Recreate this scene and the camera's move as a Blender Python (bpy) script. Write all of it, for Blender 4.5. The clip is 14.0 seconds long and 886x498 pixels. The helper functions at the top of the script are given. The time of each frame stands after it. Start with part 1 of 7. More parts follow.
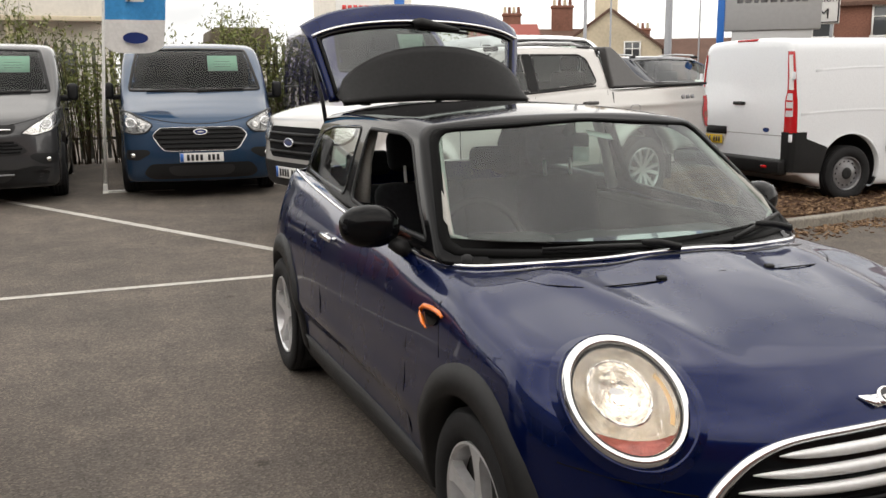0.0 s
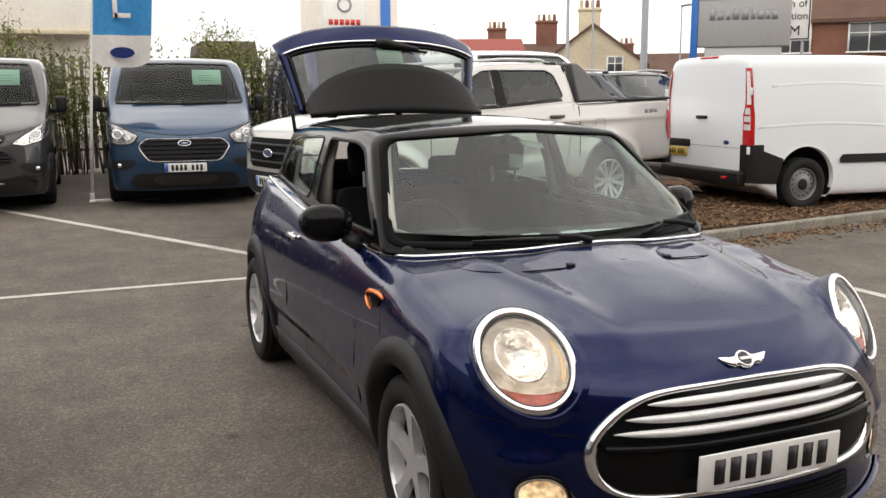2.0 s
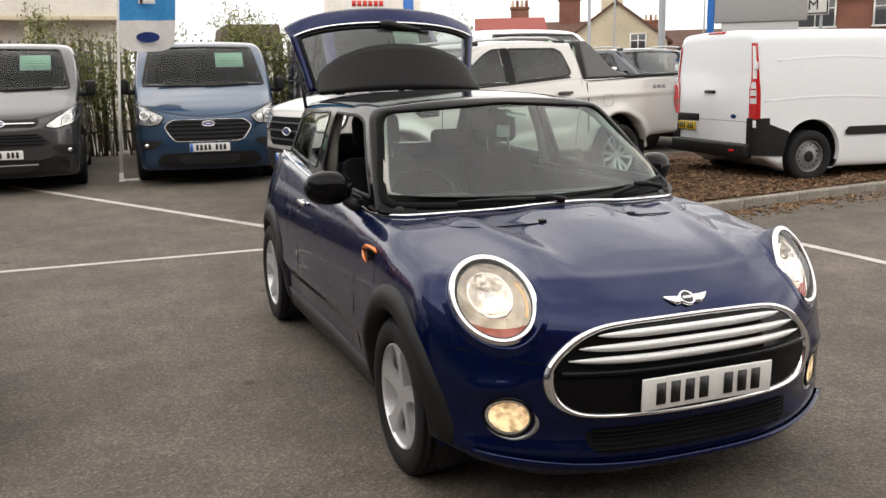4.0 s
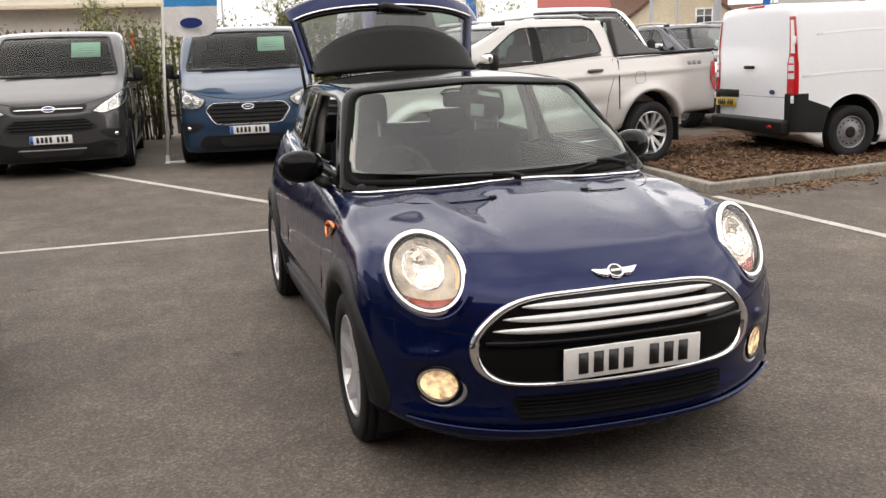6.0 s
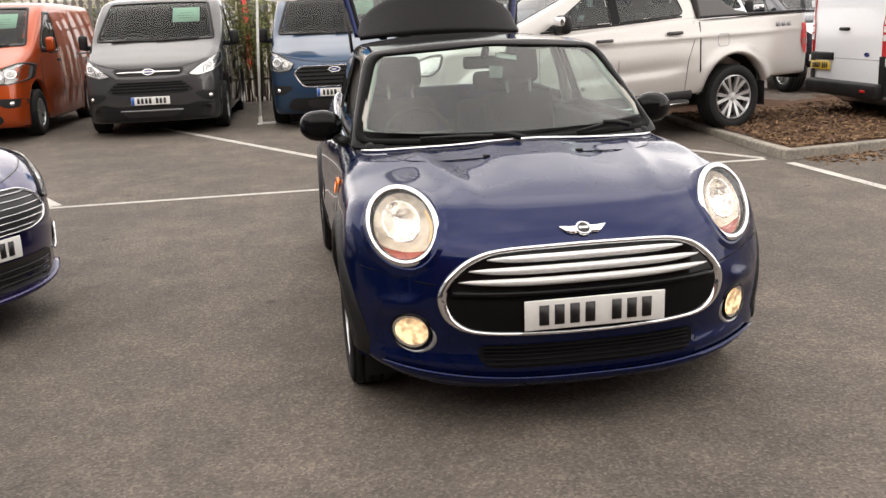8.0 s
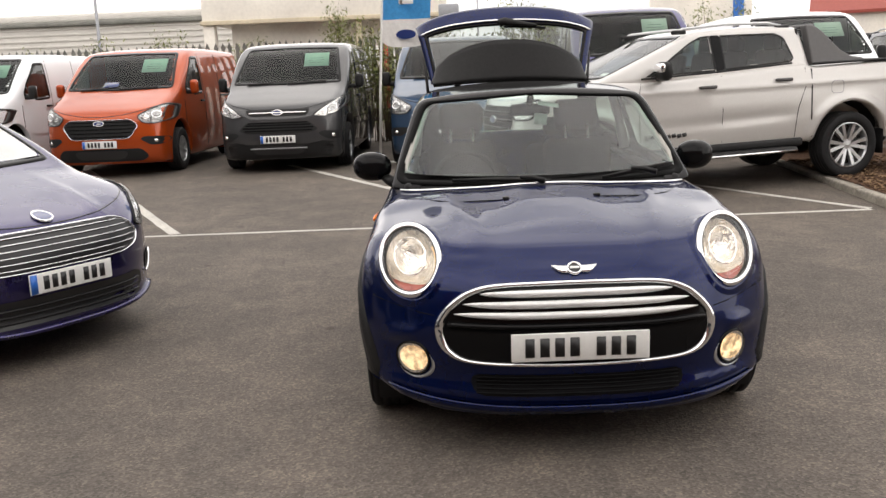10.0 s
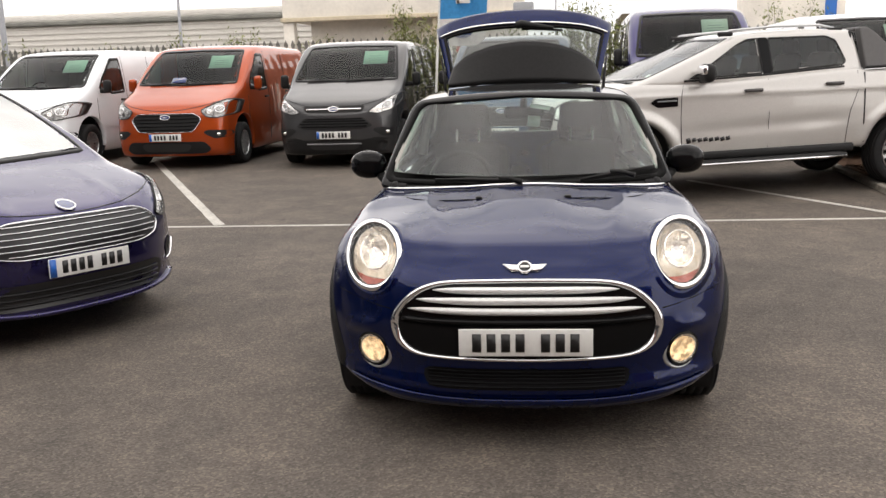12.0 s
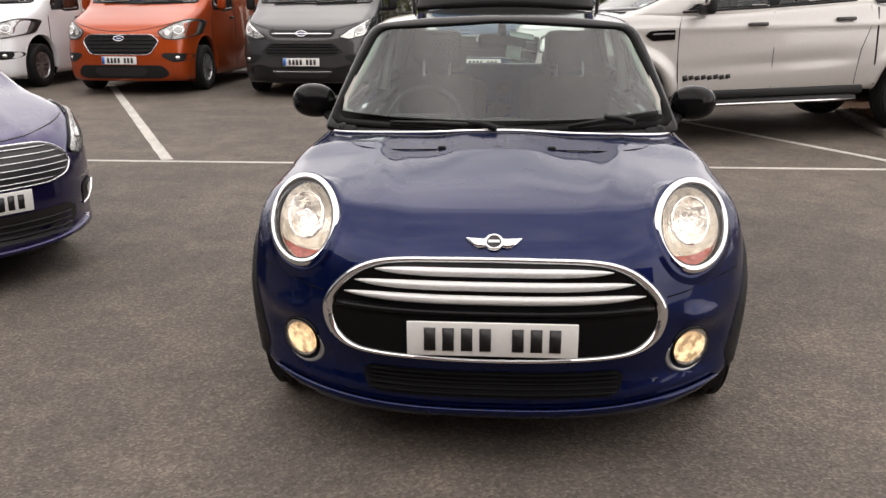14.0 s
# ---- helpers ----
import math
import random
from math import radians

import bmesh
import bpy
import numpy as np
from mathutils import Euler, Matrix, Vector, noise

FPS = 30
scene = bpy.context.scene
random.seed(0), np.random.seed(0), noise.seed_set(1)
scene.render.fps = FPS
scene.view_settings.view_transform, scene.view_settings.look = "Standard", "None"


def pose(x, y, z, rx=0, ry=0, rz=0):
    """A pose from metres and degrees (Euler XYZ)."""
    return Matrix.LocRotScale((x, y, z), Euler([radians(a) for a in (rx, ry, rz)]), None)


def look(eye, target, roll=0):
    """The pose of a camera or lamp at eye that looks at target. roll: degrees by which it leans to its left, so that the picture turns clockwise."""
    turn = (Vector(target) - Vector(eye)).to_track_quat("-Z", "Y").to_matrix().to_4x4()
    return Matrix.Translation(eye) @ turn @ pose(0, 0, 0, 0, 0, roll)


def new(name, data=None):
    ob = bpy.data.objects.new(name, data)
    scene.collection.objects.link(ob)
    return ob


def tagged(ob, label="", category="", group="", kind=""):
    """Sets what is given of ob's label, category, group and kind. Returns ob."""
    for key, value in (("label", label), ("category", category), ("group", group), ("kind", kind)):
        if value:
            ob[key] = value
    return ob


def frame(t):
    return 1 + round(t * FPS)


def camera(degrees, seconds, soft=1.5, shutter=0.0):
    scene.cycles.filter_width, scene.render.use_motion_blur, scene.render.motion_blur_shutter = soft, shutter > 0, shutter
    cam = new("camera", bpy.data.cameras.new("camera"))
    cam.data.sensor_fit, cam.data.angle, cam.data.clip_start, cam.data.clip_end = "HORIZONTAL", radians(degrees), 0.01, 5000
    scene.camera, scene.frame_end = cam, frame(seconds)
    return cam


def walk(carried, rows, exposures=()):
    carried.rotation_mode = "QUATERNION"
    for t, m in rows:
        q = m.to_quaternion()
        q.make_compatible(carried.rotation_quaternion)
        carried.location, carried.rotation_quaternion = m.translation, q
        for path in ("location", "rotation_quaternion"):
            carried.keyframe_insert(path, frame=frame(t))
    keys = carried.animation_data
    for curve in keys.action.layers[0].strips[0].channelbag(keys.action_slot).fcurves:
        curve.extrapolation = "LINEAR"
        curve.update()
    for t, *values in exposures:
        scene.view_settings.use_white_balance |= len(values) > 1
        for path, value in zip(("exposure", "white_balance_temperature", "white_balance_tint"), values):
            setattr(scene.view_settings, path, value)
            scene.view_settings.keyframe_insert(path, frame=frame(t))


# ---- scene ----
import functools

cam = camera(51.9, 14.0)
PATH = [
    (0, (-0.002, -0.115, 1.526), (0.645, 1.742, 1.164), -0.5),
    (0.5, (-0.065, -0.216, 1.532), (0.619, 1.63, 1.178), -0.4),
    (1, (-0.092, -0.314, 1.531), (0.621, 1.519, 1.168), -0.1),
    (1.5, (-0.055, -0.437, 1.535), (0.657, 1.397, 1.176), -0.1),
    (2, (0.001, -0.611, 1.532), (0.675, 1.242, 1.198), -0.3),
    (2.5, (0.025, -0.727, 1.519), (0.656, 1.138, 1.171), -0.6),
    (3, (-0.015, -0.824, 1.521), (0.612, 1.04, 1.156), -0.9),
    (5.5, (0.266, -1.305, 1.494), (0.803, 0.581, 1.098), -2.0),
    (6, (0.427, -1.316, 1.501), (0.892, 0.585, 1.089), -2.1),
    (6.5, (0.56, -1.408, 1.497), (0.939, 0.509, 1.072), -2.7),
    (7, (0.692, -1.52, 1.491), (0.989, 0.407, 1.045), -3.2),
    (7.5, (0.773, -1.582, 1.488), (1.025, 0.347, 1.026), -3.4),
    (8, (0.889, -1.588, 1.483), (1.101, 0.343, 1.005), -2.4),
    (8.2, (0.943, -1.593, 1.487), (1.134, 0.338, 1.002), -1.9),
    (10.3, (1.514, -1.894, 1.504), (1.39, 0.069, 1.137), -2.0),
    (10.5, (1.573, -1.885, 1.507), (1.443, 0.077, 1.144), -1.7),
    (11, (1.691, -1.866, 1.512), (1.517, 0.093, 1.153), -1.3),
    (11.5, (1.831, -1.944, 1.515), (1.577, 0.008, 1.157), -1.6),
    (12, (1.938, -1.984, 1.513), (1.656, -0.041, 1.133), -1.6),
    (12.5, (1.966, -1.915, 1.502), (1.705, 0.022, 1.077), -1.0),
    (13, (1.93, -1.667, 1.498), (1.691, 0.262, 1.027), -0.7),
    (13.5, (1.911, -1.461, 1.486), (1.687, 0.462, 0.987), -0.5),
    (14, (1.929, -1.166, 1.471), (1.691, 0.748, 0.943), -0.1),
]
walk(cam, [(t, look(eye, target, roll)) for t, eye, target, roll in PATH],
     [(0.0, 0.40, 6850, 10), (3.0, 0.48, 6850, 10), (5.5, 0.52, 6800, 12), (7.5, 0.80, 6950, 13), (11.0, 0.49, 6800, 12), (12.5, 0.50, 6850, 13), (14.0, 0.57, 6850, 14)])

# ---- sky and sun ----
world = bpy.data.worlds.new("overcast_sky")
scene.world = world
world.use_nodes = True
wn, wl = world.node_tree.nodes, world.node_tree.links
wn.clear()
w_out = wn.new("ShaderNodeOutputWorld")
w_bg = wn.new("ShaderNodeBackground")
w_sky = wn.new("ShaderNodeTexSky")
w_sky.sky_type = 'NISHITA'
w_sky.sun_disc = False
SUN_ELEVATION, SUN_TURN = 50.0, 200.0
w_sky.sun_elevation, w_sky.sun_rotation = radians(SUN_ELEVATION), radians(SUN_TURN)
w_sky.air_density, w_sky.dust_density = 1.0, 3.0
w_geo = wn.new("ShaderNodeTexCoord")
w_map = wn.new("ShaderNodeMapping")
w_map.inputs["Scale"].default_value = (1.0, 1.0, 2.2)
w_noise = wn.new("ShaderNodeTexNoise")
w_noise.inputs["Scale"].default_value = 2.0
w_noise.inputs["Detail"].default_value = 4.0
w_noise.inputs["Roughness"].default_value = 0.55
w_ramp = wn.new("ShaderNodeValToRGB")
w_ramp.color_ramp.elements[0].position, w_ramp.color_ramp.elements[0].color = 0.34, (5.4, 5.5, 5.7, 1)
w_ramp.color_ramp.elements[1].position, w_ramp.color_ramp.elements[1].color = 0.68, (13.9, 13.7, 13.4, 1)
w_mix = wn.new("ShaderNodeMixRGB")
w_mix.inputs["Fac"].default_value = 0.9
wl.new(w_geo.outputs["Generated"], w_map.inputs["Vector"])
wl.new(w_map.outputs["Vector"], w_noise.inputs["Vector"])
wl.new(w_noise.outputs["Fac"], w_ramp.inputs["Fac"])
wl.new(w_sky.outputs["Color"], w_mix.inputs["Color1"])
wl.new(w_ramp.outputs["Color"], w_mix.inputs["Color2"])
wl.new(w_mix.outputs["Color"], w_bg.inputs["Color"])
w_bg.inputs["Strength"].default_value = 0.138
wl.new(w_bg.outputs["Background"], w_out.inputs["Surface"])

sun_data = bpy.data.lights.new("sun", 'SUN')
sun_data.energy, sun_data.angle, sun_data.color = 0.7, radians(170), (1.0, 0.95, 0.88)
sun = new("sun", sun_data)
sun.matrix_world = pose(0, 0, 30, 90 - SUN_ELEVATION, 0, 180 - SUN_TURN)

# ---- materials ----
def material(name, color, rough=0.5, metal=0.0, coat=0.0, spec=0.5, vary=0.0, scale=20.0, bump=0.0, bump_scale=200.0, second=None, detail=4.0,
             stain=0.0, per_object=0.0, emit=0.0, rough_vary=0.0):
    """A Principled surface with two scales of variation: fine grain and broad stains."""
    m = bpy.data.materials.new(name)
    m.use_nodes = True
    nt = m.node_tree
    n, l = nt.nodes, nt.links
    b = n["Principled BSDF"]
    b.inputs["Roughness"].default_value, b.inputs["Metallic"].default_value = rough, metal
    b.inputs["Coat Weight"].default_value, b.inputs["Coat Roughness"].default_value = coat, 0.03
    b.inputs["Specular IOR Level"].default_value = spec
    b.inputs["Base Color"].default_value = (*color, 1)
    tc = n.new("ShaderNodeTexCoord")
    if vary or second or stain or per_object:
        last = None
        fine = n.new("ShaderNodeTexNoise")
        fine.inputs["Scale"].default_value, fine.inputs["Detail"].default_value = scale, detail
        l.new(tc.outputs["Object"], fine.inputs["Vector"])
        mix = n.new("ShaderNodeMixRGB")
        other = second or tuple(c * (1 - vary) for c in color)
        mix.inputs["Color1"].default_value, mix.inputs["Color2"].default_value = (*color, 1), (*other, 1)
        ramp = n.new("ShaderNodeValToRGB")
        ramp.color_ramp.elements[0].position, ramp.color_ramp.elements[1].position = 0.35, 0.65
        l.new(fine.outputs["Fac"], ramp.inputs["Fac"])
        l.new(ramp.outputs["Color"], mix.inputs["Fac"])
        last = mix.outputs["Color"]
        if stain:
            broad = n.new("ShaderNodeTexNoise")
            broad.inputs["Scale"].default_value, broad.inputs["Detail"].default_value = scale / 14.0, 5.0
            l.new(tc.outputs["Object"], broad.inputs["Vector"])
            r2 = n.new("ShaderNodeValToRGB")
            r2.color_ramp.elements[0].position, r2.color_ramp.elements[1].position = 0.4, 0.7
            r2.color_ramp.elements[0].color = (1, 1, 1, 1)
            r2.color_ramp.elements[1].color = (1 - stain, 1 - stain, 1 - stain * 0.95, 1)
            l.new(broad.outputs["Fac"], r2.inputs["Fac"])
            mul = n.new("ShaderNodeMixRGB")
            mul.blend_type = 'MULTIPLY'
            mul.inputs["Fac"].default_value = 1.0
            l.new(last, mul.inputs["Color1"])
            l.new(r2.outputs["Color"], mul.inputs["Color2"])
            last = mul.outputs["Color"]
        if per_object:
            info = n.new("ShaderNodeObjectInfo")
            hsv = n.new("ShaderNodeHueSaturation")
            mr = n.new("ShaderNodeMapRange")
            mr.inputs["To Min"].default_value, mr.inputs["To Max"].default_value = 1 - per_object, 1 + per_object
            l.new(info.outputs["Random"], mr.inputs["Value"])
            l.new(mr.outputs["Result"], hsv.inputs["Value"])
            l.new(last, hsv.inputs["Color"])
            last = hsv.outputs["Color"]
        l.new(last, b.inputs["Base Color"])
    if rough_vary:
        rn = n.new("ShaderNodeTexNoise")
        rn.inputs["Scale"].default_value, rn.inputs["Detail"].default_value = 6.0, 6.0
        l.new(tc.outputs["Object"], rn.inputs["Vector"])
        rr = n.new("ShaderNodeMapRange")
        rr.inputs["To Min"].default_value, rr.inputs["To Max"].default_value = max(0.02, rough - rough_vary), rough + rough_vary
        l.new(rn.outputs["Fac"], rr.inputs["Value"])
        l.new(rr.outputs["Result"], b.inputs["Roughness"])
    if bump:
        bn = n.new("ShaderNodeTexNoise")
        bn.inputs["Scale"].default_value, bn.inputs["Detail"].default_value = bump_scale, 3.0
        l.new(tc.outputs["Object"], bn.inputs["Vector"])
        bp = n.new("ShaderNodeBump")
        bp.inputs["Strength"].default_value, bp.inputs["Distance"].default_value = 1.0, bump
        l.new(bn.outputs["Fac"], bp.inputs["Height"])
        l.new(bp.outputs["Normal"], b.inputs["Normal"])
    if emit:
        b.inputs["Emission Color"].default_value, b.inputs["Emission Strength"].default_value = (*color, 1), emit
    return m


def paint(name, color, metal=0.35, rough=0.32, flake=0.25, coat=1.0):
    """Car paint: a slightly metallic base with fine flakes under a clear coat, lightly dusty."""
    return material(name, color, rough, metal, coat, 0.0, flake, 900.0, 0.0, rough_vary=0.05, stain=0.06)


def glass(name, tint, rough=0.0, gloss=1.0):
    """A thin pane: clear through, tinted, mirror-like at grazing angles."""
    m = bpy.data.materials.new(name)
    m.use_nodes = True
    n, l = m.node_tree.nodes, m.node_tree.links
    n.clear()
    out, mix = n.new("ShaderNodeOutputMaterial"), n.new("ShaderNodeMixShader")
    tr, gl, lw = n.new("ShaderNodeBsdfTransparent"), n.new("ShaderNodeBsdfGlossy"), n.new("ShaderNodeLayerWeight")
    tr.inputs["Color"].default_value = (*tint, 1)
    gl.inputs["Roughness"].default_value = rough
    lw.inputs["Blend"].default_value = 0.5
    power, scale = n.new("ShaderNodeMath"), n.new("ShaderNodeMath")
    power.operation, scale.operation = 'POWER', 'MULTIPLY_ADD'
    power.inputs[1].default_value = 5.0
    base = 0.045 + 0.055 * gloss
    scale.inputs[1].default_value, scale.inputs[2].default_value = 1 - base, base
    l.new(lw.outputs["Facing"], power.inputs[0])
    l.new(power.outputs[0], scale.inputs[0])
    l.new(scale.outputs[0], mix.inputs["Fac"])
    l.new(tr.outputs["BSDF"], mix.inputs[1])
    l.new(gl.outputs["BSDF"], mix.inputs[2])
    l.new(mix.outputs["Shader"], out.inputs["Surface"])
    return m


M_NAVY = paint("navy_metallic_paint", (0.0013, 0.0076, 0.060), 0.62, 0.28, coat=0.85)
M_NAVY.node_tree.nodes["Principled BSDF"].inputs["Coat IOR"].default_value = 1.42
M_BLACK_GLOSS = material("gloss_black_paint", (0.0045, 0.0045, 0.005), 0.07, 0, 0.0, 0.14, rough_vary=0.03)
M_FRIT = material("black_glass_border", (0.003, 0.003, 0.003), 0.45, 0, 0.0, 0.04, rough_vary=0.05)
M_MESH = material("black_grille_mesh", (0.006, 0.006, 0.007), 0.75, 0, 0.0, 0.1, 0.2, 60)
M_PLASTIC = material("black_textured_plastic", (0.012, 0.012, 0.0125), 0.5, 0, 0, 0.28, 0.25, 60, 0.0006, 900, rough_vary=0.08)
M_TRIM = material("dark_cabin_trim", (0.013, 0.013, 0.014), 0.65, 0, 0, 0.3, 0.2, 40)
M_FABRIC = material("charcoal_seat_fabric", (0.012, 0.012, 0.014), 0.9, 0, 0, 0.15, 0.25, 60)
M_PALE_TRIM = material("pale_grey_headlining", (0.42, 0.41, 0.38), 0.9, 0, 0, 0.2, 0.12, 120, 0.0004, 900)
M_RUBBER = material("tyre_rubber", (0.014, 0.014, 0.015), 0.75, 0, 0, 0.3, 0.3, 30, 0.0006, 500, stain=0.2)
M_CHROME = material("chrome", (0.82, 0.82, 0.83), 0.06, 1.0, rough_vary=0.03)
M_ALLOY = material("silver_alloy", (0.55, 0.56, 0.57), 0.3, 0.85, 0.3, 0.5, 0.12, 50, rough_vary=0.06)
M_MACHINED = material("machined_alloy", (0.66, 0.66, 0.67), 0.30, 0.55, 0.4, 0.5, 0.08, 50, rough_vary=0.05)
M_STEEL = material("grey_steel_wheel", (0.28, 0.28, 0.29), 0.42, 0.6, 0, 0.5, 0.2, 40)
M_DARK_METAL = material("dark_brake_metal", (0.035, 0.034, 0.033), 0.6, 0.6, 0, 0.4, 0.3, 60)
M_SLAT = material("satin_silver_slats", (0.74, 0.74, 0.74), 0.42, 0.35, 0.2, 0.5, 0.08, 60)
M_PLATE = material("white_plate_acrylic", (0.78, 0.78, 0.76), 0.25, 0, 0.4, 0.5, 0.05, 50)
M_PLATE_Y = material("yellow_plate_acrylic", (0.75, 0.52, 0.05), 0.25, 0, 0.4, 0.5, 0.08, 50)
M_PLATE_BLUE = material("blue_plate_band", (0.02, 0.13, 0.5), 0.3)
M_INK = material("black_ink", (0.012, 0.012, 0.013), 0.4)
M_ORANGE_TRIM = material("orange_side_repeater", (0.9, 0.2, 0.015), 0.25, 0, 0.6)
M_AMBER = material("amber_lens", (0.75, 0.2, 0.02), 0.15, 0, 0.8)
M_RED_LENS = material("red_lens", (0.5, 0.012, 0.015), 0.12, 0, 0.9)
M_ROSE = material("rose_reflector", (0.50, 0.13, 0.10), 0.2, 0.5, 0.8, 0.5, 0.3, 40, 0.006, 60)
M_REFLECTOR = material("lamp_reflector", (0.88, 0.87, 0.84), 0.2, 0.95, bump=0.006, bump_scale=45)
M_LAMP_ON = material("lit_lamp", (1.0, 0.94, 0.83), 0.3, emit=1.3)
def mottled_glow(m, scale, low):
    """Breaks up a lit reflector's emission with noise, painting in its glints."""
    n, l = m.node_tree.nodes, m.node_tree.links
    b = n["Principled BSDF"]
    tc, no, mr = n.new("ShaderNodeTexCoord"), n.new("ShaderNodeTexNoise"), n.new("ShaderNodeMapRange")
    no.inputs["Scale"].default_value, no.inputs["Detail"].default_value = scale, 2.0
    top = b.inputs["Emission Strength"].default_value
    mr.inputs["From Min"].default_value, mr.inputs["From Max"].default_value = 0.40, 0.62
    mr.inputs["To Min"].default_value, mr.inputs["To Max"].default_value = top * low, top
    l.new(tc.outputs["Object"], no.inputs["Vector"])
    l.new(no.outputs["Fac"], mr.inputs["Value"])
    l.new(mr.outputs["Result"], b.inputs["Emission Strength"])
    return m


# emission on bowls and reflectors stands in for light the bulbs throw
M_LAMP_GLOW = mottled_glow(material("lit_reflector", (1.0, 0.95, 0.87), 0.16, 0.95, bump=0.014, bump_scale=30, emit=0.26), 24, 0.0)
M_BOWL = mottled_glow(material("lit_lamp_bowl", (0.86, 0.82, 0.76), 0.14, 0.95, bump=0.016, bump_scale=24, emit=0.13), 15, 0.0)
M_LAMP_DIM = material("dim_amber_glow", (1.0, 0.66, 0.32), 0.3, emit=0.16)
M_FOG_LIT = mottled_glow(material("lit_fog_reflector", (1.0, 0.72, 0.42), 0.2, 0.8, bump=0.012, bump_scale=40, emit=0.85), 26, 0.2)
M_GLASS = glass("clear_car_glass", (0.78, 0.86, 0.82), gloss=0.0)
M_SKY_SCREEN = glass("sky_lit_windscreen", (0.8, 0.84, 0.82), gloss=8.5)
M_TINT = glass("privacy_glass", (0.10, 0.125, 0.12))
M_CAB_GLASS = glass("greenish_cab_glass", (0.38, 0.48, 0.44), gloss=0.3)
M_REAR_GLASS = glass("light_tinted_glass", (0.5, 0.55, 0.53))
M_SCREEN = glass("hazy_windscreen", (0.66, 0.80, 0.74), gloss=0.75)
M_VAN_SCREEN = glass("greenish_van_windscreen", (0.50, 0.60, 0.54), gloss=-0.42)
M_LENS = glass("headlamp_lens", (0.95, 0.95, 0.95), gloss=0.0)
M_BLUE_VAN = paint("steel_blue_metallic_paint", (0.028, 0.062, 0.12), 0.5, 0.3)
M_GREY_VAN = paint("dark_grey_metallic_paint", (0.062, 0.062, 0.064), 0.4, 0.32)
M_ORANGE_VAN = paint("burnt_orange_metallic_paint", (0.42, 0.065, 0.012), 0.4, 0.3)
M_WHITE_VAN = paint("white_van_paint", (0.83, 0.855, 0.88), 0.0, 0.3, 0.02)
M_SILVER = paint("silver_metallic_paint", (0.57, 0.555, 0.535), 0.35, 0.32, 0.08)
M_VIOLET = paint("violet_blue_metallic_paint", (0.026, 0.020, 0.095), 0.75, 0.28)
M_SPORT = material("dark_grey_sports_bar", (0.075, 0.072, 0.072), 0.4, 0.3, 0.2, 0.4, 0.08, 30)
M_VIOLET_VAN = paint("deep_violet_metallic_paint", (0.016, 0.012, 0.105), 0.5, 0.3)
M_PAPER = material("price_paper", (0.72, 0.76, 0.72), 0.8, 0, 0, 0.3, 0.06, 30)
M_MINT = material("pale_mint_price_card", (0.60, 0.84, 0.73), 0.8, 0, 0, 0.3, 0.06, 30)
M_LAMP_GREY = material("shaded_lamp_reflector", (0.50, 0.50, 0.49), 0.22, 0.85, 0.0, 0.5, 0.45, 14, 0.010, 26)
M_BADGE_BLUE = material("blue_badge_enamel", (0.010, 0.028, 0.13), 0.2, 0, 0.8)
M_POST_GREY = material("grey_painted_post", (0.30, 0.31, 0.33), 0.5, 0.2, 0, 0.5, 0.12, 20)

# ---- building tools ----
def mesh_of(name, verts, faces, smooth=True):
    me = bpy.data.meshes.new(name)
    me.from_pydata([tuple(map(float, v)) for v in verts], [], [tuple(map(int, f)) for f in faces])
    me.validate()
    if smooth:
        me.polygons.foreach_set("use_smooth", [True] * len(me.polygons))
    me.update()
    return me


def part(name, data, mat, parent=None, label=""):
    """Links a mesh, a bmesh or (verts, faces) as one object under a thing."""
    if isinstance(data, bmesh.types.BMesh):
        me = bpy.data.meshes.new(name)
        data.to_mesh(me)
        data.free()
    elif isinstance(data, tuple):
        me = mesh_of(name, data[0], data[1])
    else:
        me = data
    if mat is not None and not me.materials:
        me.materials.append(mat)
    ob = new(name, me)
    if parent is not None:
        ob.parent = parent
    if label:
        ob["label"] = label
    return ob


def thing(name, m, label, category, group="", kind=""):
    ob = new(name)
    ob.empty_display_size = 0.2
    ob.matrix_world = m
    return tagged(ob, label, category, group, kind)


def pchip(xs, ys):
    """A smooth curve through points that does not overshoot."""
    xs, ys = np.array(xs, float), np.array(ys, float)
    h, d = np.diff(xs), np.diff(ys) / np.diff(xs)
    m = np.zeros(len(xs))
    m[0], m[-1] = d[0], d[-1]
    for i in range(1, len(xs) - 1):
        if d[i - 1] * d[i] > 0:
            w1, w2 = 2 * h[i] + h[i - 1], h[i] + 2 * h[i - 1]
            m[i] = (w1 + w2) / (w1 / d[i - 1] + w2 / d[i])

    def curve(v):
        v = np.clip(np.asarray(v, float), xs[0], xs[-1])
        i = np.clip(np.searchsorted(xs, v) - 1, 0, len(xs) - 2)
        t = (v - xs[i]) / h[i]
        return (ys[i] * (1 + 2 * t) * (1 - t) ** 2 + h[i] * m[i] * t * (1 - t) ** 2
                + ys[i + 1] * t * t * (3 - 2 * t) + h[i] * m[i + 1] * t * t * (t - 1))
    return curve


def smax(a, b, k):
    return np.maximum(a, b) + np.maximum(k - np.abs(a - b), 0) ** 2 / (4 * k)


def body_field(top, width, front, rear, floor, k=0.1, kf=None):
    """A rounded solid: negative inside. top(x, y), width(y, z), front(x, z), rear(x, z), floor(x, y)."""
    kf = kf or k

    def f(p):
        x, y, z = p[:, 0], p[:, 1], p[:, 2]
        a = smax(np.abs(x) - width(y, z), z - top(x, y), k)
        a = smax(a, (front(x, z) - y), kf)
        a = smax(a, (y - rear(x, z)), kf)
        return smax(a, floor(x, y) - z, 0.04)
    return f


SOLVED = {}


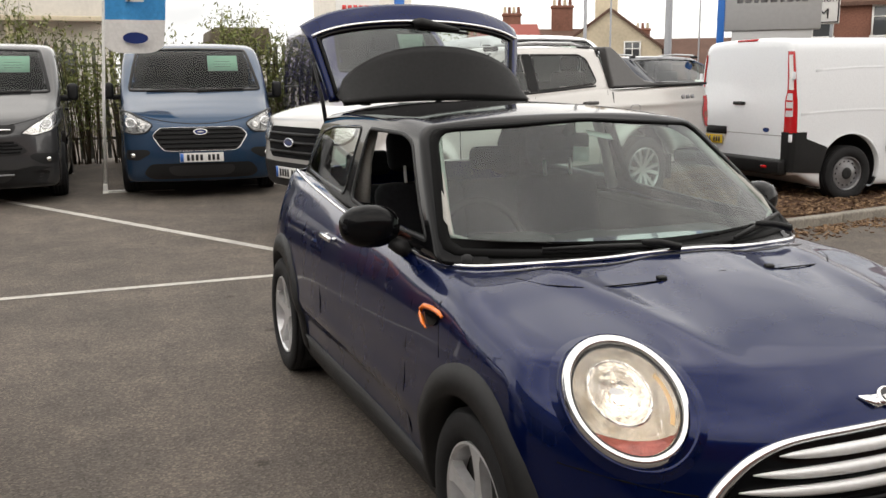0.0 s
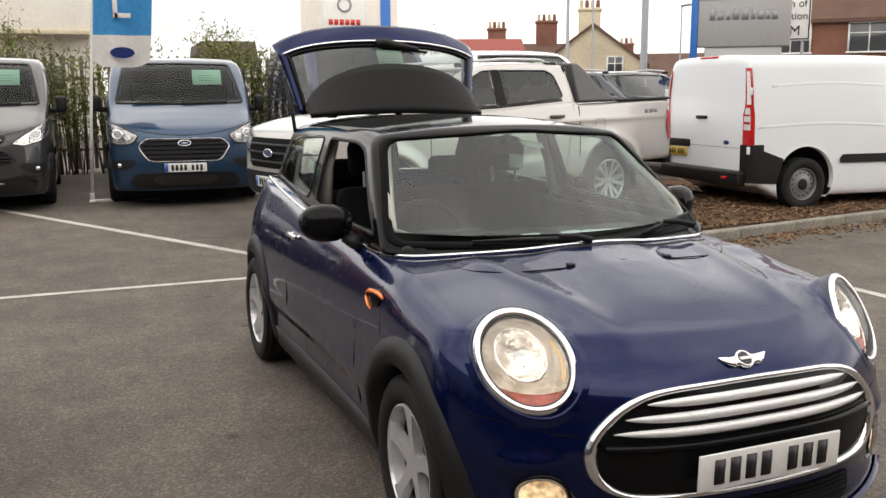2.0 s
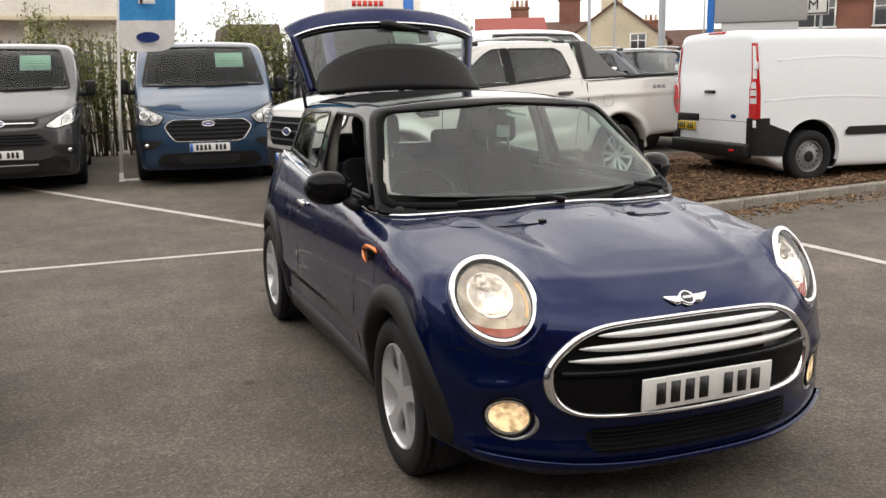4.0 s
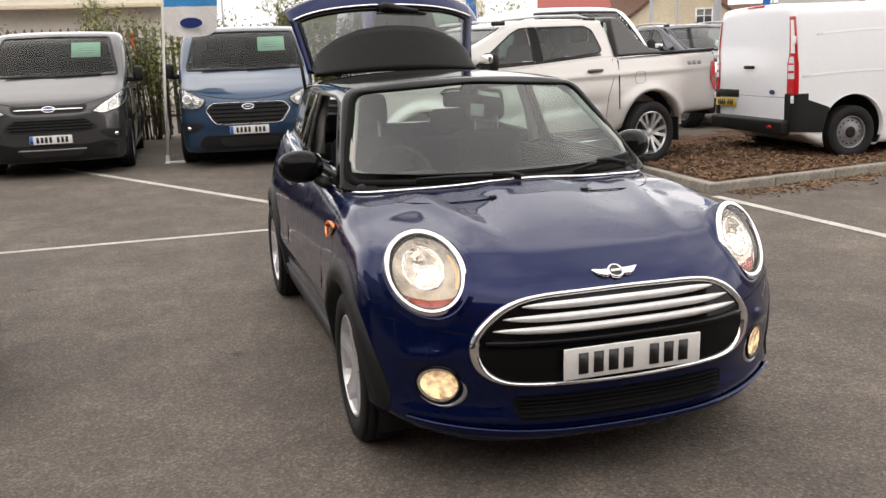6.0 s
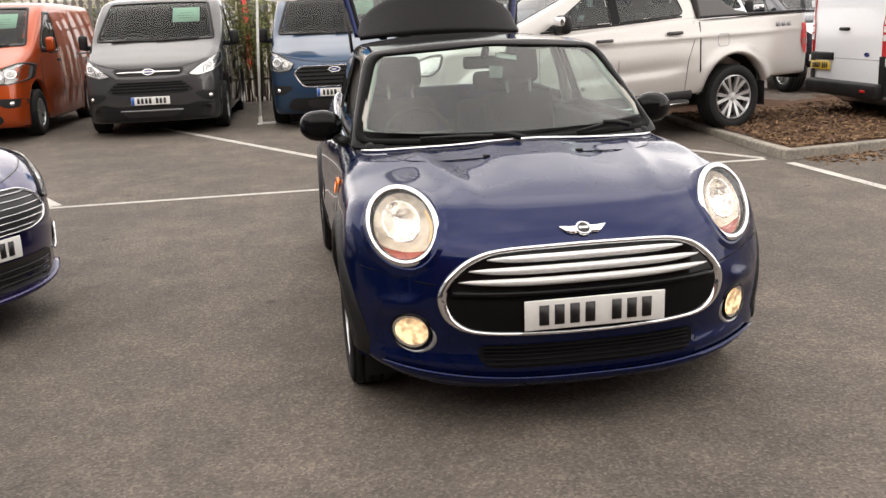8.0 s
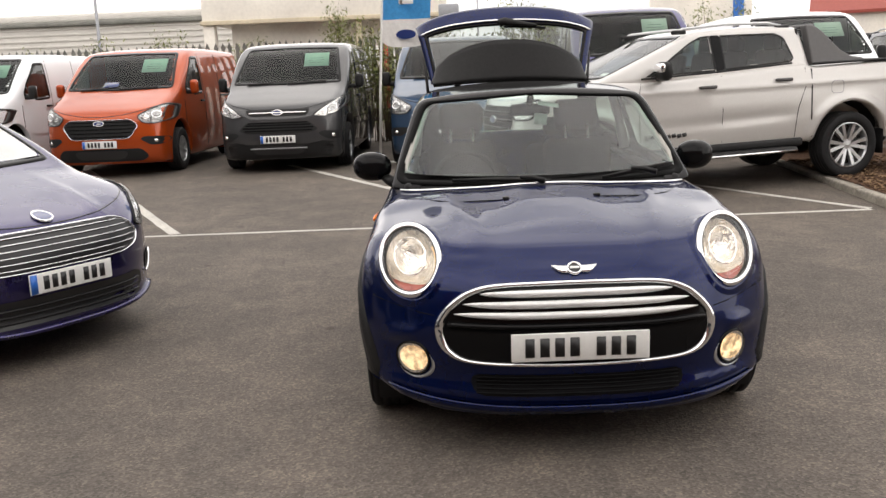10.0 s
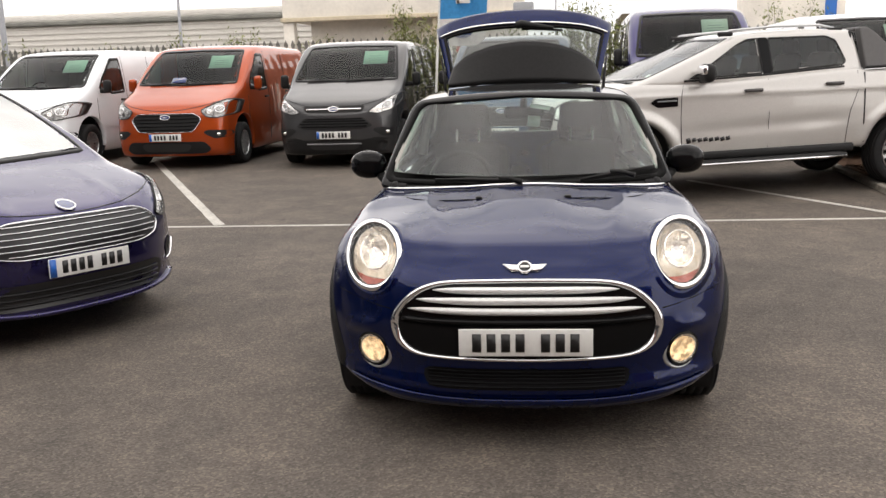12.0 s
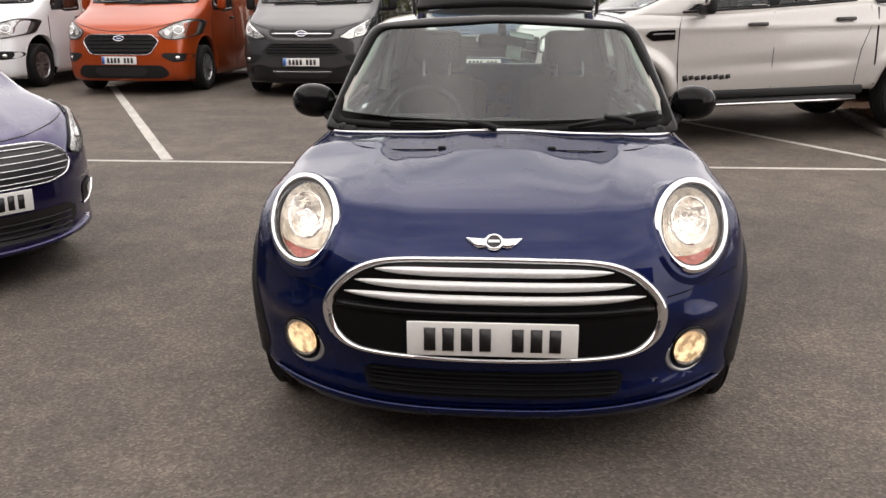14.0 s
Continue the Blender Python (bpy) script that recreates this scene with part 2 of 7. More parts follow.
def cast(f, o, d, far, steps=80):
    """The first crossing into the solid along rays from o in direction d; the same rays are solved once."""
    o, d = np.atleast_2d(np.asarray(o, float)), np.atleast_2d(np.asarray(d, float))
    d = np.ascontiguousarray(np.broadcast_to(d, o.shape))
    key = (f, o.tobytes(), d.tobytes(), far)
    if key in SOLVED:
        return SOLVED[key].copy()
    lo, hi, done = np.zeros(len(o)), np.full(len(o), far), np.zeros(len(o), bool)
    best, near = np.full(len(o), 1e9), np.zeros(len(o))
    for i in range(1, steps + 1):
        s = far * i / steps
        val = f(o + d * s)
        near, best = np.where(val < best, s, near), np.minimum(val, best)
        inside = (val < 0) & ~done
        hi[inside], lo[inside] = s, s - far / steps
        done |= inside
    for _ in range(22):
        mid = (lo + hi) / 2
        inside = f(o + d * mid[:, None]) < 0
        hi, lo = np.where(inside, mid, hi), np.where(inside, lo, mid)
    hi = np.where(done, hi, near)
    SOLVED[key] = o + d * hi[:, None]
    return SOLVED[key].copy()


def slope(f, p, e=2e-3):
    p = np.atleast_2d(p)
    g = np.stack([f(p + e * np.eye(3)[i]) - f(p - e * np.eye(3)[i]) for i in range(3)], 1)
    return g / np.maximum(np.linalg.norm(g, axis=1), 1e-9)[:, None]


def shell(f, lo, hi, axis, n):
    """A quad skin of the solid f, from a box of grid lines cast on to a spine (y0, y1, z)."""
    key = (f, tuple(lo), tuple(hi), axis, n)
    if key in SOLVED:
        return tuple(q.copy() for q in SOLVED[key])
    lo, hi = np.array(lo, float), np.array(hi, float)
    grids = [np.linspace(lo[i], hi[i], n[i] + 1) for i in range(3)]
    keys, verts, faces = {}, [], []

    def vid(i, j, k):
        key = (i, j, k)
        if key not in keys:
            keys[key] = len(verts)
            verts.append((grids[0][i], grids[1][j], grids[2][k]))
        return keys[key]
    for j in range(n[1]):
        for k in range(n[2]):
            faces.append((vid(0, j, k), vid(0, j, k + 1), vid(0, j + 1, k + 1), vid(0, j + 1, k)))
            faces.append((vid(n[0], j, k), vid(n[0], j + 1, k), vid(n[0], j + 1, k + 1), vid(n[0], j, k + 1)))
    for i in range(n[0]):
        for k in range(n[2]):
            faces.append((vid(i, 0, k), vid(i + 1, 0, k), vid(i + 1, 0, k + 1), vid(i, 0, k + 1)))
            faces.append((vid(i, n[1], k), vid(i, n[1], k + 1), vid(i + 1, n[1], k + 1), vid(i + 1, n[1], k)))
    for i in range(n[0]):
        for j in range(n[1]):
            faces.append((vid(i, j, 0), vid(i, j + 1, 0), vid(i + 1, j + 1, 0), vid(i + 1, j, 0)))
            faces.append((vid(i, j, n[2]), vid(i + 1, j, n[2]), vid(i + 1, j + 1, n[2]), vid(i, j + 1, n[2])))
    p = np.array(verts)
    o = np.stack([np.zeros(len(p)), np.clip(p[:, 1], axis[0], axis[1]), np.full(len(p), axis[2])], 1)
    a, b = np.zeros(len(p)), np.ones(len(p))
    for _ in range(40):
        mid = (a + b) / 2
        inside = f(o + (p - o) * mid[:, None]) < 0
        a, b = np.where(inside, mid, a), np.where(inside, b, mid)
    SOLVED[key] = (o + (p - o) * a[:, None], np.array(faces))
    return tuple(q.copy() for q in SOLVED[key])


def open_arches(v, fc, hubs, radius, x_min):
    """Opens the wheel arches: round holes in the flanks about each hub (y, z)."""
    v = v.copy()
    for hy, hz in hubs:
        c = v[fc].mean(1)
        r = np.hypot(c[:, 1] - hy, c[:, 2] - hz)
        fc = fc[~((r < radius * 0.87) & (np.abs(c[:, 0]) > x_min))]
        dy, dz = v[:, 1] - hy, v[:, 2] - hz
        r = np.hypot(dy, dz)
        move = (r < radius) & (r > 1e-6) & (np.abs(v[:, 0]) > x_min)
        s = np.where(move, radius / np.maximum(r, 1e-6), 1.0)
        v[:, 1], v[:, 2] = hy + dy * s, hz + dz * s
    return v, fc


def trim_faces(v, fc, drop):
    """Leaves out the faces whose middle satisfies drop."""
    return v, fc[~drop(v[fc].mean(1))]


def tidy(v, fc):
    used = np.unique(fc)
    back = np.full(len(v), -1)
    back[used] = np.arange(len(used))
    return v[used], back[fc]


def outline(corners, rounds=1, n=64):
    """A closed polygon with its corners rounded, evenly divided."""
    p = np.array(corners, float)
    r = (0.0, 0.05, 0.12, 0.2)[rounds]
    pts = []
    for i in range(len(p)):
        a, c, b = p[i - 1], p[i], p[(i + 1) % len(p)]
        la, lb = np.linalg.norm(a - c), np.linalg.norm(b - c)
        s, e = c + (a - c) * min(r / la, 0.45), c + (b - c) * min(r / lb, 0.45)
        for q in np.linspace(0, 1, 7):
            pts.append(s * (1 - q) ** 2 + 2 * c * q * (1 - q) + e * q * q)
    q = np.vstack([pts, pts[:1]])
    s = np.concatenate([[0], np.cumsum(np.linalg.norm(np.diff(q, axis=0), axis=1))])
    t = np.linspace(0, s[-1], n, endpoint=False)
    return np.stack([np.interp(t, s, q[:, i]) for i in range(2)], 1)


def ellipse(cx, cy, rx, ry, n=48, lean=0.0):
    a = np.linspace(0, 2 * np.pi, n, endpoint=False)
    x, y = rx * np.cos(a), ry * np.sin(a)
    c, s = math.cos(lean), math.sin(lean)
    return np.stack([cx + x * c - y * s, cy + x * s + y * c], 1)


def onto(f, flat, view, offset=0.0, far=3.0):
    """Lays plane points on the skin of f. view: front (x, z), back (x, z), left or right (y, z), top (x, y)."""
    flat = np.atleast_2d(flat)
    a, b = flat[:, 0], flat[:, 1]
    z = np.zeros(len(a))
    if view == "front":
        o, d = np.stack([a, z - 0.5, b], 1), (0, 1, 0)
    elif view == "back":
        o, d = np.stack([a, z + 6.5, b], 1), (0, -1, 0)
    elif view == "left":
        o, d = np.stack([z - 1.5, a, b], 1), (1, 0, 0)
    elif view == "right":
        o, d = np.stack([z + 1.5, a, b], 1), (-1, 0, 0)
    else:
        o, d = np.stack([a, b, z + 3.0], 1), (0, 0, -1)
    p = cast(f, o, d, far)
    return p + slope(f, p) * offset


def patch(f, edge, view, offset, rings=8, dome=0.0):
    """A curved sheet that fills an outline on the skin of f."""
    c = edge.mean(0)
    n = len(edge)
    flat = [c]
    for r in range(1, rings + 1):
        flat.extend(c + (edge - c) * (r / rings))
    p = onto(f, np.array(flat), view, offset)
    if dome:
        k = np.concatenate([[1.0], np.repeat(1 - (np.arange(1, rings + 1) / rings) ** 2, n)])
        p = p + slope(f, p) * (dome * k)[:, None]
    faces = [(0, 1 + i, 1 + (i + 1) % n) for i in range(n)]
    for r in range(rings - 1):
        for i in range(n):
            a, b = 1 + r * n, 1 + (r + 1) * n
            faces.append((a + i, b + i, b + (i + 1) % n, a + (i + 1) % n))
    q = faces[n]
    out = np.cross(p[q[1]] - p[q[0]], p[q[2]] - p[q[0]])
    if np.dot(out, slope(f, p[q[0]])[0]) < 0:
        faces = [w[::-1] for w in faces]
    return p, faces


def pane(f, low, high, half, offset, nx=40, nz=24):
    """A curved pane in the front view: low(a), high(a) give its edges and half(b) its half width."""
    a, b = np.meshgrid(np.linspace(-1, 1, nx + 1), np.linspace(0, 1, nz + 1))
    a, b = a.ravel(), b.ravel()
    z = low(a) + (high(a) - low(a)) * b
    p = onto(f, np.stack([a * half(b), z], 1), "front", offset)
    w = nx + 1
    return p, [(r * w + i, r * w + i + 1, (r + 1) * w + i + 1, (r + 1) * w + i) for r in range(nz) for i in range(nx)]


def band(f, outer, inner, view, offset, lift=0.0):
    """A flat band with thickness between two outlines on the skin of f."""
    n = len(outer)
    po, pi = onto(f, outer, view, offset), onto(f, inner, view, offset)
    no, ni = slope(f, po), slope(f, pi)
    mid = (po + pi) / 2 + (no + ni) / 2 * lift
    v = np.vstack([po - no * 0.01, po, mid, pi, pi - ni * 0.01])
    faces = []
    for r in range(4):
        for i in range(n):
            faces.append((r * n + i, r * n + (i + 1) % n, (r + 1) * n + (i + 1) % n, (r + 1) * n + i))
    return v, faces


def tube(points, r, sides=6, closed=False, squash=1.0, up=(0, 0, 1)):
    """A round or flattened bar along points."""
    p = np.asarray(points, float)
    n = len(p)
    t = np.roll(p, -1, 0) - np.roll(p, 1, 0)
    if not closed:
        t[0], t[-1] = p[1] - p[0], p[-1] - p[-2]
    t /= np.maximum(np.linalg.norm(t, axis=1), 1e-9)[:, None]
    u = np.tile(np.asarray(up, float), (n, 1))
    s = np.cross(t, u)
    bad = np.linalg.norm(s, axis=1) < 1e-3
    s[bad] = np.cross(t[bad], (1, 0, 0.01))
    s /= np.linalg.norm(s, axis=1)[:, None]
    u = np.cross(s, t)
    rad = np.broadcast_to(np.asarray(r, float), (n,))
    v, faces = [], []
    for k in range(sides):
        a = 2 * math.pi * (k + 0.5) / sides
        v.append(p + (s * math.cos(a) + u * math.sin(a) * squash) * rad[:, None])
    v = np.stack(v, 1).reshape(-1, 3)
    for i in range(n if closed else n - 1):
        j = (i + 1) % n
        for k in range(sides):
            faces.append((i * sides + k, i * sides + (k + 1) % sides, j * sides + (k + 1) % sides, j * sides + k))
    if not closed:
        faces.append(tuple(range(sides))[::-1])
        faces.append(tuple((n - 1) * sides + k for k in range(sides)))
    return v, faces


def join(*pieces):
    vs, fs, n = [], [], 0
    for v, f in pieces:
        vs.append(np.asarray(v, float))
        fs.extend(tuple(int(i) + n for i in q) for q in f)
        n += len(v)
    return np.vstack(vs), fs


def moved(piece, m):
    v = np.asarray(piece[0], float)
    a = np.array(m)
    return v @ a[:3, :3].T + a[:3, 3], piece[1]


def box(cx, cy, cz, sx, sy, sz, r=0.0, seg=2):
    """A block with its edges rounded by r; centre and full sizes."""
    bm = bmesh.new()
    bmesh.ops.create_cube(bm, size=1.0, matrix=Matrix.Translation((cx, cy, cz)) @ Matrix.Diagonal((sx, sy, sz, 1)))
    if r > 0:
        bmesh.ops.bevel(bm, geom=bm.edges[:], offset=min(r, 0.49 * min(sx, sy, sz)), segments=seg, affect='EDGES', profile=0.5)
    v = np.array([x.co for x in bm.verts])
    bm.verts.index_update()
    f = [tuple(x.index for x in q.verts) for q in bm.faces]
    bm.free()
    return v, f


def lathe(profile, n=36, axis="x"):
    """Turns a profile of (along, radius) about the axis."""
    pr = np.array(profile, float)
    a = np.linspace(0, 2 * np.pi, n, endpoint=False)
    v = np.stack([np.stack([np.full(n, h), r * np.cos(a), r * np.sin(a)], 1) for h, r in pr]).reshape(-1, 3)
    if axis == "z":
        v = v[:, [1, 2, 0]]
    elif axis == "y":
        v = v[:, [2, 0, 1]]
    f = []
    for i in range(len(pr) - 1):
        for j in range(n):
            k = (j + 1) % n
            f.append((i * n + j, i * n + k, (i + 1) * n + k, (i + 1) * n + j))
    return v, f


def prism(flat, depth, view="front"):
    """An outline (n, 2) given thickness; front: (x, z) thick along y, side: (y, z) thick along x, top: (x, y) thick along z."""
    flat = np.asarray(flat, float)
    n = len(flat)
    h = depth / 2
    if view == "front":
        a = np.stack([flat[:, 0], np.full(n, -h), flat[:, 1]], 1)
        b = a + (0, depth, 0)
    elif view == "side":
        a = np.stack([np.full(n, -h), flat[:, 0], flat[:, 1]], 1)
        b = a + (depth, 0, 0)
    else:
        a = np.stack([flat[:, 0], flat[:, 1], np.full(n, -h)], 1)
        b = a + (0, 0, depth)
    f = [tuple(range(n)), tuple(range(2 * n - 1, n - 1, -1))]
    f += [(i, n + i, n + (i + 1) % n, (i + 1) % n) for i in range(n)]
    return np.vstack([a, b]), f


def sharp(ob):
    """Flat shading for hard-edged parts."""
    ob.data.polygons.foreach_set("use_smooth", [False] * len(ob.data.polygons))
    return ob


def soft_edges(ob, width=0.01, segments=2):
    mod = ob.modifiers.new("bevel", 'BEVEL')
    mod.width, mod.segments, mod.limit_method = width, segments, 'ANGLE'
    return ob


def wheel(parent, x, y, z, radius, width, rim, style, outward, mat):
    """A wheel on the car: brake disc, tyre and rim. outward: -1 or 1 along x."""
    key = (radius, width, rim, style, mat.name)
    if key not in WHEELS:
        w, t = width / 2, radius - rim
        prof = [(-w * 0.7, rim * 0.98), (-w * 0.95, rim + t * 0.12), (-w, rim + t * 0.5), (-w * 0.93, radius - 0.018), (-w * 0.8, radius - 0.004)]
        for g in range(4):
            c = -w * 0.8 + 1.6 * w * (g + 0.5) / 4
            prof += [(c - w * 0.17, radius), (c + w * 0.15, radius), (c + w * 0.16, radius - 0.007), (c + w * 0.22, radius - 0.007)]
        prof += [(w * 0.8, radius - 0.004), (w * 0.93, radius - 0.018), (w, rim + t * 0.5), (w * 0.95, rim + t * 0.12), (w * 0.7, rim * 0.98)]
        tyre = mesh_of("tyre", *lathe(prof, 48))
        lip = lathe([(-w * 0.7, rim * 0.96), (w * 0.78, rim * 0.985), (w * 0.86, rim * 0.985), (w * 0.88, rim * 0.95), (w * 0.76, rim * 0.915), (w * 0.3, rim * 0.88), (-w * 0.6, rim * 0.86)], 48)
        pieces = [lip]
        spokes = {"five_twin": 5, "six_fork": 6, "steel": 0, "five": 5, "ten": 10, "five_loop": 5}[style]
        if style == "steel":
            pieces.append(lathe([(w * 0.5, rim * 0.9), (w * 0.62, rim * 0.8), (w * 0.55, rim * 0.62), (w * 0.75, rim * 0.45), (w * 0.78, rim * 0.2), (w * 0.7, 0.001)], 36))
        else:
            pieces.append(lathe([(w * 0.25, rim * 0.26), (w * 0.62, rim * 0.26), (w * 0.7, rim * 0.2), (w * 0.72, 0.001)], 24))
            for i in range(spokes):
                turn = Matrix.Rotation(2 * math.pi * i / spokes, 4, 'X')
                arms = (-0.3, 0.3) if style in ("five_twin", "six_fork") else (0.0,)
                for a in arms:
                    if style == "five":
                        flat = [(-0.12 * rim, 0.15 * rim), (0.12 * rim, 0.15 * rim), (0.075 * rim, 0.42 * rim), (0.085 * rim, 0.75 * rim), (0.12 * rim, 0.93 * rim), (-0.12 * rim, 0.93 * rim), (-0.085 * rim, 0.75 * rim), (-0.075 * rim, 0.42 * rim)]
                    elif style == "five_loop":
                        half = [(0.14, 0.18), (0.105, 0.36), (0.095, 0.55), (0.12, 0.78), (0.20, 0.93)]
                        flat = [(-x * rim, y * rim) for x, y in half[::-1]] + [(x * rim, y * rim) for x, y in half]
                        flat = flat[::-1]
                    elif style == "ten":
                        flat = [(-0.05 * rim, 0.2 * rim), (0.05 * rim, 0.2 * rim), (0.075 * rim, 0.93 * rim), (-0.075 * rim, 0.93 * rim)]
                    else:
                        o = a * rim
                        flat = [(o * 0.25 - 0.07 * rim, 0.18 * rim), (o * 0.25 + 0.07 * rim, 0.18 * rim), (o + 0.085 * rim, 0.93 * rim), (o - 0.085 * rim, 0.93 * rim)]
                    v, f = prism(flat, w * 0.36, "side")
                    v[:, 0] += w * 0.52
                    v[:, 0] += np.clip(v[:, 2] / rim - 0.3, 0, 1) * w * 0.22
                    pieces.append(moved((v, f), turn))
        rim_me = mesh_of("rim", *join(*pieces), smooth=style == "steel")
        disc = mesh_of("wheel", *lathe([(-w * 0.5, 0.001), (-w * 0.5, rim * 0.86), (w * 0.30, rim * 0.86), (w * 0.30, rim * 0.62), (w * 0.36, rim * 0.6), (w * 0.36, 0.001)], 32), smooth=False)
        WHEELS[key] = (disc, tyre, rim_me)
    disc, tyre, rim_me = WHEELS[key]
    hub = part("wheel", disc, M_DARK_METAL, parent)
    hub.matrix_local = pose(x, y, z, 0, 0, 180 if outward < 0 else 0)
    part("tyre", tyre, M_RUBBER, hub)
    rim_ob = part("rim", rim_me, mat, hub)
    if style == "steel":
        hole = mesh_of("vent", *lathe([(0.0, 0.001), (0.0, rim * 0.075), (-0.01, rim * 0.08)], 10))
        for i in range(14):
            q = 2 * math.pi * i / 14
            part("vent", hole, M_MESH, hub).matrix_local = pose(width * 0.30, rim * 0.74 * math.cos(q), rim * 0.74 * math.sin(q))
        part("cap", lathe([(width * 0.37, rim * 0.36), (width * 0.41, rim * 0.33), (width * 0.42, rim * 0.2), (width * 0.40, 0.001)], 24), M_PLASTIC, hub)
    return hub


WHEELS = {}


def number_plate(parent, x, y, z, lean=0.0, face=1, mat=None, band_left=True, turn=0.0, w=0.52, h=0.111, bars=(3, 3, 1)):
    """A plate with a coloured band and its characters as plain bars. face 1 looks along -y."""
    m = pose(x, y, z, lean, 0, turn)
    plate = part("number_plate", moved(box(0, 0, 0, w, 0.008, h, 0.003), m), mat or M_PLATE, parent, "white number plate with dark bars" if mat is None else "yellow number plate with dark bars")
    if band_left:
        part("band", moved(box(-w / 2 + 0.024, -0.005, 0, 0.04, 0.004, h * 0.94), m), M_PLATE_BLUE, plate)
    x0 = -w / 2 + (0.075 if band_left else 0.045)
    x1 = w / 2 - 0.03
    step = (x1 - x0) / 7.9
    pos = x0
    for i in range(7):
        if i == 4:
            pos += step * 0.75
        part("bar", moved(box(pos + step * 0.45, -0.0055, 0, step * 0.62, 0.004, h * 0.66), m), M_INK, plate)
        pos += step
    return plate

# ---- ground ----
def asphalt_material():
    m = material("worn_grey_asphalt", (0.085, 0.078, 0.070), 0.85, 0, 0, 0.3)
    n, l = m.node_tree.nodes, m.node_tree.links
    b, tc = n["Principled BSDF"], n.new("ShaderNodeTexCoord")
    vor = n.new("ShaderNodeTexVoronoi")
    vor.inputs["Scale"].default_value = 95.0
    l.new(tc.outputs["Object"], vor.inputs["Vector"])
    chips = n.new("ShaderNodeValToRGB")
    e = chips.color_ramp.elements
    e[0].position, e[0].color = 0.0, (0.090, 0.079, 0.070, 1)
    e[1].position, e[1].color = 1.0, (0.25, 0.215, 0.183, 1)
    mid = chips.color_ramp.elements.new(0.6)
    mid.color = (0.152, 0.133, 0.117, 1)
    l.new(vor.outputs["Color"], chips.inputs["Fac"])
    last = chips.outputs["Color"]
    for scale, detail, lo, hi, dark in ((0.35, 6.0, 0.35, 0.7, 0.72), (2.3, 5.0, 0.42, 0.68, 0.82), (9.0, 3.0, 0.3, 0.75, 0.86)):
        no = n.new("ShaderNodeTexNoise")
        no.inputs["Scale"].default_value, no.inputs["Detail"].default_value = scale, detail
        l.new(tc.outputs["Object"], no.inputs["Vector"])
        r = n.new("ShaderNodeValToRGB")
        r.color_ramp.elements[0].position, r.color_ramp.elements[0].color = lo, (dark, dark, dark, 1)
        r.color_ramp.elements[1].position, r.color_ramp.elements[1].color = hi, (1.08, 1.06, 1.04, 1)
        l.new(no.outputs["Fac"], r.inputs["Fac"])
        mx = n.new("ShaderNodeMixRGB")
        mx.blend_type = 'MULTIPLY'
        mx.inputs["Fac"].default_value = 1.0
        l.new(last, mx.inputs["Color1"])
        l.new(r.outputs["Color"], mx.inputs["Color2"])
        last = mx.outputs["Color"]
    spots = n.new("ShaderNodeTexVoronoi")
    spots.inputs["Scale"].default_value = 1.7
    l.new(tc.outputs["Object"], spots.inputs["Vector"])
    sr = n.new("ShaderNodeValToRGB")
    sr.color_ramp.elements[0].position, sr.color_ramp.elements[0].color = 0.035, (0.45, 0.43, 0.42, 1)
    sr.color_ramp.elements[1].position, sr.color_ramp.elements[1].color = 0.075, (1, 1, 1, 1)
    l.new(spots.outputs["Distance"], sr.inputs["Fac"])
    mx = n.new("ShaderNodeMixRGB")
    mx.blend_type = 'MULTIPLY'
    mx.inputs["Fac"].default_value = 0.8
    l.new(last, mx.inputs["Color1"])
    l.new(sr.outputs["Color"], mx.inputs["Color2"])
    l.new(mx.outputs["Color"], b.inputs["Base Color"])
    bp = n.new("ShaderNodeBump")
    bp.inputs["Strength"].default_value, bp.inputs["Distance"].default_value = 0.8, 0.004
    l.new(vor.outputs["Distance"], bp.inputs["Height"])
    l.new(bp.outputs["Normal"], b.inputs["Normal"])
    return m


M_ASPHALT = asphalt_material()
M_LINE = material("worn_white_road_paint", (0.62, 0.60, 0.55), 0.8, 0, 0, 0.3, 0, 45.0, 0.001, 300, second=(0.40, 0.38, 0.34), detail=8.0, stain=0.25)
M_KERB = material("concrete_kerb", (0.36, 0.33, 0.28), 0.9, 0, 0, 0.3, 0.35, 40.0, 0.002, 180, stain=0.3, per_object=0.12)
M_BARK = material("bark_mulch", (0.085, 0.045, 0.028), 0.95, 0, 0, 0.2, 0, 30.0, 0.02, 60, second=(0.14, 0.085, 0.055), stain=0.3)


def ground_z(x, y):
    """The yard is level near the hatchback and climbs a little towards the fence."""
    return 0.14 * min(max((y - 7.3) / 5.2, 0.0), 1.0)


def ground_mesh():
    xs = [-400, -120, -40, -20, -12] + [-10 + 0.5 * i for i in range(61)] + [24, 30, 50, 120, 400]
    ys = [-120, -40, -15, -6] + [-4 + 0.5 * i for i in range(61)] + [30, 36, 50, 90, 200, 600]
    v = [(x, y, ground_z(x, y)) for y in ys for x in xs]
    w = len(xs)
    f = [(j * w + i, j * w + i + 1, (j + 1) * w + i + 1, (j + 1) * w + i) for j in range(len(ys) - 1) for i in range(w - 1)]
    return v, f


ground = part("ground", ground_mesh(), M_ASPHALT)
tagged(ground, "worn grey brown asphalt of the dealer's yard", "ground", kind="structure")


